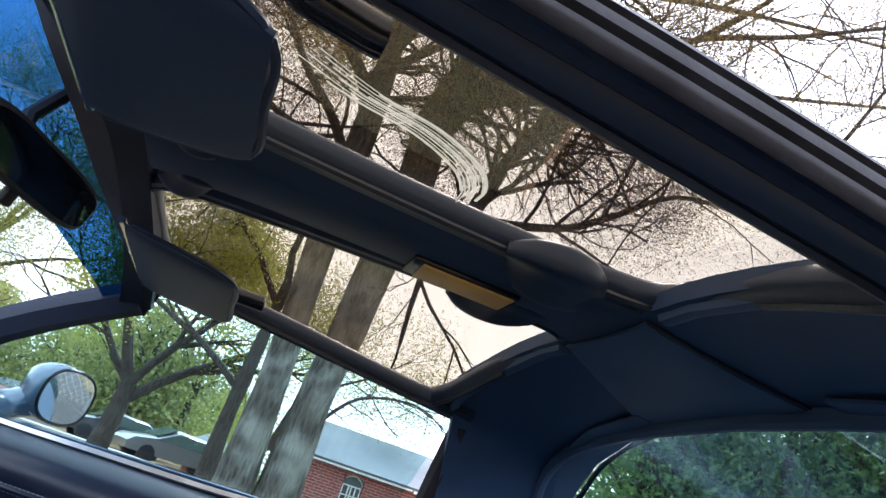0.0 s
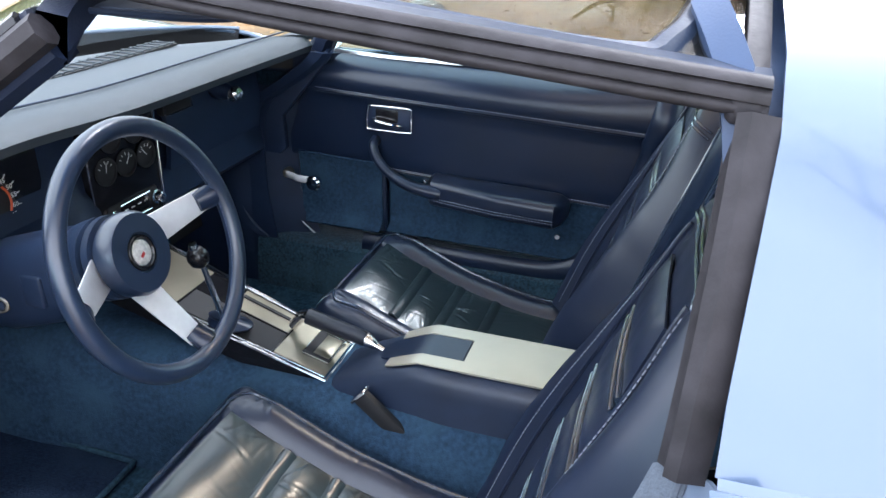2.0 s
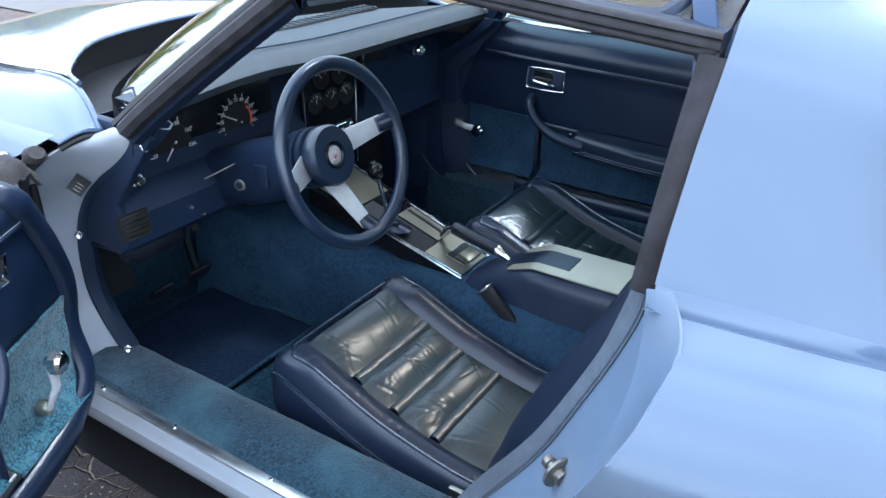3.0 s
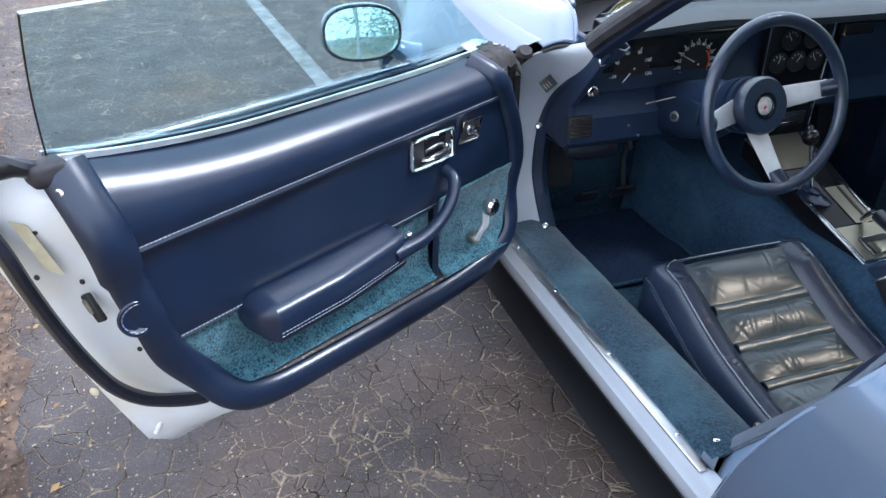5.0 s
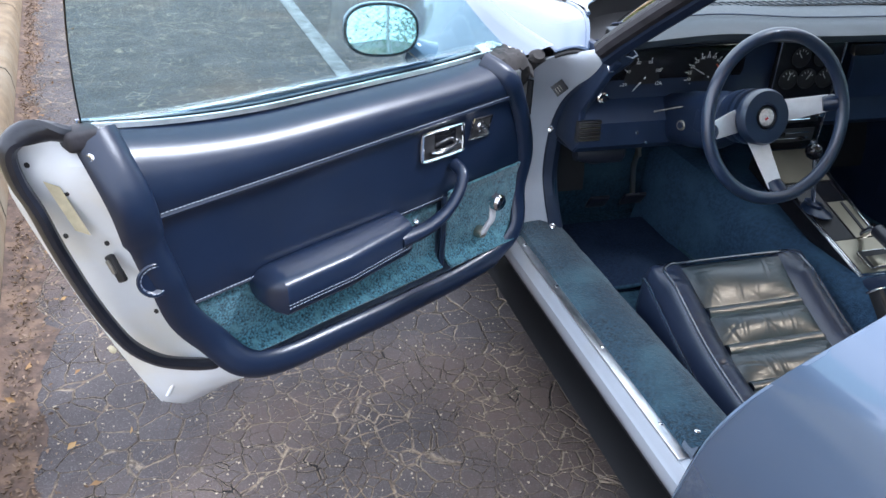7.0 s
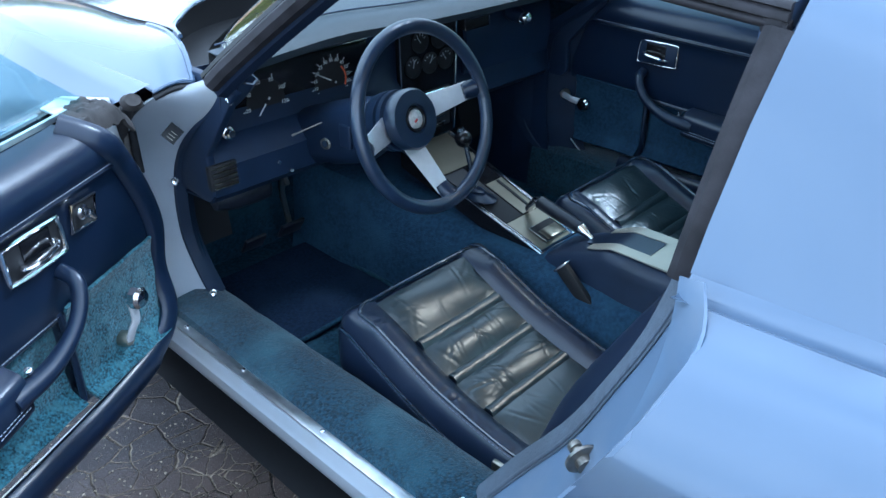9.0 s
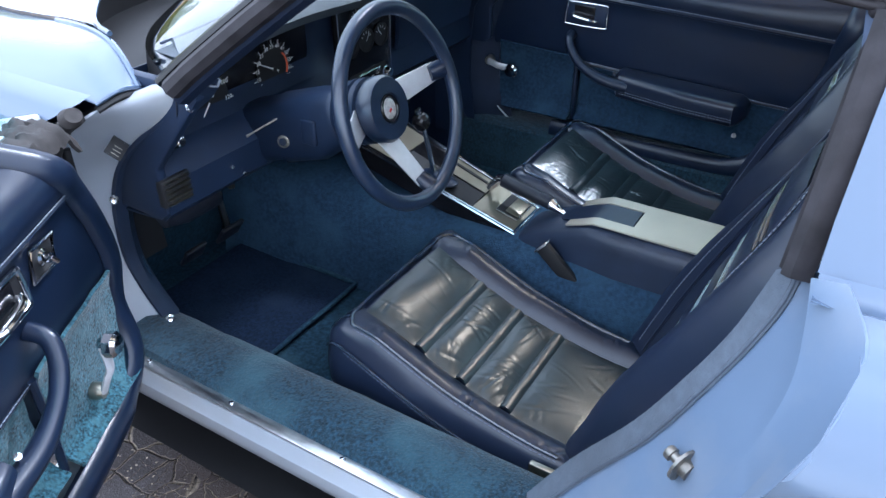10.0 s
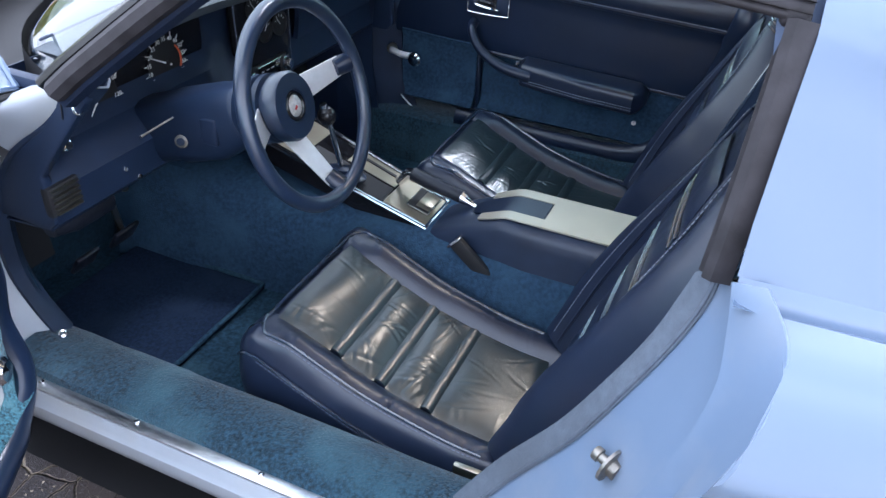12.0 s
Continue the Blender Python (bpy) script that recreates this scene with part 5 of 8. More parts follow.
# ---- seats ----
def creases(seed, n, x0, x1, y0, y1, reach=0.07):
    """Pulled folds that start square to the seams of a patch and fade inwards: a height for any x, y."""
    rnd = random.Random(seed)
    L = []
    for _ in range(n):
        side = rnd.random()
        if side < 0.62:
            left = rnd.random() < 0.55
            p, ang = (x0 if left else x1, rnd.uniform(y0, y1)), (0 if left else math.pi)
        else:
            low = rnd.random() < 0.5
            p, ang = (rnd.uniform(x0, x1), y0 if low else y1), (math.pi / 2 if low else -math.pi / 2)
        ang += rnd.gauss(0, 0.38)
        L.append((p, math.cos(ang), math.sin(ang), rnd.uniform(0.35, 1.0) * reach, rnd.uniform(0.0020, 0.0042), rnd.uniform(-0.0026, -0.0008), rnd.uniform(-4, 4)))

    def h(x, y):
        z = 0.0
        for p, c, s_, ln, w, amp, bend in L:
            u = (x - p[0]) * c + (y - p[1]) * s_
            if -0.005 < u < ln:
                v = -(x - p[0]) * s_ + (y - p[1]) * c - bend * u * u
                if abs(v) < 4 * w:
                    k = 1 - max(0, u) / ln
                    z += amp * k * (math.exp(-(v / w) ** 2) - 0.55 * math.exp(-((abs(v) - 2.0 * w) / w) ** 2))
        return z
    return h


def make_seat(cx, label, tall=1.0):
    def pl(v):
        """Cushion top at y: height."""
        return spline_table(v, [(0.0, 0.310), (0.08, 0.316), (0.165, 0.333), (0.253, 0.357), (0.35, 0.397), (0.465, 0.449), (0.52, 0.470)])

    def half(y):
        return 0.219 - 0.012 * (0.5 - y) - 0.030 * max(0, (y - 0.455) / 0.062) ** 3
    PANEL, WELT = 0.124, 0.186
    bc = math.copysign(0.352, cx)
    # cushion body with bolsters, rolled front and side bands
    fold = creases(11 + int(cx > 0), 80, cx - 0.188, cx + 0.188, 0.03, 0.47, 0.075)
    rows = []
    for y in list(np.linspace(-0.035, 0.44, 110)) + list(np.linspace(0.446, 0.517, 16)):
        hw = half(y)
        front = -0.075 * max(0, (y - 0.458) / 0.06) ** 2.2
        row = []
        for a in np.linspace(-1, 1, 121):
            x = cx + hw * a
            d = abs(hw * a) * 0.219 / hw
            if d < PANEL:
                z = -0.007
            else:
                t = min(1, (d - PANEL) / (WELT - PANEL))
                z = -0.007 + 0.028 * math.sin(min(1, t * 1.25) * math.pi / 2) ** 0.8 + 0.004 * math.sin(math.pi * t)
                z -= 0.060 * max(0, (d - WELT) / 0.033) ** 2.0
            k = 1 - min(1, max(0, (y - 0.40) / 0.06)) * 0.75
            z = z * k if z > 0 else z
            crease = 1.0 * fold(x, y) if PANEL < d < WELT else 0.0
            row.append((x, y, pl(y) + z + front + 0.0022 * wave(x * 1.3, y, 0, 13, cx) + crease))
        zt, zl = pl(y) + front, 0.225
        low = zl + 0.10 * max(0, (y - 0.47) / 0.047) ** 2
        row += [(cx + hw * 1.015, y, 0.45 * zt + 0.55 * low), (cx + hw * 0.97, y, low), (cx, y, low), (cx - hw * 0.97, y, low), (cx - hw * 1.015, y, 0.45 * zt + 0.55 * low)]
        rows.append(row)
    seat = part("seat", grid(rows, True, True), LEATHER_TONED, car, label)
    # worn panels let into the cushion, with stitched welts between them
    bands = ((0.3585, 0.462), (0.2675, 0.3345), (0.1725, 0.2445), (0.0, 0.1495))
    for k, (ya, yb) in enumerate(bands):
        prow = []
        fold = creases(40 + k + 7 * int(cx > 0), 34 if k == 0 else 20, cx - PANEL, cx + PANEL, ya, yb, 0.11)
        for i in range(31):
            v = i / 30
            y = ya + (yb - ya) * v
            ph = math.sin(math.pi * min(0.985, max(0.015, v))) ** 0.75
            r = []
            for a in np.linspace(-1, 1, 81):
                x = cx + (PANEL + 0.003 + (0.026 * max(0, v - 0.45) ** 1.5 if k == 0 else 0)) * a
                eh = 1 - abs(a) ** 5
                wr = 0.0034 * wave(x * 1.1, y * 0.8, k, 9, k + cx) + 0.8 * fold(x, y)
                r.append((x, y, pl(y) - 0.003 + (0.0110 * ph + wr * min(1, ph * 1.15)) * eh))
            prow.append(r)
        part("cushion_panel", thick(prow, -0.004), LEATHER_OLD, seat)
    for yc in (0.3465, 0.256, 0.161):
        prow = [[(cx + 0.123 * a, yc + 0.0105 * b, pl(yc + 0.0105 * b) + 0.0055 * (1 - b * b) - 0.002 + 0.0012 * wave(a, yc, b, 5)) for b in np.linspace(-1, 1, 9)] for a in np.linspace(-1, 1, 40)]
        part("welt", thick(prow, 0.004), LEATHER_OLD, seat)
        for dy in (-0.0095, 0.0095):
            part("stitching", stitch([(cx + 0.118 * a, yc + dy, pl(yc + dy) + 0.0010) for a in np.linspace(-1, 1, 12)], size=0.0008, seg=0.0045), THREAD_DK, seat)
    # piping along the bolsters and round the front
    for sx in (-1, 1):
        P = [(cx + sx * WELT * half(y) / 0.219, y, pl(y) + 0.0220 * (1 - min(1, max(0, (y - 0.40) / 0.06)) * 0.75)) for y in np.linspace(0.03, 0.455, 26)]
        P += [(cx + sx * 0.166, 0.470, pl(0.47) + 0.004), (cx + sx * 0.145, 0.4775, pl(0.4775) - 0.001)]
        part("piping", tube(smooth_path(P, 2), 0.0040, 8), LEATHER_SHINE, seat)
        part("stitching", stitch([V3(p) + V3((sx * 0.0075, 0, -0.002)) for p in P[:-2]], size=0.0008), THREAD_DK, seat)
        low = [(cx + sx * (half(y) + 0.0015), y, pl(y) - 0.026 - 0.075 * max(0, (y - 0.458) / 0.06) ** 2.2) for y in np.linspace(0.03, 0.505, 30)]
        part("piping", tube(low, 0.0032, 6), LEATHER_SHINE, seat)
        part("stitching", stitch([V3(p) + V3((sx * 0.001, 0, -0.008)) for p in low[:-3]], size=0.0008), THREAD_DK, seat)
        part("corner_seam", tube([(cx + sx * 0.166, 0.472, pl(0.472) + 0.002), (cx + sx * 0.178, 0.490, pl(0.49) - 0.014), (cx + sx * 0.187, 0.502, pl(0.502) - 0.036)], 0.003, 6), LEATHER_SHINE, seat)
    part("piping", tube([(cx + 0.150 * a, 0.4785 - 0.003 * a ** 4, pl(0.478) - 0.0035) for a in np.linspace(-1, 1, 21)], 0.0042, 8), LEATHER_SHINE, seat)
    # backrest
    A, B = V3((0, -0.030, 0.335)), V3((0, -0.030, 0.335)) + V3((0, -0.214, 0.612)) * tall
    d = B - A
    L = np.linalg.norm(d)
    d = d / L
    nrm = V3((0, d[2], -d[1]))
    TOPS = [(0.80, 0.206), (0.90, 0.190), (0.96, 0.178), (1.0, 0.166), (1.04, 0.148), (1.065, 0.126), (1.082, 0.098), (1.092, 0.062), (1.098, 0.02)]
    HW = [(0.0, 0.225), (0.12, 0.238), (0.45, 0.238), (0.62, 0.226)] + TOPS

    def back(a, v, lift=0.0):
        hw = spline_table(v, HW)
        wing = 0.010 + 0.055 * (0.5 + 0.5 * math.cos(math.pi * min(1, max(0, (v - 0.20) / 0.70))))
        bol = wing * math.sin(math.pi / 2 * min(1, max(0, (abs(a) - 0.52) / 0.30))) - ((0.040 if cx < 0 else 0.048 - 0.020 * min(1, v)) + wing) * max(0, (abs(a) - 0.70) / 0.30) ** 2
        curl = -0.020 * max(0, (v - 0.90) / 0.2) ** 2 if cx < 0 else -0.038 * max(0, (v - 1.0) / 0.098) ** 2
        bol -= (0.022 if cx < 0 else 0.008) * max(0, (v - 0.70) / 0.3) * abs(a) ** 2.5
        q = A + d * (L * v) + nrm * (bol + curl + lift)
        return V3((bc + hw * a, q[1], q[2]))
    rows = []
    for v in list(np.linspace(0, 1.0, 40)) + [1.02, 1.04, 1.058, 1.072, 1.084, 1.093, 1.098]:
        row = []
        for a in np.linspace(-1, 1, 41):
            p = back(a, v)
            row.append(p + nrm * (0.0022 * wave(p[0] * 1.2, p[1], p[2], 24, cx + 3)))
        bk = 0.088 - 0.010 * max(0, (v - 0.8) / 0.28) - 0.055 * max(0, (v - 1.0) / 0.098) ** 2 if cx < 0 else 0.092 - 0.048 * max(0, (v - 1.01) / 0.088) ** 2
        edge = [np.dot(row[0] - (A + d * (L * v)), nrm * V3((0, 1, 1))), np.dot(row[-1] - (A + d * (L * v)), nrm * V3((0, 1, 1)))]
        for a in np.linspace(0.985, -0.985, 13):
            e = edge[1] if a > 0 else edge[0]
            dep = e + (-bk - e) * (math.sqrt(max(0, 1 - abs(a) ** 3.5)) if cx > 0 else max(0, 1 - abs(a) ** 2) ** 0.7)
            q = A + d * (L * v) + nrm * dep
            row.append(V3((bc + spline_table(v, HW) * a, q[1], q[2])))
        rows.append(row)
    bk = part("backrest", grid(rows, True, True), LEATHER_TONED, seat, "high navy leather backrest with pleats")
    vb = (0.05, 0.225, 0.40, 0.57, 0.74, 0.92)
    for k, (va, vz) in enumerate(zip(vb, vb[1:])):
        prow = []
        for i in range(9):
            v = va + 0.022 + (vz - va - 0.044) * i / 8
            ph = math.sin(math.pi * i / 8) ** 0.5
            wd = 0.48
            prow.append([back(a * wd, v, 0.002 + 0.010 * ph * (1 - abs(a) ** 6) + 0.0014 * ph * wave(a * 3, v * 4, k, 2.0, cx)) for a in np.linspace(-1, 1, 25)])
        part("back_panel", thick(prow, 0.004), LEATHER_TONED, bk)
    for v0 in vb[1:-1]:
        for dv in (-0.0125, 0.0125):
            part("pleat", tube([back(a * 0.49, v0 + dv, 0.0095 - 0.003 * a * a) for a in np.linspace(-1, 1, 14)], 0.0044, 8, flat=0.8), LEATHER_SHINE, bk)
    for sx in (-1, 1):
        part("piping", tube([back(sx * 0.60, v, 0.002) for v in np.linspace(0.02, 0.96, 24)], 0.0032, 6), LEATHER_TONED, bk)
        part("stitching", stitch([back(sx * 0.66, v, 0.0018) for v in np.linspace(0.03, 0.96, 40)], size=0.0009), THREAD, bk)
    for dv in (-0.008, 0.008):
        part("piping", tube([back(a, 0.975 + dv + 0.012 * (1 - a * a), 0.0008) for a in np.linspace(-0.97, 0.97, 24)], 0.0028, 6), LEATHER_SHINE, bk)
    for sx in (-1, 1):
        part("piping", tube([back(sx, v, 0.001) for v in np.linspace(0.05, 1.06, 40)], 0.0032, 6), LEATHER_SHINE, bk)
    for sx in (-1, 1):
        P = [V3(back(sx, v)) + nrm * -0.034 + V3((-sx * 0.004, 0, 0)) for v in np.linspace(0.06, 0.92, 30)]
        part("side_seam", tube(P, 0.0030, 6), LEATHER_SHINE, bk)
        part("stitching", stitch([q + nrm * -0.006 + V3((sx * 0.001, 0, 0)) for q in P], size=0.0009), THREAD_DK, bk)
    part("seat_hinge", box(cx - 0.232, 0.035, 0.335, 0.012, 0.05, 0.05, 0.004), SATIN, seat, "metal backrest hinge")
    part("seat_base", box(cx, 0.22, 0.215, 0.38, 0.40, 0.04, 0.01), BLACK, seat)
    return seat


make_seat(-0.358, "navy leather bucket seat with creased pleated cushion, driver side")
make_seat(0.376, "navy leather bucket seat with creased pleated cushion, passenger side", 0.975)

# ---- steering wheel and column ----
WC = Vector((-0.323, 0.476, 0.803))
WN = Vector((0.03, -0.953, 0.30)).normalized()
WM = Matrix.Translation(WC) @ WN.to_track_quat("Z", "Y").to_matrix().to_4x4()
RIM = 0.178
rim = part("steering_wheel", moved(tube([(RIM * math.cos(a), RIM * math.sin(a), 0) for a in np.linspace(0, 2 * math.pi, 64, endpoint=False)], 0.0142, 12, True, flat=0.95), WM), RIMLEATHER, car, "navy leather three-spoke steering wheel")
part("rim_stitching", moved(stitch([((RIM - 0.0142) * math.cos(a), (RIM - 0.0142) * math.sin(a), 0.0) for a in np.linspace(0, 2 * math.pi, 90)], size=0.0008, seg=0.003), WM), THREAD_DK, rim)
for a in (radians(8), radians(188), radians(-82)):
    c, s_ = math.cos(a), math.sin(a)
    rot = Matrix.Rotation(a, 4, "Z")
    g = solid([(0.045, -0.027), (0.160, -0.019), (0.160, 0.019), (0.045, 0.027)], 0.003, 0.001, Matrix.Translation((0, 0, -0.012)))
    g = [(x, y, z - 0.064 + 0.46 * (x - 0.045)) for x, y, z in g[0]], g[1]
    part("spoke", moved(g, WM @ rot), BRUSHED, rim, "brushed metal spoke")
    part("spoke_boot", moved(tube(smooth_path([(0.146, 0, -0.026), (0.158, 0, -0.018), (0.172, 0, -0.004)], 3), [0.016, 0.017, 0.018, 0.019, 0.019, 0.019, 0.018], 10, flat=0.75), WM @ rot), LEATHER, rim)
hub = part("hub", lathe([(0.056, -0.135), (0.060, -0.125), (0.063, -0.100), (0.063, -0.094), (0.054, -0.093), (0.054, -0.086), (0.063, -0.084), (0.063, -0.072), (0.054, -0.071), (0.054, -0.064), (0.062, -0.060), (0.063, -0.040), (0.058, -0.032), (0.030, -0.031), (0.028, -0.037), (0.0, -0.037)], 40, WM), RIMLEATHER, rim, "round navy horn pad")
part("emblem_ring", moved(tube([(0.024 * math.cos(a), 0.024 * math.sin(a), -0.033) for a in np.linspace(0, 2 * math.pi, 32, endpoint=False)], 0.003, 6, True), WM), GLOSSBLK, rim)
part("emblem", lathe([(0.019, -0.037), (0.019, -0.033), (0.016, -0.0315), (0.0, -0.031)], 28, WM), EMBLEM, rim, "silver round emblem")
part("emblem_flag", moved(box(-0.003, -0.002, -0.031, 0.009, 0.005, 0.0012, 0.0004), WM @ Matrix.Rotation(0.5, 4, "Z")), RED, rim)
CM = WM @ Matrix.Rotation(math.pi, 4, "X")
rows = []
for dd, f in ((0.125, 0.80), (0.130, 0.90), (0.140, 0.94), (0.180, 0.97), (0.200, 1.0), (0.290, 1.0), (0.300, 0.93), (0.420, 0.95), (0.430, 0.88)):
    low = 0.055 + 0.027 * min(1, max(0, (dd - 0.14) / 0.05))
    q = WC - WN * dd
    rows.append([(q.x + f * 0.062 * math.copysign(abs(math.cos(b)) ** 0.75, math.cos(b)), q.y + f * (0.30 * 0.06) * math.sin(b), q.z + f * (0.055 if math.sin(b) > 0 else low) * math.copysign(abs(math.sin(b)) ** 0.75, math.sin(b))) for b in np.linspace(0, 2 * math.pi, 32, endpoint=False)])
col = part("steering_column", grid(rows, True, True), VINYL, car, "navy steering column shroud")
part("column_boss", box(-0.388, 0.655, 0.734, 0.010, 0.036, 0.052, 0.004, seg=3), VINYL, col)
part("lock_cap", lathe([(0.0075, 0), (0.0075, 0.005), (0.0, 0.006)], 20, axis_pose((-0.3935, 0.719, 0.702), (-0.93, -0.3, 0.1))), RIMLEATHER, col)
part("lock_ring", lathe([(0.013, -0.004), (0.013, 0.004), (0.011, 0.005), (0.009, 0.005), (0.0085, 0.003), (0.0, 0.003)], 24, axis_pose((-0.3925, 0.719, 0.702), (-0.93, -0.3, 0.1))), WORNSTEEL, col, "round chrome key switch")
part("signal_stalk", tube([(-0.375, 0.728, 0.750), (-0.448, 0.751, 0.731), (-0.456, 0.753, 0.729)], [0.0018, 0.0020, 0.0032], 8), WORNSTEEL, col, "thin metal stalk")

# ---- instrument panel ----
rows = []
for k in range(37):
    c = k / 18 - 1
    x = c * 0.622
    bow = 1 - c * c
    yb = 0.70 + 0.36 * bow ** 0.75
    yl = 0.702 + 0.012 * bow
    hood = 0.016 * math.exp(-((x + 0.33) / 0.20) ** 2)
    rows.append([(x, yb, 0.925 + 0.012 * bow), (x, 0.55 * yb + 0.45 * yl, 0.938 + 0.012 * bow + hood * 0.6), (x, yl + 0.055, 0.940 + hood), (x, yl + 0.018, 0.932 + hood), (x, yl, 0.912 + hood), (x, yl + 0.008, 0.895 + hood), (x, yl + 0.030, 0.888 + hood), (x, yl + 0.08, 0.880 + 0.4 * hood), (x, yl + 0.15, 0.866)])
pad = part("dash_pad", grid(rows), DASHPAD, car, "dark padded dashboard top with an overhanging lip")
part("dash_seam", tube([(x, 0.765 + 0.012 * (1 - (x / 0.62) ** 2), 0.9445 + 0.016 * math.exp(-((x + 0.33) / 0.20) ** 2)) for x in np.linspace(-0.6, 0.6, 40)], 0.0022, 6), VINYL, pad)
gr = part("defroster_grille", box(0.0, 0.915, 0.949, 0.66, 0.055, 0.006, 0.002), BLACK, pad, "black slotted defroster grille")
for i in range(26):
    part("grille_bar", box(-0.315 + 0.0252 * i, 0.915, 0.953, 0.004, 0.055, 0.004, 0.001), DASHPAD, gr)
for j in (0.895, 0.935):
    part("grille_rail", box(0, j, 0.9532, 0.66, 0.003, 0.003, 0.001), DASHPAD, gr)

# face below the pad
rows = []
for x in np.linspace(-0.632, 0.632, 21):
    f = 0.065 * min(1, max(0, (x + 0.10) / 0.10))
    rows.append([(x, 0.865, 0.885), (x, 0.862 + 0.3 * f, 0.80), (x, 0.845 + 0.5 * f, 0.735), (x, 0.815 + f, 0.715), (x, 0.795 + 1.2 * f, 0.69), (x, 0.798 + f, 0.628), (x, 0.815 + f, 0.612), (x, 0.92, 0.605), (x, 1.05, 0.62)])
face = part("dash_face", thick(rows, -0.004), VINYL, car, "navy vinyl dashboard face")
# gauge cluster
cl = part("instrument_panel", box(-0.345, 0.868, 0.782, 0.41, 0.03, 0.165, 0.012), GLOSSBLK, car, "black gauge cluster with two round dials")
part("cluster_trim", tube([(-0.53, 0.850, 0.862), (-0.145, 0.850, 0.866)], 0.002, 6), CHROME, cl)
part("cluster_trim", tube([(-0.545, 0.835, 0.705), (-0.38, 0.840, 0.708)], 0.002, 6), CHROME, cl)


def dial(name, cx, cz, r, marks, a0, a1, needle, unit, red=None, label=""):
    m = Matrix.Translation((cx, 0.851, cz)) @ Matrix.Rotation(math.pi / 2, 4, "X")
    d = part(name, lathe([(r, 0), (r, 0.001), (0, 0.001)], 40, m), BLACK, cl, label)
    n_ = len(marks)
    for i, t in enumerate(marks):
        a = radians(a0 + (a1 - a0) * i / (n_ - 1))
        p = Vector((r * 0.98 * math.cos(a), r * 0.98 * math.sin(a), 0.0022))
        words("numeral", t, 0.0125, m @ Matrix.Translation(p), WHITE, d)
        part("tick", moved(box(r * 1.17, 0, 0.002, 0.007, 0.0018, 0.0008, 0.0002), m @ Matrix.Rotation(a, 4, "Z")), WHITE, d)
    a = radians(needle)
    part("needle", moved(solid([(-0.012, -0.0022), (r * 0.9, -0.0008), (r * 0.9, 0.0008), (-0.012, 0.0022)], 0.0012, 0, Matrix.Translation((0, 0, 0.004))), m @ Matrix.Rotation(a, 4, "Z")), WHITE, d, "pale needle")
    part("needle_cap", lathe([(0.006, 0.003), (0.006, 0.006), (0, 0.007)], 14, m), BLACK, d)
    words("unit", unit, 0.008, m @ Matrix.Translation((0, -r * 0.72, 0.002)), WHITE, d)
    if red:
        P = [(r * 0.80 * math.cos(b), r * 0.80 * math.sin(b), 0.003) for b in np.radians(np.linspace(*red, 10))]
        part("red_band", moved(tube(P, 0.0022, 5), m), ORANGE_PT, d)


dial("tachometer", -0.262, 0.786, 0.050, ["0", "5", "10", "15", "20", "25", "30", "35", "40", "45", "50", "55", "60", "65", "70"], 232, -52, 152, "RPM X100", (45, -25), "black dial with white numerals")
dial("speedometer", -0.447, 0.780, 0.050, ["0", "20", "40", "60", "80", "100", "120", "140"], 232, -52, 228, "MPH", None, "black dial with white numerals")

# centre stack: small gauges, radio, heater
st = part("centre_dash", solid([(-0.10, 0.0), (0.095, 0.0), (0.105, 0.32), (-0.105, 0.32)], 0.02, 0.006, Matrix.Translation((0.055, 0.862, 0.555)) @ Matrix.Rotation(math.pi / 2, 4, "X")), GLOSSBLK, car, "black centre stack")
for side in (-1, 1):
    part("stack_trim", tube([(0.055 + side * 0.098, 0.842, 0.56), (0.055 + side * 0.105, 0.842, 0.868)], 0.002, 6), CHROME, st)
k = 0
for cz in (0.825, 0.765):
    for gx in (-0.005, 0.055, 0.115) if cz < 0.8 else (0.02, 0.09):
        m = Matrix.Translation((gx, 0.8415, cz)) @ Matrix.Rotation(math.pi / 2, 4, "X")
        gd = part("small_gauge", lathe([(0.027, -0.002), (0.029, 0.004), (0.026, 0.005), (0.025, 0.001), (0, 0.001)], 28, m), BLACK, st, "small round gauge")
        for b in np.linspace(150, 30, 5):
            part("tick", moved(box(0.019, 0, 0.0018, 0.006, 0.0016, 0.0008, 0.0002), m @ Matrix.Rotation(radians(b), 4, "Z")), WHITE, gd)
        part("needle", moved(box(0.008, 0, 0.003, 0.020, 0.0018, 0.001, 0.0003), m @ Matrix.Rotation(radians(130 - 25 * (k % 4)), 4, "Z")), WHITE, gd)
        k += 1
rd = part("radio", box(0.058, 0.845, 0.665, 0.150, 0.014, 0.055, 0.004), BLACK, st, "car radio with chrome trim")
part("radio_window", box(0.058, 0.8372, 0.668, 0.085, 0.003, 0.034, 0.001), GLOSSBLK, rd)
for z in (0.649, 0.687):
    part("radio_trim", tube([(0.012, 0.8355, z), (0.104, 0.8355, z)], 0.0016, 6), CHROME, rd)
for j in range(4):
    part("radio_mark", box(0.028 + 0.02 * j, 0.835, 0.673, 0.010, 0.001, 0.0025, 0.0003), WHITE, rd)
for gx in (-0.008, 0.124):
    part("radio_knob", lathe([(0.016, 0), (0.016, 0.004), (0.012, 0.006), (0.011, 0.018), (0.009, 0.020), (0, 0.02)], 20, Matrix.Translation((gx, 0.838, 0.668)) @ Matrix.Rotation(math.pi / 2, 4, "X")), CHROME, rd, "chrome radio knob")
ht = part("heater_panel", box(0.055, 0.845, 0.600, 0.155, 0.012, 0.040, 0.003), BLACK, st, "heater slider panel")
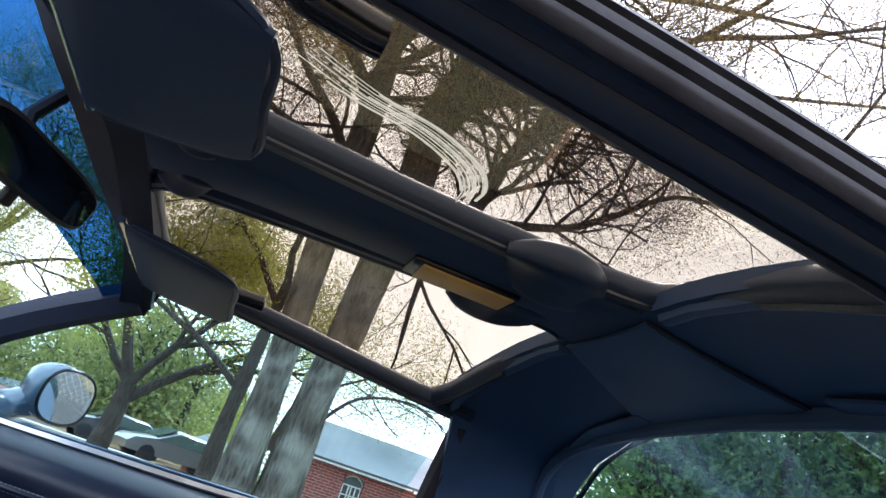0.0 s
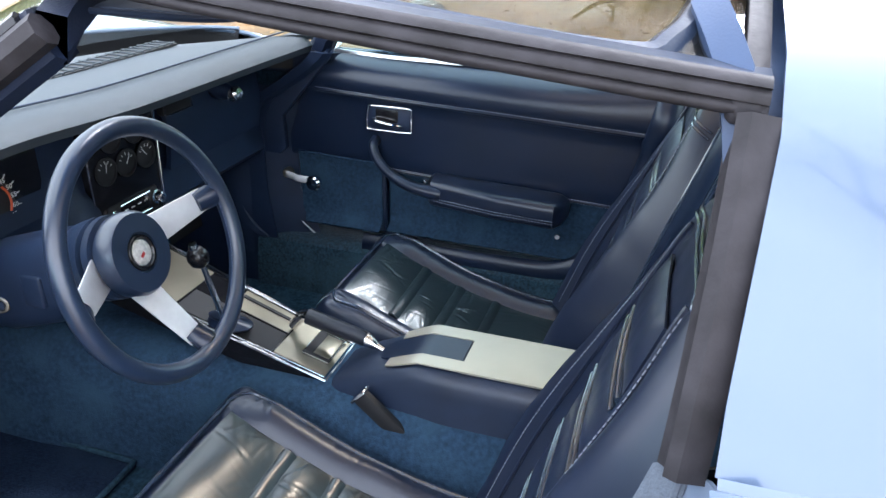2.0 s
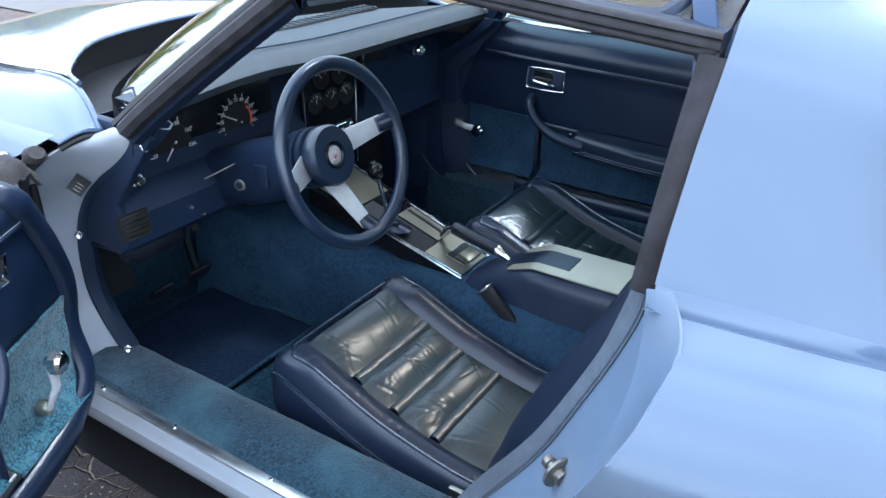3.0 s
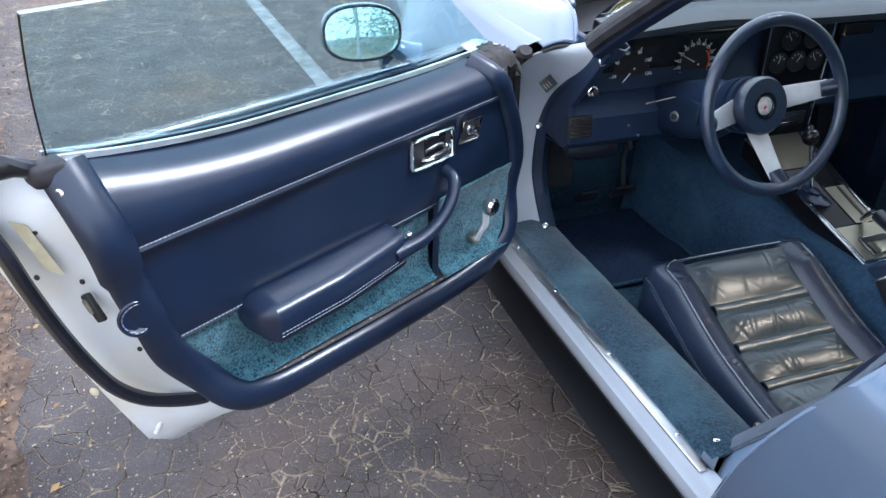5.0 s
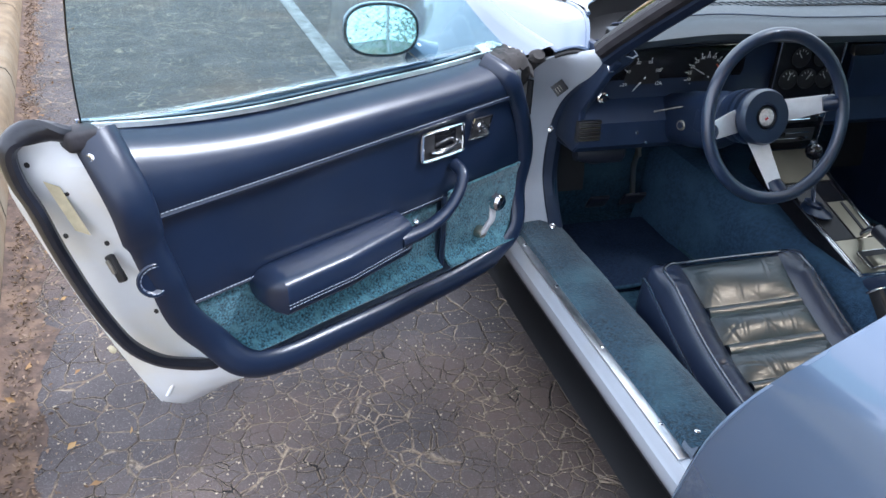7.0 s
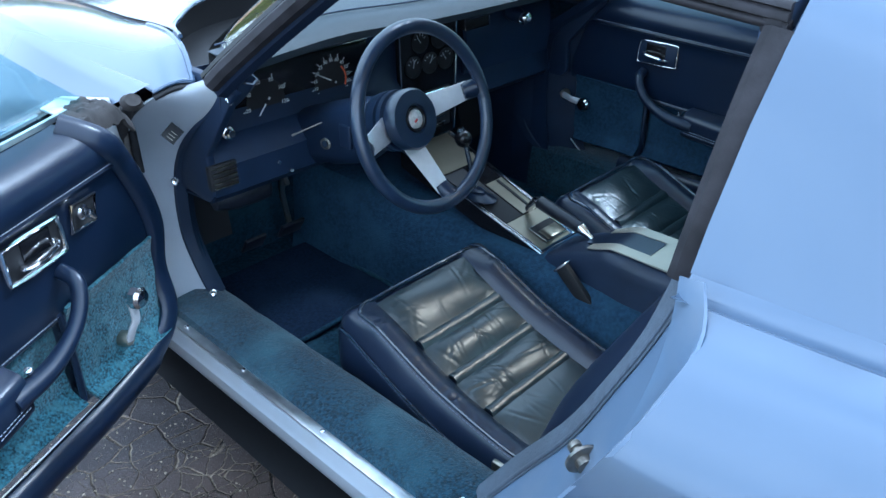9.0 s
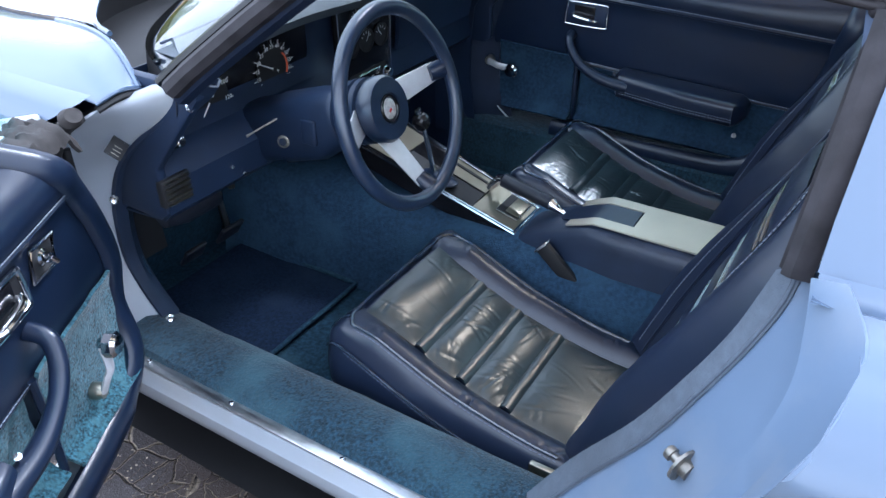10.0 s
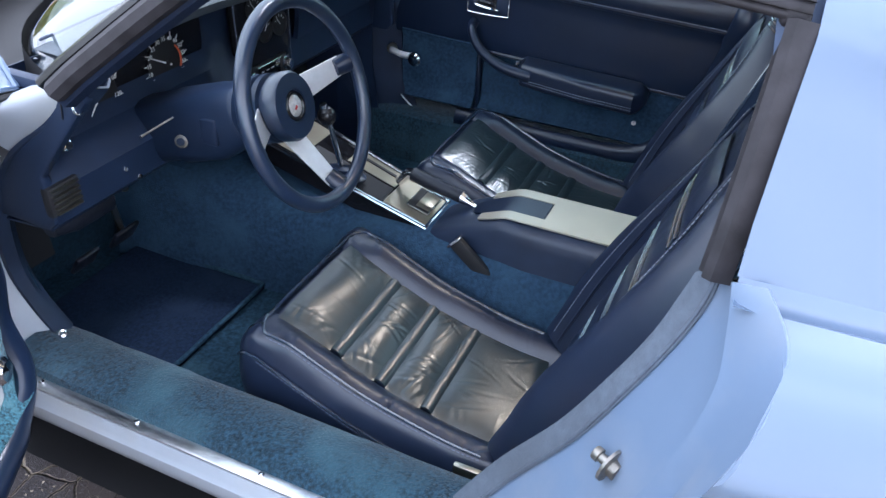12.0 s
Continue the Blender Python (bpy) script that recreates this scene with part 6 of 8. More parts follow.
for z in (0.592, 0.608):
    part("slider_slot", box(0.055, 0.838, z, 0.12, 0.002, 0.004, 0.0008), CHROME, ht)
for gx, z in ((0.02, 0.608), (0.09, 0.592)):
    part("slider_knob", box(gx, 0.833, z, 0.012, 0.012, 0.010, 0.002), GLOSSBLK, ht)

# left knob, lower vent, right air knob, small vent
part("headlamp_knob", lathe([(0.014, 0), (0.014, 0.004), (0.010, 0.006), (0.0095, 0.018), (0.007, 0.020), (0, 0.020)], 20, axis_pose((-0.573, 0.812, 0.752), (-0.1, -1, 0.1))), CHROME, face, "chrome pull knob")
vt = part("side_vent", box(-0.606, 0.801, 0.671, 0.068, 0.02, 0.058, 0.006), BLACK, face, "square louvred air vent")
for j in range(5):
    part("louvre", box(-0.606, 0.789, 0.650 + 0.0108 * j, 0.056, 0.010, 0.0022, 0.001), SATIN, vt)
part("air_knob", lathe([(0.016, 0), (0.018, 0.006), (0.016, 0.010), (0.014, 0.018), (0.016, 0.024), (0.010, 0.030), (0, 0.031)], 18, axis_pose((0.385, 0.800, 0.832), (-0.2, -0.95, 0.25))), CHROME, face, "chrome ball air knob")
part("air_knob_stem", lathe([(0.022, 0), (0.024, 0.02), (0.016, 0.05)], 18, axis_pose((0.385, 0.842, 0.845), (-0.1, -0.95, -0.2))), VINYL, face)
cv = part("centre_vent", box(0.235, 0.846, 0.840, 0.10, 0.02, 0.030, 0.005), BLACK, face, "small rectangular air vent")
part("vent_trim", tube([(0.187, 0.834, 0.826), (0.283, 0.834, 0.826), (0.283, 0.834, 0.854), (0.187, 0.834, 0.854)], 0.0015, 5, True), CHROME, cv)
for s in (-1, 1):
    part("dash_end", flip(solid([(0.66, 0.90), (0.66, 0.88), (0.80, 0.72), (0.795, 0.63), (0.815, 0.612), (1.05, 0.62), (1.05, 0.90)], 0.02, 0.004, Matrix(((0, 0, 1, 0.618), (1, 0, 0, 0), (0, 1, 0, 0), (0, 0, 0, 1)))), s), VINYL, face)
part("glove_box_lid", thick([[(x, 0.850 - 0.01 * math.sin(math.pi * u), 0.70 + 0.15 * u) for x in np.linspace(0.20, 0.58, 8)] for u in np.linspace(0, 1, 6)], 0.012), VINYL, face, "navy vinyl storage lid")
part("under_dash_duct", tube([(-0.600, 0.868, 0.582), (-0.55, 0.866, 0.580), (-0.47, 0.866, 0.580), (-0.462, 0.866, 0.580)], [0.020, 0.030, 0.030, 0.022], 16), RUBBER, face, "dark air duct under the dashboard")
for x, z in ((-0.47, 0.66), (-0.44, 0.632)):
    part("face_screw", lathe([(0.005, 0), (0.004, 0.003), (0, 0.003)], 8, axis_pose((x, 0.792, z), (0, -1, 0))), CHROME, face)

# pedals and lever under the dash
part("clutch_pedal", box(0, 0, 0, 0.065, 0.012, 0.055, 0.006, Matrix.Translation((-0.42, 1.03, 0.345)) @ Matrix.Rotation(0.6, 4, "X")), RUBBER, car, "black rubber clutch pedal")
pe = part("brake_pedal", box(0, 0, 0, 0.075, 0.012, 0.055, 0.006, Matrix.Translation((-0.30, 1.03, 0.345)) @ Matrix.Rotation(0.6, 4, "X")), RUBBER, car, "black rubber brake pedal")
part("pedal_arm", tube([(-0.30, 1.035, 0.355), (-0.31, 1.04, 0.45), (-0.33, 0.98, 0.60)], 0.008, 6), SATIN, pe)
part("release_handle", tube([(-0.395, 0.905, 0.60), (-0.39, 0.90, 0.565), (-0.385, 0.90, 0.545)], 0.008, 8), SATIN, car, "hood release handle")
mat_y = (0.728, 1.10)
mat_z = lambda x, y: 0.222 + 0.10 * max(0, y - 0.95) + 0.002 * wave(x, y, 0, 9)  # noqa: E731
fm = thing("floor_mat", "dark navy carpet floor mat with a bound edge in the footwell", "mat", (-0.36, 0.9, 0.215))
fo = V3((-0.36, 0.9, 0.215))
part("mat_body", thick([[V3((x, y, mat_z(x, y))) - fo for x in np.linspace(-0.535, -0.188, 14)] for y in np.linspace(*mat_y, 16)], 0.008), MATPILE, fm)
edge = smooth_path([(-0.535, 1.09, 0), (-0.535, 0.90, 0), (-0.532, 0.75, 0), (-0.515, 0.729, 0), (-0.36, 0.727, 0), (-0.21, 0.729, 0), (-0.189, 0.748, 0), (-0.187, 0.90, 0), (-0.187, 1.09, 0)], 5)
part("binding", tube([V3((x, y, mat_z(x, y) + 0.006)) - fo for x, y, _ in edge], 0.0055, 8), CARPET_DK, fm, "woven mat binding")

# ---- centre console ----
def con_h(y):
    return 0.434 + 0.27 * (y - 0.36)


def con_x(y):
    """Middle and half width of the console plate."""
    return -0.002 + 0.06 * (y - 0.36), 0.068 + 0.055 * (y - 0.36)


rows = []
for y in ys(0.356, 0.83, 12):
    h, (xo, w) = con_h(y), con_x(y)
    rows.append([(xo - w, y, h - 0.05), (xo - w, y, h - 0.003), (xo - w + 0.006, y, h), (xo, y, h), (xo + w - 0.006, y, h), (xo + w, y, h - 0.003), (xo + w, y, h - 0.05)])
con = part("centre_console", grid(rows, True, True), GLOSSBLK, car, "black centre console with satin metal plates")
for side in (-1, 1):
    part("console_edge", tube([(con_x(y)[0] + side * con_x(y)[1], y, con_h(y)) for y in ys(0.356, 0.83, 12)], 0.0032, 6), CHROME, con)
    part("console_edge", tube([(con_x(y)[0] + side * (con_x(y)[1] - 0.008), y, con_h(y) + 0.001) for y in ys(0.362, 0.83, 12)], 0.0014, 6), CHROME, con)
part("console_edge", tube([(-0.070, 0.356, con_h(0.356)), (0.066, 0.356, con_h(0.356))], 0.0032, 6), CHROME, con)


def plate(name, xa, xb, ya, yb, material, lift=0.003, label=""):
    """A plate on the console; xa and xb run from -1 to 1 across it."""
    rows = [[(con_x(y)[0] + con_x(y)[1] * t, y, con_h(y) + lift) for t in np.linspace(xa, xb, 5)] for y in np.linspace(ya, yb, 8)]
    return part(name, thick(rows, 0.002), material, con, label)


plate("rear_plate", -0.84, 0.84, 0.362, 0.470, BLACKCHROME, 0.003, "satin gold console plate")
plate("shift_plate", 0.05, 0.84, 0.475, 0.605, BLACKCHROME, 0.003, "satin shifter plate with a slit")
plate("front_plate", -0.84, 0.84, 0.690, 0.825, BLACKCHROME, 0.003)
plate("slot_liner", -0.84, 0.0, 0.475, 0.685, BLACK, 0.002, "dark shifter slot")
plate("shift_slit", 0.52, 0.62, 0.490, 0.600, BLACK, 0.0055)
for xa in (0.03, 0.85):
    part("plate_rim", tube([(con_x(y)[0] + con_x(y)[1] * xa, y, con_h(y) + 0.004) for y in (0.472, 0.54, 0.608)], 0.0012, 5), BLACK, con)
rows = []
for i in range(8):
    u = i / 7
    rr = 0.024 * (1 - u) ** 0.7 + 0.007 + 0.004 * math.sin(9 * u)
    rows.append([(-0.036 - 0.012 * u + rr * a, 0.580 + 0.006 * u + rr * 1.7 * b, con_h(0.580) + 0.030 * u) for a, b in ring(16, 1, 1)])
bt = part("shift_boot", grid(rows, True, True), LEATHER, con, "black leather shifter boot")
lev = part("shift_lever", tube([(-0.046, 0.580, 0.50), (-0.078, 0.592, 0.645)], [0.0068, 0.0056], 12), CHROME, con, "chrome shift lever")
part("shift_knob", lathe([(0.0, -0.022), (0.010, -0.020), (0.018, -0.012), (0.021, 0.0), (0.019, 0.010), (0.012, 0.018), (0.009, 0.020), (0.0, 0.020)], 24, axis_pose((-0.084, 0.594, 0.660), (-0.25, 0.10, 0.95))), GLOSSBLK, con, "black ball shift knob")
part("shift_button", lathe([(0.008, 0), (0.009, 0.006), (0.008, 0.012), (0.0, 0.013)], 14, axis_pose((-0.089, 0.596, 0.678), (-0.25, 0.10, 0.95))), CHROME, con)
tilt = Matrix.Translation((0.012, 0.398, con_h(0.398) + 0.004)) @ Matrix.Rotation(math.atan(0.27), 4, "X")
at = part("ashtray", box(0, 0, 0.001, 0.082, 0.056, 0.005, 0.002, tilt), BLACK, con, "console coin tray")
part("ashtray_lid", box(0.002, -0.008, 0.0045, 0.066, 0.034, 0.003, 0.0015, tilt), BLACKCHROME, at)
part("tray_rim", moved(tube([(-0.041, -0.028, 0.003), (0.041, -0.028, 0.003), (0.041, 0.028, 0.003), (-0.041, 0.028, 0.003)], 0.0014, 6, True), tilt), CHROME, at)

# arm rest hump with a pocket let into its lid
HX = -0.008


def hump_h(y):
    return 0.432 + 0.082 * min(1, max(0, (0.350 - y) / 0.175)) ** 0.85


rows = []
for y in ys(0.350, -0.12, 26):
    u = (0.350 - y) / 0.47
    h, w = hump_h(y), 0.074 + 0.016 * min(1, u / 0.5)
    rows.append([(HX - w - 0.010, y, 0.36), (HX - w - 0.002, y, h - 0.040), (HX - w, y, h - 0.020), (HX - w + 0.008, y, h - 0.006), (HX - w + 0.022, y, h), (HX, y, h + 0.001), (HX + w - 0.022, y, h), (HX + w - 0.008, y, h - 0.006), (HX + w, y, h - 0.020), (HX + w + 0.002, y, h - 0.040), (HX + w + 0.010, y, 0.36)])
hump = part("console_armrest", grid(rows, True, True), TRIMVINYL, car, "navy moulded console armrest")
part("armrest_top", thick([[(HX + a * 0.068, y, hump_h(y) + 0.0035 - 0.001 * a * a) for a in np.linspace(-1, 1, 8)] for y in ys(-0.115, 0.094, 6)], -0.004), LIDSATIN, hump, "pale satin armrest lid")
for side in (-1, 1):
    part("armrest_rail", thick([[(HX + side * (0.036 + (0.032 - 0.018 * max(0, (y - 0.20) / 0.09)) * t), y, hump_h(y) + 0.0035) for t in (0, 0.33, 0.66, 1)] for y in ys(0.093, 0.235, 10)], -0.003 * side), LIDSATIN, hump)
    part("armrest_seam", tube([(HX + side * (0.072 + 0.016 * min(1, (0.350 - y) / 0.235)), y, hump_h(y) - 0.022) for y in ys(0.32, -0.11, 14)], 0.0016, 6), BLACK, hump)
pocket = smooth_path([(-0.035, 0.098, 0), (-0.035, 0.16, 0), (-0.033, 0.235, 0), (-0.015, 0.262, 0), (0.015, 0.262, 0), (0.033, 0.235, 0), (0.035, 0.16, 0), (0.035, 0.098, 0)], 4)
half_n = len(pocket) // 2
part("armrest_cutout", thick([[(HX + a[0] * (1 - t) + b[0] * t, a[1], hump_h(a[1]) + 0.0022) for t in np.linspace(0, 1, 7)] for a, b in zip(pocket[:half_n], pocket[::-1][:half_n])], -0.003), LEATHER, hump, "dark recessed pocket")
# hand brake
br = part("hand_brake", tube([(0.010, 0.305, 0.489), (0.015, 0.37, 0.499), (0.020, 0.432, 0.510)], [0.0150, 0.0165, 0.0172], 16), RUBBER, car, "black grip hand brake lever")
part("brake_shaft", tube([(0.020, 0.431, 0.510), (0.021, 0.443, 0.511), (0.023, 0.470, 0.478)], [0.0135, 0.012, 0.010], 10), CHROME, br, "chrome hand brake shaft")
part("brake_button", lathe([(0.0145, 0), (0.014, 0.005), (0.0085, 0.022), (0.0062, 0.030), (0.0062, 0.042), (0, 0.043)], 16, axis_pose((0.010, 0.306, 0.489), (-0.12, -0.93, -0.34))), CHROME, br)
# belt buckle
bb = part("seat_belt_buckle", box(0, 0, 0, 0.016, 0.034, 0.110, 0.005, Matrix.Translation((-0.116, 0.225, 0.420)) @ Matrix.Rotation(-0.85, 4, "X")), BLACK, car, "black seat belt buckle")
part("buckle_tongue", box(0, 0, 0, 0.024, 0.038, 0.006, 0.002, Matrix.Translation((-0.116, 0.266, 0.456)) @ Matrix.Rotation(-0.85, 4, "X")), CHROME, bb)

# ---- visors and inner mirror ----
def visor(s):
    xa, xb = (0.205, 0.520) if s < 0 else (0.110, 0.490)
    ln = 0.138 if s < 0 else 0.150
    taper = 0.34 if s < 0 else 0.14
    cxx, hw = (xa + xb) / 2, (xb - xa) / 2
    rows = []
    for v in np.linspace(0, 1, 14):
        e = 0.25 + 0.75 * math.sin(math.pi * min(max(v, 0.01), 0.99)) ** 0.4
        w = hw * (1 - taper * v) * (1 - 0.06 * (abs(2 * v - 1)) ** 8)
        rows.append([(cxx + w * a, -ln * v, 0.011 * e * b) for a, b in ring(32, 1, 1, 3.5)])
    m = Matrix.Translation((0, 0.368, 1.166 if s < 0 else 1.160)) @ Matrix.Rotation(0.06 if s < 0 else 0.10, 4, "X")
    v_ = part("sun_visor", flip(moved(grid(rows, True, True), m), s), HEADLINER, car, "dark grey padded sun visor")
    part("visor_rod", flip(moved(tube([(cxx - hw, 0.004, 0.002), (cxx + hw, 0.004, 0.002)], 0.005, 8), m), s), CHROME, v_)
    wr = hw * (1 - taper)
    loop = smooth_path([(cxx - hw * 0.99, -0.01, 0), (cxx - wr * 1.0, -ln * 0.93, 0), (cxx, -ln - 0.002, 0), (cxx + wr * 1.0, -ln * 0.93, 0), (cxx + hw * 0.99, -0.01, 0)], 6)
    part("visor_piping", flip(moved(tube(loop, 0.0035, 6), m), s), VINYL, v_)


for s in (-1, 1):
    visor(s)
mm = Matrix.Translation((-0.072, 0.424, 1.134)) @ Vector((-0.28, -0.95, -0.22)).to_track_quat("Z", "Y").to_matrix().to_4x4()
rv = part("inner_mirror", moved(grid([[(sc * a, sc * b, dz) for a, b in ring(32, 0.118, 0.029, 4)] for sc, dz in ((0.95, 0.004), (1.0, 0.0), (1.0, -0.012), (0.85, -0.024), (0.3, -0.03))], True, True), mm), BLACK, car, "black framed inner mirror")
part("mirror_glass", moved(grid([[(a, b, 0.005) for a, b in ring(32, 0.110, 0.024, 4)], [(a, b, 0.0052) for a, b in ring(32, 0.04, 0.01, 2)], [(a, b, 0.0052) for a, b in ring(32, 0.001, 0.001, 2)]], True), mm), DARKMIRROR, rv, "mirror glass darkened for a dark reflection")
part("mirror_stem", tube([(-0.066, 0.448, 1.138), (-0.05, 0.464, 1.19), (-0.02, 0.455, 1.235)], 0.008, 8), BLACK, rv)
part("mirror_tab", moved(box(0.0, -0.034, -0.008, 0.018, 0.022, 0.008, 0.003), mm), BLACK, rv)
# ---- surroundings ----
rng = np.random.default_rng(7)


def node_mat(name):
    m = bpy.data.materials.new(name)
    m.use_nodes = True
    return m, m.node_tree, m.node_tree.nodes["Principled BSDF"]


def asphalt_mat():
    m, nt, b = node_mat("cracked_asphalt")
    N, Lk = nt.nodes.new, nt.links.new

    def nz(scale, detail=4.0, vec=None):
        n = N("ShaderNodeTexNoise")
        n.inputs["Scale"].default_value, n.inputs["Detail"].default_value = scale, detail
        Lk(vec or tc.outputs["Object"], n.inputs["Vector"])
        return n

    def rng_(src, a, b_, c, d):
        r = N("ShaderNodeMapRange")
        for i, v in zip((1, 2, 3, 4), (a, b_, c, d)):
            r.inputs[i].default_value = v
        Lk(src, r.inputs[0])
        return r.outputs[0]

    def mixc(f, a, b_):
        x = N("ShaderNodeMix")
        x.data_type = "RGBA"
        for v, k in ((a, 6), (b_, 7)):
            if isinstance(v, tuple):
                x.inputs[k].default_value = (*v, 1)
            else:
                Lk(v, x.inputs[k])
        Lk(f, x.inputs[0])
        return x.outputs[2]

    def math_(op, a, b_):
        x = N("ShaderNodeMath")
        x.operation = op
        for v, k in ((a, 0), (b_, 1)):
            if isinstance(v, (int, float)):
                x.inputs[k].default_value = v
            else:
                Lk(v, x.inputs[k])
        return x.outputs[0]
    tc = N("ShaderNodeTexCoord")
    # warped coordinates for uneven plates
    wob = nz(9.0, 6.0)
    sub = N("ShaderNodeVectorMath")
    sub.operation = "MULTIPLY_ADD"
    Lk(wob.outputs["Color"], sub.inputs[0])
    sub.inputs[1].default_value = (0.050, 0.050, 0.0)
    Lk(tc.outputs["Object"], sub.inputs[2])
    vo = N("ShaderNodeTexVoronoi")
    vo.feature = "DISTANCE_TO_EDGE"
    vo.inputs["Scale"].default_value = 12.5
    Lk(sub.outputs[0], vo.inputs["Vector"])
    vo2 = N("ShaderNodeTexVoronoi")
    vo2.feature = "DISTANCE_TO_EDGE"
    vo2.inputs["Scale"].default_value = 21.0
    Lk(sub.outputs[0], vo2.inputs["Vector"])
    patch = nz(1.3, 3.0)
    width = rng_(nz(7.0, 5.0).outputs["Fac"], 0.32, 0.7, 0.018, 0.052)
    c1 = math_("LESS_THAN", vo.outputs["Distance"], width)
    soft1 = math_("SUBTRACT", 1.0, math_("DIVIDE", vo.outputs["Distance"], width))
    soft1 = math_("MAXIMUM", soft1, 0.0)
    w2 = math_("MULTIPLY", width, rng_(patch.outputs["Fac"], 0.40, 0.56, 0.0, 1.1))
    soft2 = math_("MAXIMUM", math_("SUBTRACT", 1.0, math_("DIVIDE", vo2.outputs["Distance"], math_("MAXIMUM", w2, 0.0005))), 0.0)
    keep = rng_(nz(2.1, 3.0).outputs["Fac"], 0.26, 0.42, 0.45, 1.0)
    crack = math_("MINIMUM", math_("ADD", math_("MULTIPLY", soft1, keep), soft2), 1.0)
    # stone grain, worn patches, dust that fills cracks
    g1 = nz(380.0, 2.0)
    g2 = nz(4.5, 6.0)
    base = mixc(rng_(g2.outputs["Fac"], 0.3, 0.7, 0, 1), (0.054, 0.046, 0.047), (0.098, 0.085, 0.085))
    base = mixc(rng_(g1.outputs["Fac"], 0.58, 0.72, 0, 0.8), base, (0.26, 0.25, 0.25))
    rust = nz(1.1, 6.0)
    base = mixc(rng_(rust.outputs["Fac"], 0.52, 0.72, 0, 0.55), base, (0.16, 0.095, 0.06))
    # pale dust lies in and beside the cracks, their open cores stay dark
    speck = rng_(nz(150.0, 3.0).outputs["Fac"], 0.38, 0.55, 0.30, 1.0)
    dust = mixc(nz(11.0, 4.0).outputs["Fac"], (0.26, 0.175, 0.115), (0.56, 0.47, 0.35))
    col = mixc(math_("MULTIPLY", math_("POWER", crack, 0.55), speck), base, dust)
    core = math_("MULTIPLY", rng_(crack, 0.52, 0.72, 0, 1), rng_(nz(8.0, 4.0).outputs["Fac"], 0.40, 0.58, 0, 1))
    col = mixc(core, col, (0.010, 0.008, 0.008))
    Lk(col, b.inputs["Base Color"])
    b.inputs["Roughness"].default_value = 0.85
    b.inputs["Specular IOR Level"].default_value = 0.35
    bp = N("ShaderNodeBump")
    bp.inputs["Strength"].default_value, bp.inputs["Distance"].default_value = 0.9, 0.012
    h = math_("ADD", math_("MULTIPLY", crack, -0.7), math_("MULTIPLY", g1.outputs["Fac"], 0.35))
    h = math_("ADD", h, math_("MULTIPLY", g2.outputs["Fac"], 0.3))
    Lk(h, bp.inputs["Height"])
    Lk(bp.outputs[0], b.inputs["Normal"])
    return m


def leaf_mat(name, cols, rough=0.6, trans=0.35):
    """Leaves that vary piece by piece, lit through."""
    m, nt, b = node_mat(name)
    g = nt.nodes.new("ShaderNodeNewGeometry")
    rp = nt.nodes.new("ShaderNodeValToRGB")
    rp.color_ramp.elements[0].color = (*cols[0], 1)
    rp.color_ramp.elements[1].color = (*cols[-1], 1)
    for i, c in enumerate(cols[1:-1]):
        e = rp.color_ramp.elements.new((i + 1) / (len(cols) - 1))
        e.color = (*c, 1)
    nt.links.new(g.outputs["Random Per Island"], rp.inputs[0])
    nt.links.new(rp.outputs[0], b.inputs["Base Color"])
    b.inputs["Roughness"].default_value = rough
    tl = nt.nodes.new("ShaderNodeBsdfTranslucent")
    nt.links.new(rp.outputs[0], tl.inputs[0])
    mx = nt.nodes.new("ShaderNodeMixShader")
    mx.inputs[0].default_value = trans
    nt.links.new(b.outputs[0], mx.inputs[1])
    nt.links.new(tl.outputs[0], mx.inputs[2])
    nt.links.new(mx.outputs[0], nt.nodes["Material Output"].inputs[0])
    return m


def brick_mat():
    m, nt, b = node_mat("red_brick")
    tc = nt.nodes.new("ShaderNodeTexCoord")
    mp = nt.nodes.new("ShaderNodeMapping")
    mp.inputs["Rotation"].default_value = (0, radians(90), radians(90))
    br = nt.nodes.new("ShaderNodeTexBrick")
    br.inputs["Color1"].default_value, br.inputs["Color2"].default_value = (0.30, 0.065, 0.05, 1), (0.22, 0.05, 0.042, 1)
    br.inputs["Mortar"].default_value = (0.36, 0.28, 0.25, 1)
    br.inputs["Scale"].default_value, br.inputs["Mortar Size"].default_value = 1.0, 0.008
    br.inputs["Brick Width"].default_value, br.inputs["Row Height"].default_value = 0.215, 0.075
    sp = nt.nodes.new("ShaderNodeSeparateXYZ")
    cb = nt.nodes.new("ShaderNodeCombineXYZ")
    nt.links.new(tc.outputs["Object"], sp.inputs[0])
    nt.links.new(sp.outputs["Y"], cb.inputs[0])
    nt.links.new(sp.outputs["Z"], cb.inputs[1])
    nt.links.new(cb.outputs[0], br.inputs["Vector"])
    nt.links.new(br.outputs["Color"], b.inputs["Base Color"])
    b.inputs["Roughness"].default_value = 0.85
    return m


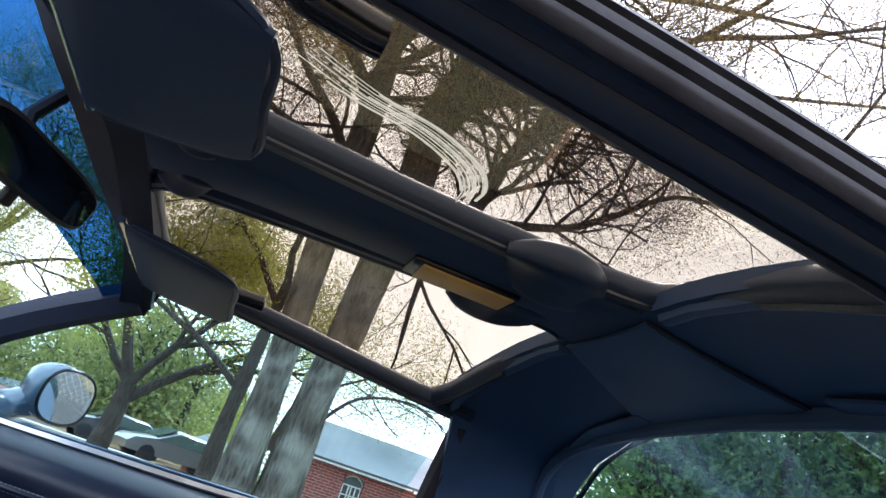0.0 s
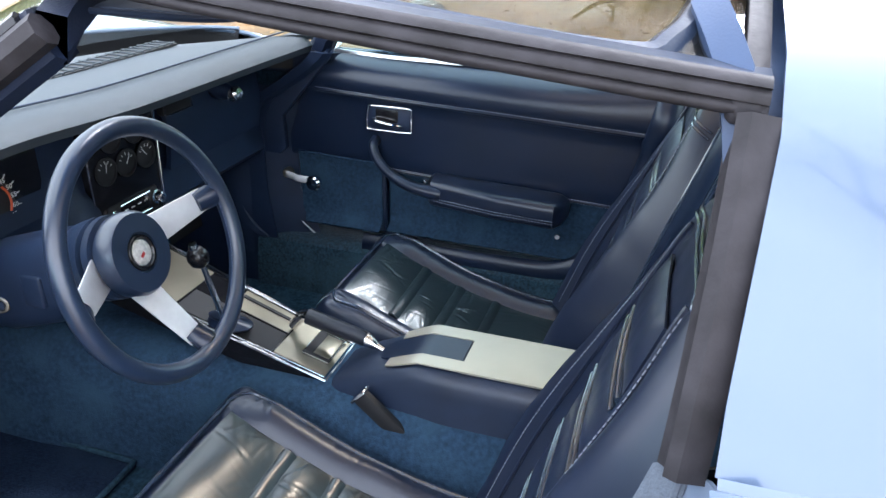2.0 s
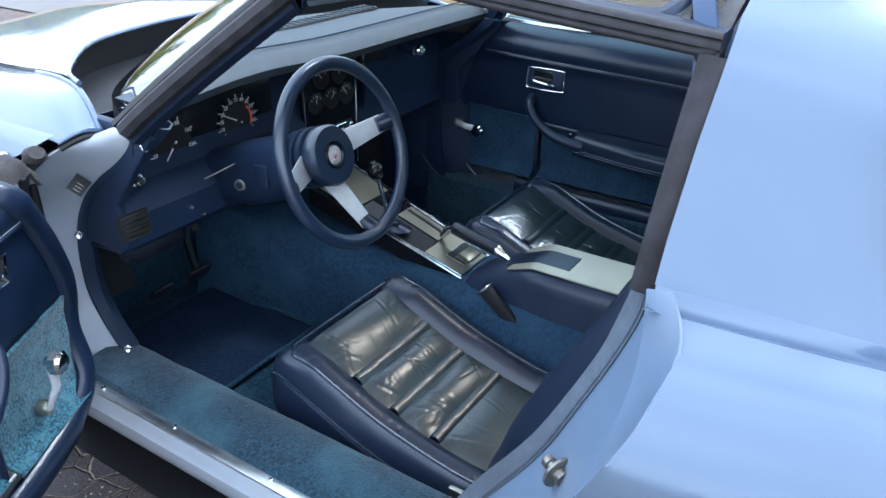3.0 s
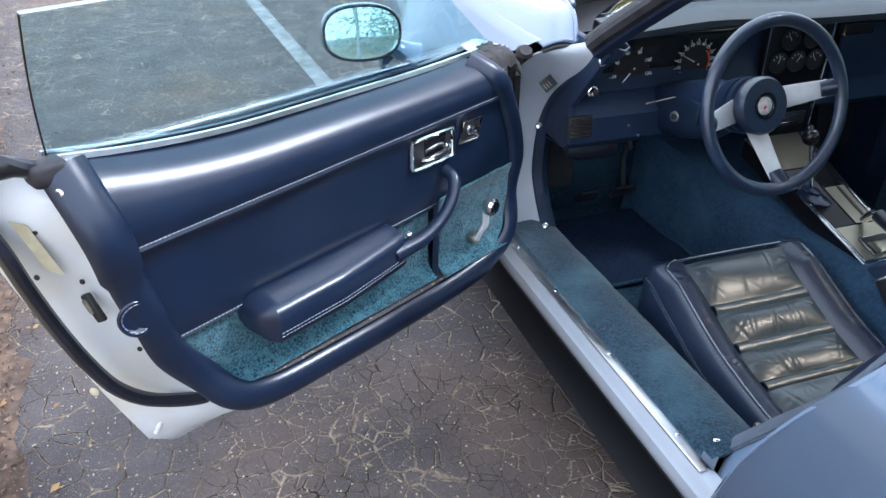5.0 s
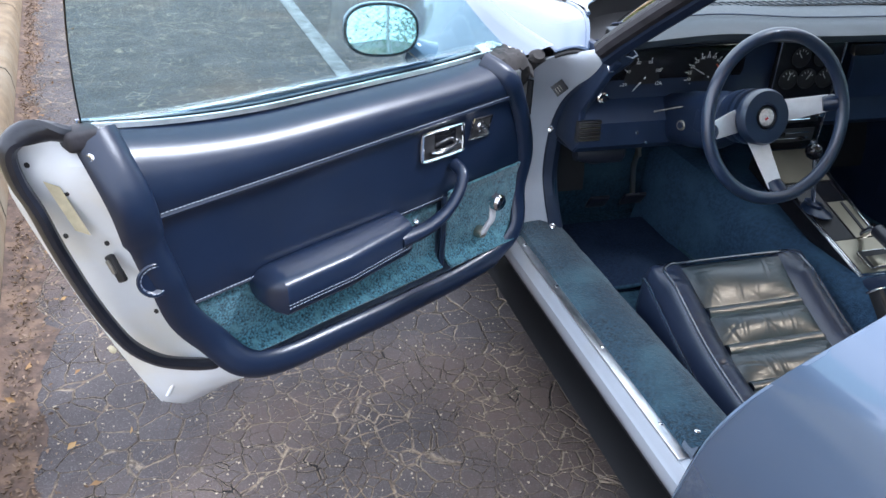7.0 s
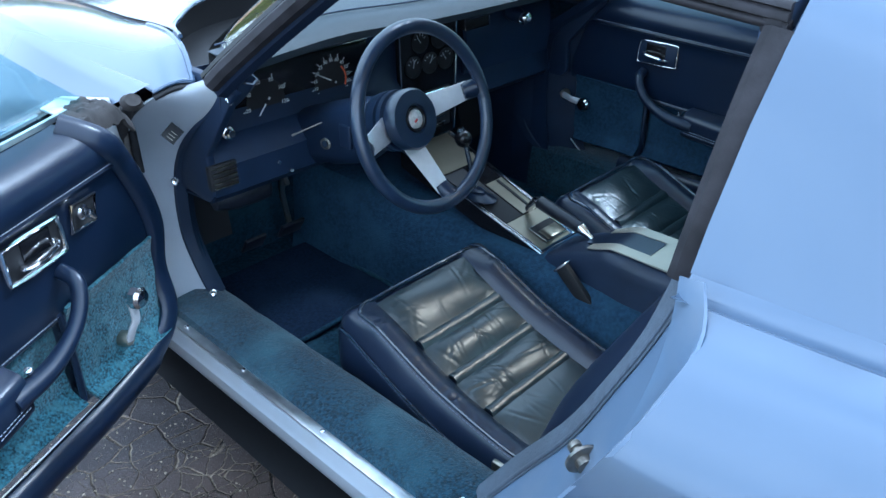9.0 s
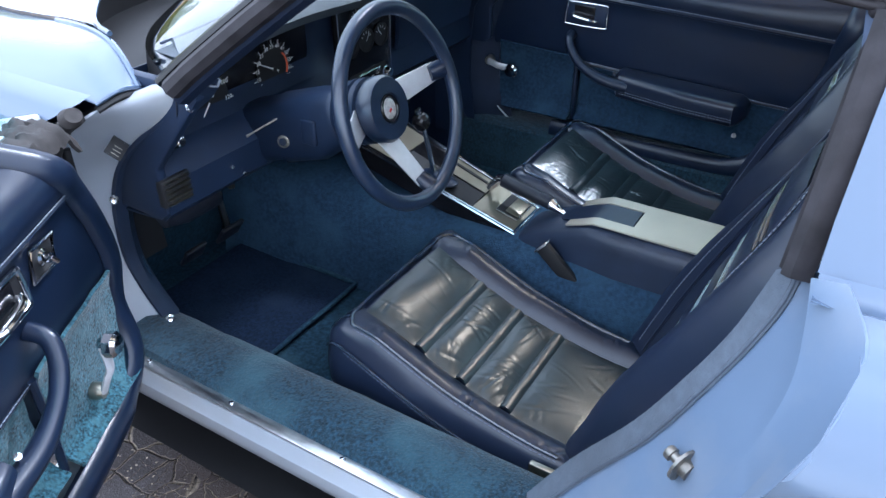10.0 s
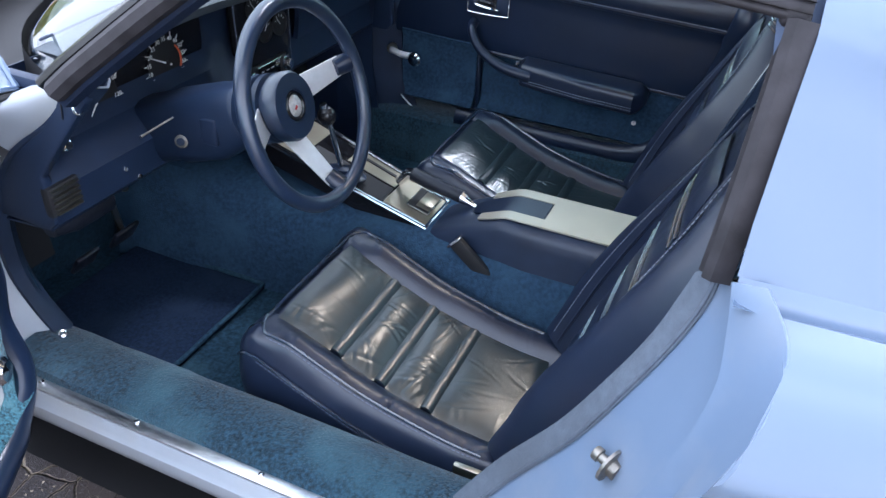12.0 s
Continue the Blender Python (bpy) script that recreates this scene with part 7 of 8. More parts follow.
def bark_mat(name, c0, c1, moss, top=3.5):
    m, nt, b = node_mat(name)
    tc = nt.nodes.new("ShaderNodeTexCoord")
    mp = nt.nodes.new("ShaderNodeMapping")
    mp.inputs["Scale"].default_value = (1, 1, 0.22)
    nt.links.new(tc.outputs["Object"], mp.inputs[0])
    vo = nt.nodes.new("ShaderNodeTexVoronoi")
    vo.inputs["Scale"].default_value = 22.0
    nt.links.new(mp.outputs[0], vo.inputs["Vector"])
    nz = nt.nodes.new("ShaderNodeTexNoise")
    nz.inputs["Scale"].default_value, nz.inputs["Detail"].default_value = 5.0, 8.0
    nt.links.new(mp.outputs[0], nz.inputs["Vector"])
    x = nt.nodes.new("ShaderNodeMix")
    x.data_type = "RGBA"
    x.inputs[6].default_value, x.inputs[7].default_value = (*c0, 1), (*c1, 1)
    nt.links.new(vo.outputs["Distance"], x.inputs[0])
    nm = nt.nodes.new("ShaderNodeTexNoise")
    nm.inputs["Scale"].default_value, nm.inputs["Detail"].default_value = 1.6, 6.0
    nt.links.new(tc.outputs["Object"], nm.inputs["Vector"])
    r = nt.nodes.new("ShaderNodeMapRange")
    r.inputs[1].default_value, r.inputs[2].default_value = 0.45, 0.65
    nt.links.new(nm.outputs["Fac"], r.inputs[0])
    # pale lichen ends above top, painting the upper trunk's backlit shade
    sp, hr, mu = nt.nodes.new("ShaderNodeSeparateXYZ"), nt.nodes.new("ShaderNodeMapRange"), nt.nodes.new("ShaderNodeMath")
    nt.links.new(tc.outputs["Object"], sp.inputs[0])
    hr.inputs[1].default_value, hr.inputs[2].default_value, hr.inputs[3].default_value, hr.inputs[4].default_value = top, top + 2.0, 1.0, 0.0
    nt.links.new(sp.outputs["Z"], hr.inputs[0])
    mu.operation = "MULTIPLY"
    nt.links.new(r.outputs[0], mu.inputs[0])
    nt.links.new(hr.outputs[0], mu.inputs[1])
    y = nt.nodes.new("ShaderNodeMix")
    y.data_type = "RGBA"
    y.inputs[7].default_value = (*moss, 1)
    nt.links.new(mu.outputs[0], y.inputs[0])
    nt.links.new(x.outputs[2], y.inputs[6])
    nt.links.new(y.outputs[2], b.inputs["Base Color"])
    b.inputs["Roughness"].default_value = 0.95
    bp = nt.nodes.new("ShaderNodeBump")
    bp.inputs["Strength"].default_value, bp.inputs["Distance"].default_value = 1.0, 0.05
    nt.links.new(vo.outputs["Distance"], bp.inputs["Height"])
    nt.links.new(bp.outputs[0], b.inputs["Normal"])
    return m


ASPHALT = asphalt_mat()
CONC = mat("kerb_concrete", (0.170, 0.122, 0.072), 0.9, 0, 0.28, 14, 0.8, 160, stain=(0.20, 0.165, 0.115), stain_scale=4.0)
PALE = mat("pale_concrete", (0.50, 0.48, 0.44), 0.9, 0, 0.12, 3, 0.5, 60)
DIRT = mat("kerbside_dirt", (0.085, 0.056, 0.042), 0.95, 0, 0.5, 34, 1.0, 130, stain=(0.19, 0.125, 0.082), stain_scale=16.0)
GRASS = mat("dry_grass", (0.205, 0.118, 0.050), 0.95, 0, 0.45, 4, 1.0, 50, stain=(0.115, 0.100, 0.036), stain_scale=0.7, detail=8)
MULCH = mat("mulch", (0.16, 0.11, 0.05), 0.95, 0, 0.5, 20, 1.0, 80, stain=(0.22, 0.20, 0.06), stain_scale=3)
BARK = bark_mat("oak_bark", (0.024, 0.020, 0.016), (0.130, 0.118, 0.098), (0.270, 0.275, 0.240))
BARK_DK = bark_mat("dark_bark", (0.026, 0.020, 0.017), (0.070, 0.056, 0.046), (0.060, 0.056, 0.046))
BRICK = brick_mat()
METALROOF = mat("grey_roof", (0.12, 0.135, 0.15), 0.85, 0.0, 0.1, 2)
TRIMWHITE = mat("white_trim", (0.78, 0.78, 0.76), 0.6, 0, 0.05, 5)
DARKPANE = mat("dark_pane", (0.05, 0.08, 0.08), 0.08, 0, 0.1, 2)
LEAF_GOLD = leaf_mat("gold_leaves", [(0.13, 0.080, 0.022), (0.26, 0.165, 0.045), (0.10, 0.075, 0.025), (0.20, 0.15, 0.05)], 0.6, 0.55)
LEAF_GREEN = leaf_mat("green_leaves", [(0.17, 0.22, 0.06), (0.29, 0.32, 0.09), (0.12, 0.15, 0.05), (0.34, 0.32, 0.12)])
LEAF_SPRING = leaf_mat("spring_leaves", [(0.22, 0.26, 0.04), (0.36, 0.38, 0.06), (0.16, 0.21, 0.04), (0.42, 0.39, 0.09)], 0.6, 0.55)
LEAF_DEEP = leaf_mat("evergreen_leaves", [(0.045, 0.105, 0.040), (0.085, 0.18, 0.060), (0.14, 0.23, 0.08), (0.050, 0.115, 0.055)])
LITTER = leaf_mat("fallen_leaves", [(0.28, 0.14, 0.05), (0.38, 0.24, 0.10), (0.22, 0.12, 0.05), (0.34, 0.20, 0.09)], 0.8, 0.05)
BLADES = leaf_mat("grass_blades", [(0.22, 0.135, 0.055), (0.14, 0.11, 0.036), (0.25, 0.15, 0.065), (0.10, 0.10, 0.032)], 0.8, 0.2)


def quads(C, size, flat=0.0, fold=0.25, aspect=0.5):
    """Little folded leaves round the centres C: two triangles pairs each, turned at random."""
    n = len(C)
    a = rng.normal(size=(n, 3))
    a[:, 2] *= 1 - flat
    a /= np.linalg.norm(a, axis=1, keepdims=True)
    b = rng.normal(size=(n, 3))
    b[:, 2] *= 1 - flat
    b -= a * (a * b).sum(1, keepdims=True)
    b /= np.linalg.norm(b, axis=1, keepdims=True) + 1e-9
    c = np.cross(a, b)
    s = (size * rng.uniform(0.6, 1.3, n))[:, None]
    P = np.stack([C - a * s, C + b * s * aspect + c * s * fold, C + a * s, C - b * s * aspect + c * s * fold], 1).reshape(-1, 3)
    I = np.arange(n)[:, None] * 4
    F = np.concatenate([I + [0, 1, 2], I + [0, 2, 3]], 0)
    return P, F


def cloud(name, P, F, material, parent=None):
    me = bpy.data.meshes.new(name)
    me.vertices.add(len(P))
    me.vertices.foreach_set("co", np.asarray(P, np.float32).ravel())
    k = F.shape[1]
    me.loops.add(F.size)
    me.loops.foreach_set("vertex_index", F.astype(np.int32).ravel())
    me.polygons.add(len(F))
    me.polygons.foreach_set("loop_start", np.arange(len(F), dtype=np.int32) * k)
    me.update(calc_edges=True)
    me.validate()
    me.materials.append(material)
    ob = new(name, me)
    if parent is not None:
        ob.parent = parent
    return ob


def grow(start, heading, length, radius, depth, out, tips, rnd, spread=0.55, droop=0.0, steps=4, fork=(2, 3), shrink=0.68):
    """A limb that wanders and forks."""
    P, Rr = [V3(start)], [radius]
    h = V3(heading) / np.linalg.norm(heading)
    for i in range(steps):
        h = h + rnd.normal(size=3) * 0.16 + V3((0, 0, -droop * 0.1))
        h /= np.linalg.norm(h)
        P.append(P[-1] + h * length / steps)
        Rr.append(radius * (1 - 0.42 * (i + 1) / steps))
        if depth <= 2:
            tips.append(P[-1])
    out.append(tube(P, Rr, 9 if radius > 0.12 else 5 if radius > 0.02 else 4))
    if depth == 0:
        return
    for _ in range(rnd.integers(fork[0], fork[1] + 1)):
        k = rnd.integers(max(1, steps // 2), steps + 1)
        d = rnd.normal(size=3)
        d -= h * (d @ h)
        d /= np.linalg.norm(d)
        nh = h + d * spread * rnd.uniform(0.7, 1.5)
        grow(P[k], nh, length * shrink * rnd.uniform(0.75, 1.2), Rr[k] * rnd.uniform(0.55, 0.75), depth - 1, out, tips, rnd, spread, droop, steps, fork, shrink)


def make_tree(name, label, trunk, radii, limbs, depth, leaf, leaves, leaf_size, material, seed, spread=0.55, length=3.0, group="", scatter=0.35, high=4.8, side=-99):
    rnd = np.random.default_rng(seed)
    P = smooth_path(trunk, 5)
    rr = np.interp(np.linspace(0, 1, len(P)), np.linspace(0, 1, len(radii)), radii)
    rr = [r * (1 + 0.05 * rnd.normal()) for r in rr]
    t = thing(name, label, "tree", tuple(trunk[0][:2]) + (GROUND,), group)
    base = V3((trunk[0][0], trunk[0][1], GROUND))
    shift = lambda g: ([tuple(V3(v) - base) for v in g[0]], g[1])  # noqa: E731
    part("trunk", shift(tube(P, rr, 18)), material, t)
    out, tips = [], []
    for at, head, ln, rad in limbs:
        grow(at, head, ln, rad, depth, out, tips, rnd, spread)
    if out:
        part("branching", shift(join(*out)), material, t)
    if leaves and tips:
        T = np.array([q for q in tips if q[2] > high and q[1] > side])
        C = T[rnd.integers(0, len(T), leaves)] + rnd.normal(size=(leaves, 3)) * scatter
        L, F = quads(C, leaf_size)
        cloud("crown", L - base, F, leaf, t)
    return t


# ground sheets
tagged(part("ground", grid([[(x, y, GROUND) for x in (-600, -60, -8, -2, 2, 8, 60, 600)] for y in (-600, -60, -8, -2, 2, 8, 60, 600)]), ASPHALT), "dark grey cracked asphalt parking lot", "ground", kind="structure")
rows = []
for y in np.linspace(-30, 1, 40):
    e = 2.3 + 0.25 * wave(0, y, 0, 0.8)
    rows.append([(e + (45 - e) * t ** 2, y * 1.0 + (3.6 + 0.035 * (45 * t)) * max(0, (y + 6) / 7) ** 1, GROUND + 0.02 + 0.05 * min(1, t * 8) + 0.02 * wave(45 * t, y, 0, 0.5)) for t in np.linspace(0, 1, 26)])
tagged(part("grass_verge", grid(rows), GRASS), "dry yellow grass verge with fallen leaves", "grass", kind="structure")
ROADM = mat("pale_road", (0.125, 0.118, 0.108), 0.9, 0, 0.12, 6, 0.4, 120, stain=(0.13, 0.125, 0.12), stain_scale=0.8)
near = smooth_path([(2.5, 6.2, 0), (6.0, 5.3, 0), (9.0, 5.4, 0), (14, 6.6, 0), (25, 8.0, 0), (40, 11, 0), (60, 18, 0)], 4)
far = smooth_path([(2.5, 13, 0), (8, 13, 0), (14, 14, 0), (22, 17, 0), (34, 22, 0), (50, 31, 0), (75, 46, 0)], 4)
tagged(part("road", grid([[(a[0] + (b[0] - a[0]) * t, a[1] + (b[1] - a[1]) * t, GROUND + 0.012) for t in (0, 0.33, 0.66, 1)] for a, b in zip(near, far)]), ROADM), "pale worn asphalt road past the lot", "road", kind="structure")
tagged(part("far_verge", grid([[(b[0] + 1.2 * t, b[1] + 40 * t, GROUND + 0.05 + 0.6 * t) for t in (0, 0.1, 0.4, 1)] for b in far]), GRASS), "dry grass beyond the road", "grass", kind="structure")
# leaf litter and blades on the verge
n = 9000
C = np.stack([2.5 + 17 * rng.uniform(0, 1, n) ** 1.3, rng.uniform(-9, 4.3, n), np.full(n, GROUND + 0.075)], 1)
C = C[np.array([wave(q[0], q[1], 0, 0.9) + 0.5 * wave(q[0], q[1], 3, 2.5) for q in C]) > rng.uniform(-0.35, 0.35, n)]
L, F = quads(C, 0.034, 0.75)
tagged(cloud("leaf_litter", L, F, LITTER), "brown fallen oak leaves lying on grass", "leaves", kind="stuff")
n = 42000
C = np.stack([2.4 + 18 * rng.uniform(0, 1, n) ** 1.3, rng.uniform(-9, 4.2, n), np.full(n, GROUND + 0.05)], 1)
a = rng.uniform(0, 2 * math.pi, n)
w, hgt = 0.006, rng.uniform(0.012, 0.040, n)
dx = np.stack([np.cos(a) * w, np.sin(a) * w, np.zeros(n)], 1)
tip = C + np.stack([rng.normal(0, 0.03, n), rng.normal(0, 0.03, n), hgt], 1)
tagged(cloud("grass_tufts", np.stack([C - dx, C + dx, tip], 1).reshape(-1, 3), np.arange(3 * n).reshape(-1, 3), BLADES), "short dry grass blades on verge", "grass", kind="stuff")

# kerb stones on the driver side, each its own piece
def kerb_x(y):
    return -1.979 - 0.163 * y


kerb = thing("kerb_west", "weathered tan concrete kerb beside the asphalt", "kerb", (0, 0, 0), kind="structure")
y = -4.2
while y < 12:
    ln = 1.52
    prof = [(0.0, 0.0), (-0.006, 0.10), (-0.022, 0.135), (-0.05, 0.150), (-0.15, 0.155), (-0.25, 0.150), (-0.27, 0.13), (-0.275, -0.02)]
    rows = []
    for t in np.linspace(0.006, 0.994, 9):
        yy = y + ln * t
        ch = 0.006 if 0.02 < t < 0.98 else 0.0
        rows.append([(kerb_x(yy) + px + 0.006 * wave(px * 4, yy, 0, 5), yy, GROUND + pz + (ch + 0.004 * wave(px * 9, yy, 1, 6) if pz > 0 else 0)) for px, pz in prof])
    part("kerb_stone", grid(rows, False), CONC, kerb)
    y += ln
rows = []
for y in np.linspace(-5, 13, 420):
    e = 0.10 + 0.05 * wave(0, y, 0, 1.3) + 0.07 * wave(0, y, 5, 5) + 0.04 * wave(0, y, 9, 19)
    rows.append([(kerb_x(y) + e * t, y, GROUND + 0.002 + 0.016 * (1 - t) ** 1.5 + 0.006 * (1 - t) * wave(t, y, 0, 14)) for t in (0, 0.3, 0.6, 0.85, 1)])
tagged(part("dirt_strip", grid(rows), DIRT), "reddish dirt gathered along the kerb", "dirt", kind="structure")
tagged(part("planting_bed", grid([[(kerb_x(y) - 0.27 - t, y, GROUND + 0.10 + 0.03 * wave(t, y, 0, 2)) for t in (0, 0.3, 0.8, 2, 6, 20)] for y in np.linspace(-8, 20, 30)]), MULCH), "brown mulch bed with dry grass", "ground", kind="structure")
n = 110
yy = rng.uniform(-2, 8, n)
off = np.abs(rng.normal(0, 0.16, n))
C = np.stack([kerb_x(yy) + 0.03 + off, yy, np.full(n, GROUND + 0.014)], 1)
m_ = 500
y2 = rng.uniform(-2, 8, m_)
C2 = np.stack([kerb_x(y2) - 0.3 - rng.uniform(0, 1.5, m_), y2, np.full(m_, GROUND + 0.14)], 1)
L, F = quads(np.concatenate([C, C2]), 0.013, 0.8)
tagged(cloud("kerbside_leaves", L, F, LITTER), "dry brown leaves along the kerb", "leaves", kind="stuff")
n = 5200
yy = rng.uniform(-1, 7, n)
C = np.stack([kerb_x(yy) + 0.01 + np.abs(rng.normal(0, 0.065, n)), yy, np.full(n, GROUND + 0.012)], 1)
L, F = quads(C, 0.0075, 0.6, 0.4, 0.45)
tagged(cloud("kerbside_debris", L, F, leaf_mat("bark_chips", [(0.12, 0.075, 0.045), (0.20, 0.13, 0.08), (0.09, 0.06, 0.04), (0.27, 0.19, 0.13)], 0.8, 0.05)), "brown twig chips and bark crumbs beside the kerb", "debris", kind="stuff")
n = 4200
C = np.stack([rng.uniform(-2.0, -0.75, n), rng.uniform(-0.8, 2.5, n), np.full(n, GROUND + 0.003)], 1)
L, F = quads(C, 0.0034, 0.5, 0.4, 0.8)
tagged(cloud("asphalt_grit", L, F, mat("grit", (0.45, 0.38, 0.28), 0.9)), "pale grit and crumbs on the asphalt", "grit", kind="stuff")
# faint pale strip on the ground ahead of the door
tagged(part("pale_strip", grid([[(-0.84 - 0.17 * t + x, 3.2 + 2.6 * t, GROUND + 0.004) for x in (0, 0.10)] for t in np.linspace(0, 1, 6)]), mat("pale_strip_grey", (0.19, 0.18, 0.18), 0.8, 0, 0.4, 12)), "faint pale strip on the asphalt", "line", kind="structure")

# the twin oak beside the lot
def bough(path, r0, r1, out, tips, rnd, depth, every=2, ln=1.8):
    """A long limb along a path with side branches."""
    P = smooth_path(path, 4)
    rr = np.linspace(r0, r1, len(P))
    out.append(tube(P, list(rr), 8))
    for k in range(3, len(P), every):
        d = P[k] - P[k - 1]
        d = d / np.linalg.norm(d)
        for _ in range(2):
            grow(P[k], d * 0.6 + rnd.normal(size=3) * 0.8 + V3((0, 0, 0.15)), ln * rnd.uniform(0.6, 1.2), rr[k] * 0.5, depth, out, tips, rnd, 0.6)


OAKS = [("tall oak trunk with grey lichened bark and sparse golden leaves",
         [(9.6, -0.36, -0.05), (9.55, -0.38, 0.6), (9.5, -0.38, 2.0), (9.5, -0.33, 3.3), (9.5, -0.28, 4.6), (9.5, -0.28, 6.2), (9.5, -0.20, 7.8), (9.4, -0.1, 9.6)], [0.42, 0.27, 0.20, 0.20, 0.22, 0.20, 0.15, 0.08],
         [([(9.5, -0.28, 6.0), (9.4, -0.05, 6.6), (9.3, 0.35, 7.0), (9.2, 0.9, 7.4), (9.0, 1.5, 7.9), (8.7, 2.2, 8.8)], 0.13, 0.04), ([(9.5, -0.25, 7.0), (9.0, -0.1, 7.9), (8.3, 0.1, 9.0), (7.2, 0.3, 10.0), (6.0, 0.5, 10.6)], 0.12, 0.03), ([(9.5, -0.22, 7.4), (9.5, -0.6, 8.4), (9.4, -1.2, 9.6), (9.3, -1.6, 10.8)], 0.11, 0.03), ([(9.5, -0.3, 5.2), (9.0, 0.2, 5.7), (8.4, 0.9, 6.1), (7.6, 1.6, 6.8)], 0.09, 0.03), ([(9.5, -0.26, 5.5), (9.45, 0.22, 5.5), (9.4, 0.94, 5.65), (9.3, 1.8, 6.0)], 0.11, 0.03), ([(9.5, -0.22, 7.0), (9.4, -0.55, 7.4), (9.4, -1.03, 8.03), (9.3, -1.5, 9.0)], 0.10, 0.03)], 11),
        ("leaning oak trunk with grey lichened bark and sparse golden leaves",
         [(9.62, -0.92, -0.05), (9.55, -0.95, 0.6), (9.5, -0.97, 2.0), (9.5, -1.08, 3.0), (9.5, -1.14, 4.0), (9.5, -1.27, 5.5), (9.5, -1.22, 6.6), (9.45, -1.4, 7.7), (9.4, -1.6, 9.2)], [0.46, 0.31, 0.235, 0.25, 0.27, 0.29, 0.28, 0.18, 0.09],
         [([(9.5, -1.18, 4.3), (9.5, -1.8, 5.0), (9.5, -2.3, 5.6), (9.5, -2.55, 6.6), (9.4, -2.95, 7.4), (9.3, -4.05, 8.3), (9.0, -5.2, 9.0)], 0.15, 0.04), ([(9.5, -2.3, 5.4), (9.5, -2.85, 5.5), (9.4, -3.75, 5.8), (9.3, -4.45, 6.3), (9.2, -5.35, 7.0), (9.1, -6.6, 7.2), (8.9, -8.3, 7.6)], 0.085, 0.02), ([(9.5, -1.3, 6.6), (9.3, -1.7, 7.2), (8.9, -2.3, 8.2), (8.2, -3.0, 9.4), (7.2, -3.6, 10.4)], 0.13, 0.03), ([(9.5, -1.3, 6.0), (8.9, -1.5, 6.9), (8.0, -2.0, 7.6), (6.8, -2.8, 8.4)], 0.10, 0.025), ([(9.5, -1.25, 6.9), (9.4, -2.2, 7.6), (9.2, -3.2, 8.9), (9.0, -4.2, 10.0)], 0.10, 0.025), ([(9.5, -1.4, 7.6), (9.2, -1.1, 8.6), (8.6, -0.8, 9.8)], 0.10, 0.03), ([(9.5, -1.25, 5.9), (9.4, -1.5, 6.6), (9.4, -1.75, 7.35), (9.4, -2.24, 8.0), (9.3, -2.9, 8.7)], 0.13, 0.04), ([(9.5, -1.3, 6.7), (9.4, -2.0, 7.3), (9.4, -2.8, 7.7), (9.4, -4.0, 8.1), (9.4, -5.2, 8.22), (9.3, -6.7, 8.2), (9.2, -7.8, 8.4)], 0.10, 0.02), ([(9.5, -2.2, 5.4), (9.4, -2.46, 6.3), (9.4, -2.9, 7.06), (9.4, -3.8, 8.0), (9.3, -4.7, 8.9)], 0.10, 0.03), ([(9.4, -1.6, 9.0), (9.2, -3.0, 10.0), (9.0, -4.8, 10.6), (8.8, -6.6, 11.0), (8.4, -8.6, 11.2)], 0.08, 0.02), ([(9.2, -3.0, 9.9), (8.6, -4.0, 11.0), (8.0, -5.2, 12.0), (7.4, -6.4, 12.6)], 0.06, 0.02), ([(9.5, -1.15, 1.8), (9.5, -1.55, 2.25), (9.5, -2.2, 2.42), (9.5, -2.6, 2.35), (9.5, -2.95, 2.15)], 0.028, 0.006), ([(9.5, -1.2, 2.3), (9.5, -1.65, 2.6), (9.5, -2.1, 3.0)], 0.02, 0.006), ([(9.2, -4.0, 9.2), (8.8, -5.0, 9.8), (8.2, -6.2, 10.1), (7.4, -7.2, 10.3), (6.5, -8.2, 10.4)], 0.065, 0.02), ([(8.8, -5.0, 9.8), (7.8, -5.6, 10.4), (6.8, -6.0, 11.0), (5.8, -6.6, 11.6)], 0.05, 0.02), ([(9.1, -6.6, 7.2), (8.4, -7.2, 8.0), (7.6, -7.4, 8.9), (6.9, -7.6, 10.0)], 0.05, 0.02), ([(9.3, -4.05, 8.3), (9.2, -5.6, 9.2), (9.0, -7.6, 9.9), (8.6, -9.4, 10.4)], 0.06, 0.02)], 12)]
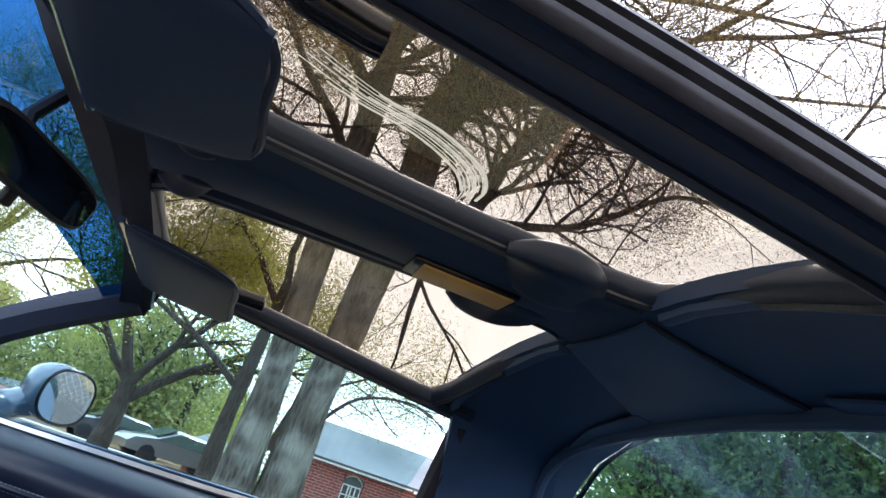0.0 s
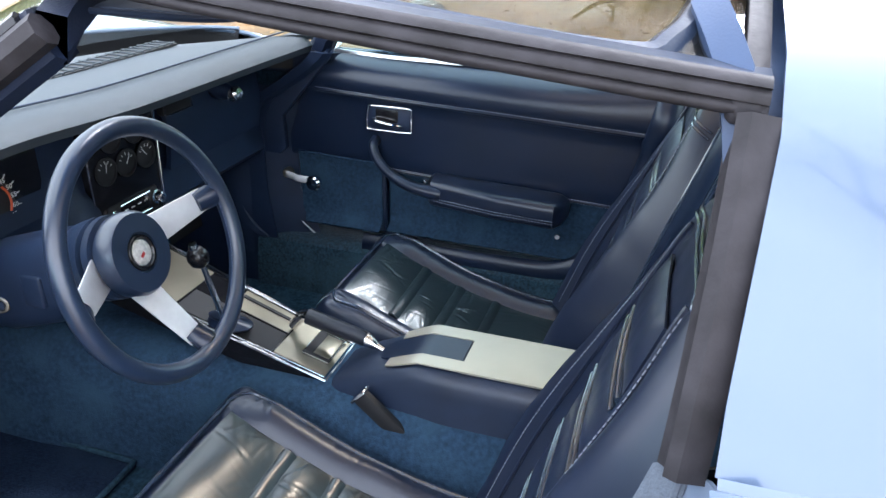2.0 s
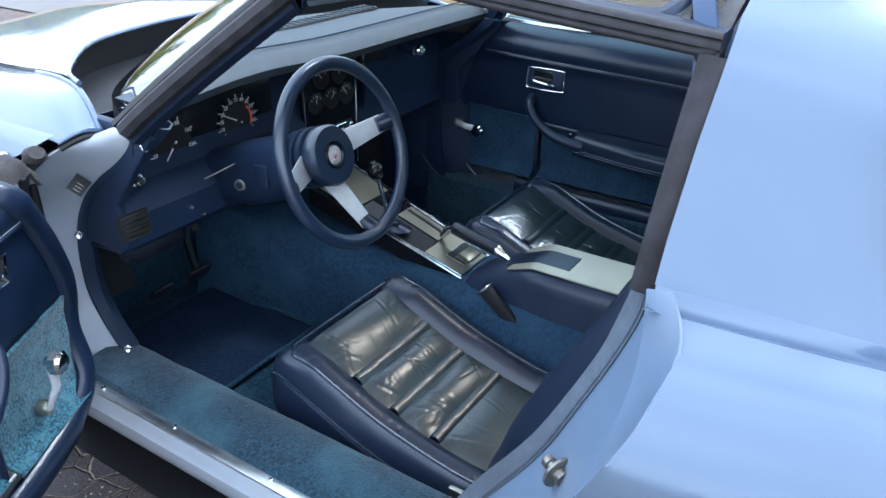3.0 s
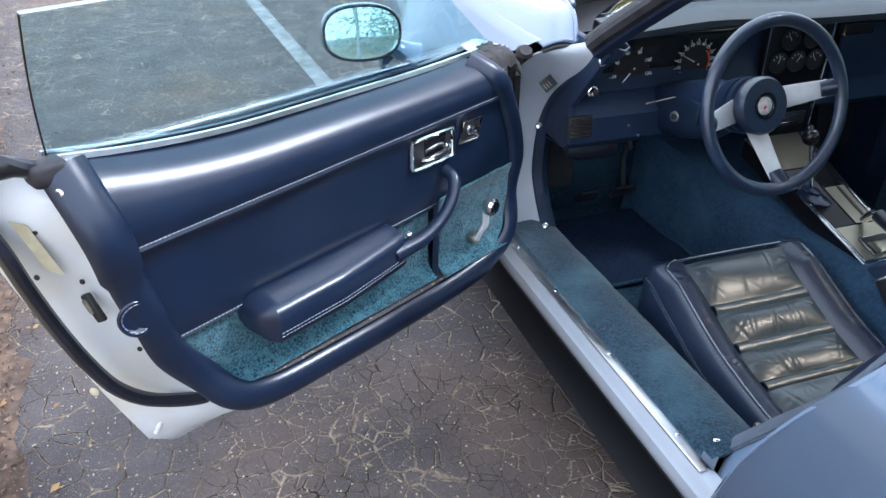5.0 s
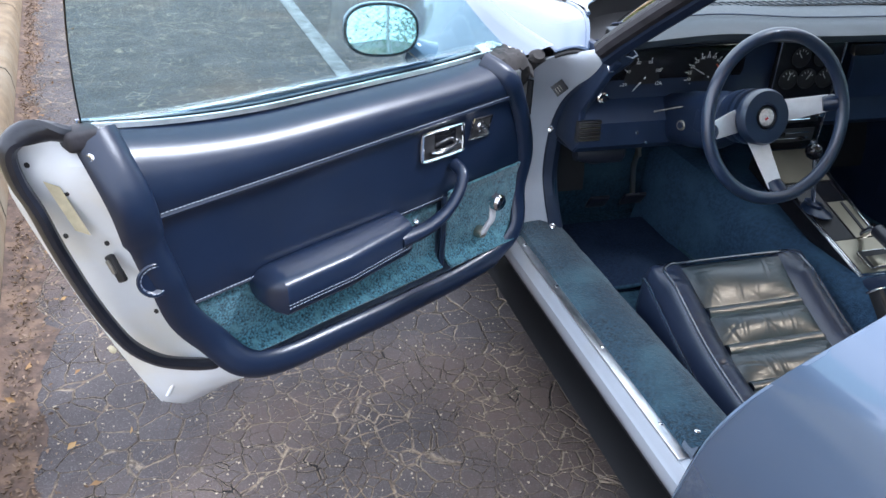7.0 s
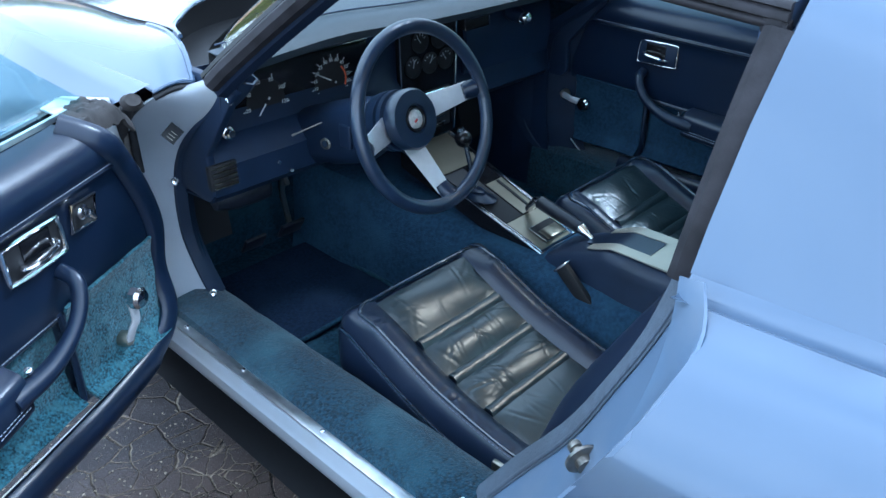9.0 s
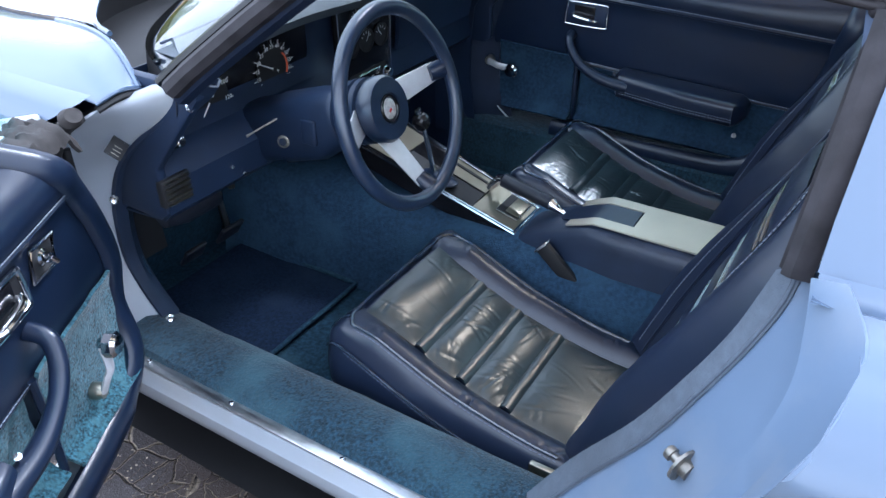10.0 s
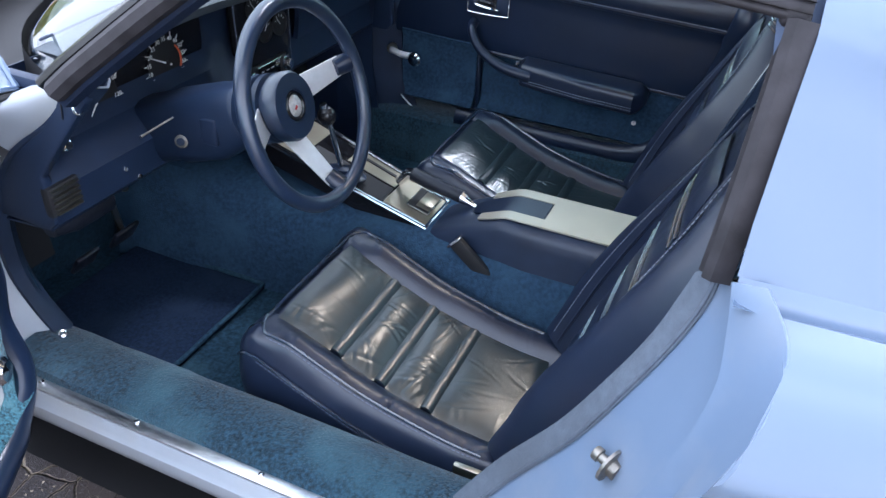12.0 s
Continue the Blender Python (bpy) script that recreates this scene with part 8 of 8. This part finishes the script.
for label, trunk, radii, boughs, seed in OAKS:
    rnd = np.random.default_rng(seed)
    t = thing("oak_tree", label, "tree", (trunk[0][0], trunk[0][1], GROUND), "twin oaks")
    base = V3((trunk[0][0], trunk[0][1], GROUND))
    shift = lambda g: ([tuple(V3(v) - base) for v in g[0]], g[1])  # noqa: E731
    P = smooth_path(trunk, 6)
    rr = np.interp(np.linspace(0, 1, len(P)), np.linspace(0, 1, len(radii)), radii)
    rows = []
    for k, (p, r) in enumerate(zip(P, rr)):
        row = []
        for i in range(40):
            a = 2 * math.pi * i / 40
            ridge = 1 + 0.045 * wave(math.cos(a) * 5, math.sin(a) * 5, p[2] * 0.5, 1.0, seed) + 0.05 * wave(math.cos(a), math.sin(a), p[2] * 0.8, 1.0, seed + 7)
            row.append((p[0] + r * ridge * math.cos(a), p[1] + r * ridge * math.sin(a), p[2]))
        rows.append(row)
    part("trunk", shift(grid(rows, True, True)), BARK, t)
    out, tips = [], []
    for path, r0, r1 in boughs:
        bough(path, r0, r1, out, tips, rnd, 3 if r0 > 0.03 else 1, ln=1.8 if r0 > 0.03 else 0.7)
    # darker bark on the boughs puts their backlit shade into the colour
    part("branching", shift(join(*out)), BARK_DK, t)
    T = np.array([q for q in tips if q[2] > 4.9])
    n = 165000
    C = T[rnd.integers(0, len(T), n)] + rnd.normal(size=(n, 3)) * 0.28
    L, F = quads(C, 0.0195)
    cloud("crown", L - base, F, LEAF_GOLD, t)
# added tree behind the car, out of view, kept for roof glass reflections
make_tree("unseen_lot_tree", "added out-of-view spring tree with thin green buds", [(-7.5, -4.5, 0), (-7.3, -4.4, 2.5), (-7.0, -4.2, 5.0)], [0.35, 0.27, 0.2], [((-7.0, -4.2, 5.0), (0.9, 0.5, 0.7), 3.4, 0.11), ((-7.0, -4.2, 5.0), (0.7, 0.8, 0.8), 3.4, 0.11), ((-7.05, -4.25, 4.5), (0.9, -0.1, 0.6), 3.2, 0.10), ((-7, -4.2, 5), (-0.4, -0.2, 0.9), 3, 0.12)], 5, LEAF_GREEN, 12000, 0.014, BARK_DK, 21, scatter=0.22)
# spring trees beyond the verge
make_tree("spring_tree", "forked tree with fresh yellow-green leaves beside parked cars", [(25.5, 3.1, 0), (25.5, 3.0, 1.3), (25.5, 3.0, 2.2)], [0.36, 0.28, 0.26], [((25.5, 2.95, 1.7), (0, -1.0, 1.15), 4.4, 0.19), ((25.5, 3.0, 2.2), (0, 0.35, 1.0), 4.4, 0.2), ((25.5, 3.0, 2.2), (-0.5, -0.4, 1.0), 3.8, 0.16), ((25.5, 3.0, 2.2), (0.4, 0.9, 0.8), 3.8, 0.14)], 5, LEAF_SPRING, 100000, 0.040, BARK_DK, 31, length=3, scatter=0.6, high=1.6)
make_tree("spring_tree", "slim brown tree with fresh yellow-green leaves", [(16.5, -0.15, 0), (16.4, -0.12, 2.0), (16.3, -0.25, 5.0)], [0.22, 0.17, 0.12], [((16.35, -0.15, 2.4), (0.1, 1.0, 0.8), 2.8, 0.09), ((16.3, -0.25, 5.0), (0, 0.3, 1), 2.8, 0.1), ((16.3, -0.25, 4.4), (0.3, 0.9, 0.9), 2.6, 0.09)], 5, LEAF_SPRING, 36000, 0.045, BARK_DK, 32, scatter=0.4, high=2.0, side=0.3)

make_tree("spring_tree", "tall airy tree with pale spring leaves across the road", [(27, 9.2, 0), (27, 9.2, 3.0), (27, 9.1, 5.5)], [0.30, 0.22, 0.16], [((27, 9.2, 4.0), (0, -1.0, 0.9), 3.6, 0.09), ((27, 9.1, 5.5), (0, 0.2, 1.0), 3.6, 0.10), ((27, 9.1, 5.5), (-0.3, -0.7, 0.9), 3.6, 0.09), ((27, 9.1, 5.0), (0.2, 0.9, 0.9), 3.6, 0.09)], 5, LEAF_SPRING, 42000, 0.035, BARK_DK, 33, scatter=0.5, high=3.0)

# woods that close the view all round
def woods(name, label, a0, a1, r0, r1, trees, h, material, seed, leaf=0.30, per=330, lo=0.05):
    rnd = np.random.default_rng(seed)
    out, C = [], []
    for i in range(trees):
        az, rad = radians(rnd.uniform(a0, a1)), rnd.uniform(r0, r1)
        x, y = rad * math.sin(az), rad * math.cos(az)
        hh = h * rnd.uniform(0.7, 1.15)
        out.append(tube([(x, y, 0), (x + rnd.normal() * 0.2, y + rnd.normal() * 0.2, hh * 0.5), (x + rnd.normal() * 0.5, y + rnd.normal() * 0.5, hh * 0.95)], [0.26, 0.18, 0.05], 6))
        for _ in range(4):
            z = hh * rnd.uniform(0.25, 0.8)
            d = rnd.normal(size=3)
            out.append(tube([(x, y, z), (x + d[0] * 1.2, y + d[1] * 1.2, z + 1.4), (x + d[0] * 2, y + d[1] * 2, z + 2.2)], [0.08, 0.05, 0.02], 4))
        zz = hh * (lo + (1 - lo) * rnd.uniform(0, 1, per) ** 1.15)
        sp = 2.3 * np.sqrt(np.clip(1.05 - zz / hh, 0.05, 1))
        C.append(np.stack([x + rnd.normal(size=per) * sp, y + rnd.normal(size=per) * sp, zz], 1))
    g = join(*out)
    t = tagged(part(name + "_trunks", g, BARK_DK), label + ", bare trunks", "woods", kind="stuff")
    L, F = quads(np.concatenate(C), leaf)
    tagged(cloud(name + "_leaves", L, F, material), label + ", leaves", "woods", kind="stuff")


woods("far_woods", "hazy spring woods beyond the road", 15, 91, 42, 75, 130, 7.0, LEAF_GREEN, 41, 0.16, 2600, 0.0)
woods("back_woods", "dense green shrubs and trees behind the car", 119, 170, 21, 34, 90, 9.0, LEAF_DEEP, 42, 0.10, 3600, 0.0)
# backdrop added out of direct view, kept low so west-facing reflections stay bright
woods("added_west_woods", "added low spring woods out of direct view", 180, 380, 50, 90, 44, 6.0, LEAF_GREEN, 43, 0.3, 300)

# brick building
bld = thing("brick_building", "long red brick hall with an arched window and grey roof", "building", (20, -2.3, GROUND))
X0, Y0, Y1, EAVE = 20.0, -2.3, -7.6, 1.70
W0, W1, S0, S1 = -3.64, -4.20, 0.04, 1.36
bo = V3((20, -2.3, GROUND))


def bp(name, g, m_, label="", parent=None):
    return part(name, ([tuple(V3(v) - bo) for v in g[0]], g[1]), m_, parent or bld, label)


# wall pieces round the window opening
for cy, cz, sy, sz in (((Y0 + W0) / 2, EAVE / 2, W0 - Y0, EAVE), ((W1 + Y1) / 2, EAVE / 2, W1 - Y1, EAVE), ((W0 + W1) / 2, (S0 + 0.0) / 2, W0 - W1, S0), ((W0 + W1) / 2, (EAVE + 1.66) / 2, W0 - W1, EAVE - 1.66)):
    bp("wall", box(X0 + 0.15, cy, cz, 0.3, abs(sy), abs(sz), 0.0), BRICK, "red brick wall")
bp("gable_wall", box(X0 + 4, Y0 - 0.15, EAVE / 2, 7.7, 0.3, EAVE, 0.0), BRICK)
wn_ = bp("arched_window", box(X0 + 0.17, (W0 + W1) / 2, (S0 + 1.6) / 2, 0.03, abs(W0 - W1), 1.6 - S0 + 0.1, 0.0), DARKPANE, "tall white arched window")
for yy_ in (W0 - 0.03, (W0 + W1) / 2, W1 + 0.03, W0 - 0.2, W0 - 0.4):
    bp("mullion", box(X0 + 0.13, yy_, 0.70, 0.05, 0.035, 1.32, 0.004), TRIMWHITE, "", wn_)
for zz_ in np.linspace(S0 + 0.03, S1, 6):
    bp("glazing_bar", box(X0 + 0.13, (W0 + W1) / 2, zz_, 0.05, 0.6, 0.035, 0.004), TRIMWHITE, "", wn_)
arc = [(X0 + 0.13, (W0 + W1) / 2 + 0.285 * math.cos(a_), S1 + 0.265 * math.sin(a_)) for a_ in np.linspace(0, math.pi, 15)]
bp("arch", tube(arc, 0.022, 6), TRIMWHITE, "", wn_)
fill = [[(X0 + 0.0, (W0 + W1) / 2 + 0.30 * math.cos(a_) * q, S1 + 0.28 * math.sin(a_) * q) for q in (1.0, 1.5)] for a_ in np.linspace(0, math.pi, 15)]
for r_ in fill:
    r_[1] = (r_[1][0], max(min(r_[1][1], W0), W1), min(max(r_[1][2], S1), 1.665) if abs(r_[1][2] - S1) > 0.02 else S1)
bp("arch_brick", thick(fill, 0.12), BRICK, "", wn_)
bp("sill", box(X0 + 0.0, (W0 + W1) / 2, S0 - 0.03, 0.12, 0.7, 0.06, 0.006), TRIMWHITE, "", wn_)
bp("fascia", box(X0 - 0.25, (Y0 + Y1) / 2, EAVE + 0.04, 0.06, abs(Y0 - Y1) + 0.7, 0.07, 0.01), TRIMWHITE, "white fascia board")
roof = bp("roof", thick([[(X0 - 0.3 + 8.6 * u, y_, EAVE + 0.06 + 1.25 * (1 - abs(2 * u - 1))) for u in (0, 0.25, 0.5, 0.75, 1)] for y_ in (Y0 + 0.35, Y1)], 0.06), METALROOF, "grey metal roof")
for i in range(9):
    y_ = Y0 + 0.2 - i * 0.58
    bp("roof_rib", thick([[(X0 - 0.3 + 8.6 * u, y_ + d_, EAVE + 0.085 + 1.25 * (1 - abs(2 * u - 1))) for d_ in (0, 0.04)] for u in (0, 0.25, 0.5)], 0.03), METALROOF, "", roof)
for i in range(4):
    bp("vent_grille", box(X0 - 0.01, -3.1, 0.25 + 0.05 * i, 0.03, 0.35, 0.02, 0.003), TRIMWHITE)

# small brick kiosk
kio = thing("brick_kiosk", "small brick kiosk with a grey pitched roof", "kiosk", (33, -0.3, GROUND))
part("wall", box(0, 0, 0.6, 1.7, 1.7, 1.2, 0.01), BRICK, kio)
part("roof", grid([[(-1.15, -1.15, 1.15), (1.15, -1.15, 1.15), (1.15, 1.15, 1.15), (-1.15, 1.15, 1.15)], [(-1.2, -1.2, 1.2), (1.2, -1.2, 1.2), (1.2, 1.2, 1.2), (-1.2, 1.2, 1.2)], [(-0.3, -0.3, 1.75), (0.3, -0.3, 1.75), (0.3, 0.3, 1.75), (-0.3, 0.3, 1.75)]], True, True), METALROOF, kio, "grey pitched roof")


# pavement strip and shrubs
tagged(part("pavement", thick([[(x, y_, GROUND + 0.10) for x in (x0, x0 + 1.2)] for x0, y_ in ((22.5, -2.5), (24.5, 0), (26.5, 3), (28.0, 6), (29.5, 10))], -0.06), PALE), "pale concrete path across the verge", "pavement", kind="structure")
for i, (sx, sy, sr) in enumerate(((30, -1.0, 0.9), (31, -1.9, 0.8), (24.0, -1.4, 0.5))):
    rnd = np.random.default_rng(60 + i)
    t = thing("shrub", "round yellow-green shrub beside the path", "shrub", (sx, sy, GROUND), "shrubs by the path")
    o_ = []
    tp = []
    for _ in range(9):
        grow((0, 0, 0), (rnd.normal() * 0.6, rnd.normal() * 0.6, 1), sr * 0.8, 0.025, 1, o_, tp, rnd, 0.6)
    part("stems", join(*o_), BARK_DK, t)
    C = np.array(tp)[rnd.integers(0, len(tp), 900)] + rnd.normal(size=(900, 3)) * 0.14
    L, F = quads(C, 0.06)
    cloud("foliage", L, F, LEAF_GREEN, t)


# parked cars in the distance
def parked(at, heading, paint, label):
    t = thing("parked_car", label, "car", (at[0], at[1], GROUND), "parked cars")
    t.rotation_euler = (0, 0, heading)
    side = [(-2.2, 0.35), (-2.25, 0.65), (-2.1, 0.85), (-1.6, 0.92), (-0.9, 1.38), (0.4, 1.42), (1.2, 0.98), (2.0, 0.82), (2.25, 0.6), (2.2, 0.32)]
    rows = []
    for x in (-0.88, -0.80, -0.55, 0, 0.55, 0.80, 0.88):
        k = 1 - (abs(x) / 0.88) ** 6 * 0.10
        rows.append([(x * (0.86 if z > 1.0 else 1.0), y, 0.3 + (z - 0.3) * k) for y, z in side])
    part("body", grid(rows), paint, t)
    for s_ in (-1, 1):
        part("side_wall", grid([[(s_ * 0.88 * (0.86 if z > 1.0 else 1.0), y, 0.3 + (z - 0.3) * 0.9) for y, z in side[:5]], [(s_ * 0.88 * (0.86 if z > 1.0 else 1.0), y, 0.3 + (z - 0.3) * 0.9) for y, z in side[:4:-1]]]), paint, t)
        part("side_window", thick([[(s_ * (0.885 - 0.10 * v), ya + (yb - ya) * u, 0.90 + 0.36 * v) for u in (0, 0.5, 1)] for v, ya, yb in ((0, -1.45, 1.15), (1, -0.88, 0.42))], 0.012), DARKPANE, t)
        for y in (-1.35, 1.4):
            part("wheel", lathe([(0.32, -0.1), (0.32, 0.08), (0.2, 0.09), (0.0, 0.08)], 18, axis_pose((s_ * 0.80, y, 0.32), (s_, 0, 0))), RUBBER, t)
    for y0, z0, y1, z1 in ((1.18, 0.995, 0.45, 1.415), (-1.55, 0.95, -0.93, 1.375)):
        part("screen", thick([[(x * (1 - 0.12 * v), y0 + (y1 - y0) * v, z0 + (z1 - z0) * v + 0.012) for x in (-0.74, 0, 0.74)] for v in (0, 1)], 0.012), DARKPANE, t)


CARGREY = mat("grey_car_paint", (0.20, 0.22, 0.24), 0.3, 0.4, 0.05, 3, coat=1)
CARDARK = mat("dark_car_paint", (0.05, 0.055, 0.065), 0.3, 0.4, 0.05, 3, coat=1)
CARWHITE = mat("white_car_paint", (0.7, 0.7, 0.7), 0.3, 0, 0.05, 3, coat=1)
CARRED = mat("red_car_paint", (0.35, 0.03, 0.04), 0.3, 0, 0.05, 3, coat=1)
parked((30.0, 0.9), radians(25), CARGREY, "silver grey sedan parked by a tree")
parked((33.0, 3.4), radians(20), CARDARK, "dark sedan parked under trees")
parked((36.0, 1.2), radians(15), CARWHITE, "white sedan parked behind others")
parked((44.0, 10.0), radians(70), CARRED, "red car parked on the far lot")
parked((46.0, 13.0), radians(70), CARWHITE, "white car parked on the far lot")

# chain-link fence behind the car
fence = thing("chain_link_fence", "galvanised chain-link fence behind the car", "fence", (0, -6.5, GROUND))
GALV = mat("galvanised", (0.5, 0.5, 0.5), 0.4, 0.8, 0.1, 20)
for i in range(6):
    part("post", tube([(-11 + 2.6 * i, 0, 0), (-11 + 2.6 * i, 0, 1.85)], 0.028, 8), GALV, fence)
part("top_rail", tube([(-11, 0, 1.8), (2, 0, 1.8)], 0.02, 8), GALV, fence)
w_ = []
for i in range(-14, 105):
    x = -11 + i * 0.125
    for d_ in (1, -1):
        a_, b_ = (x, x + 1.7) if d_ > 0 else (x + 1.7, x)
        w_.append(tube([(max(min(a_, 2), -11), 0.004 * d_, 0.08 + (max(min(a_, 2), -11) - a_) * (1 if d_ > 0 else -1)), (max(min(b_, 2), -11), 0.004 * d_, 1.78 + (max(min(b_, 2), -11) - b_) * (1 if d_ > 0 else -1))], 0.004, 3))
part("wire_mesh", join(*w_), GALV, fence, "woven wire mesh")
tagged(part("far_field", grid([[(x, y, GROUND + 0.03) for x in (-40, -5, 1.5)] for y in (-40, -15, -7.5)]), GRASS), "dry yellow field behind the fence", "grass", kind="structure")
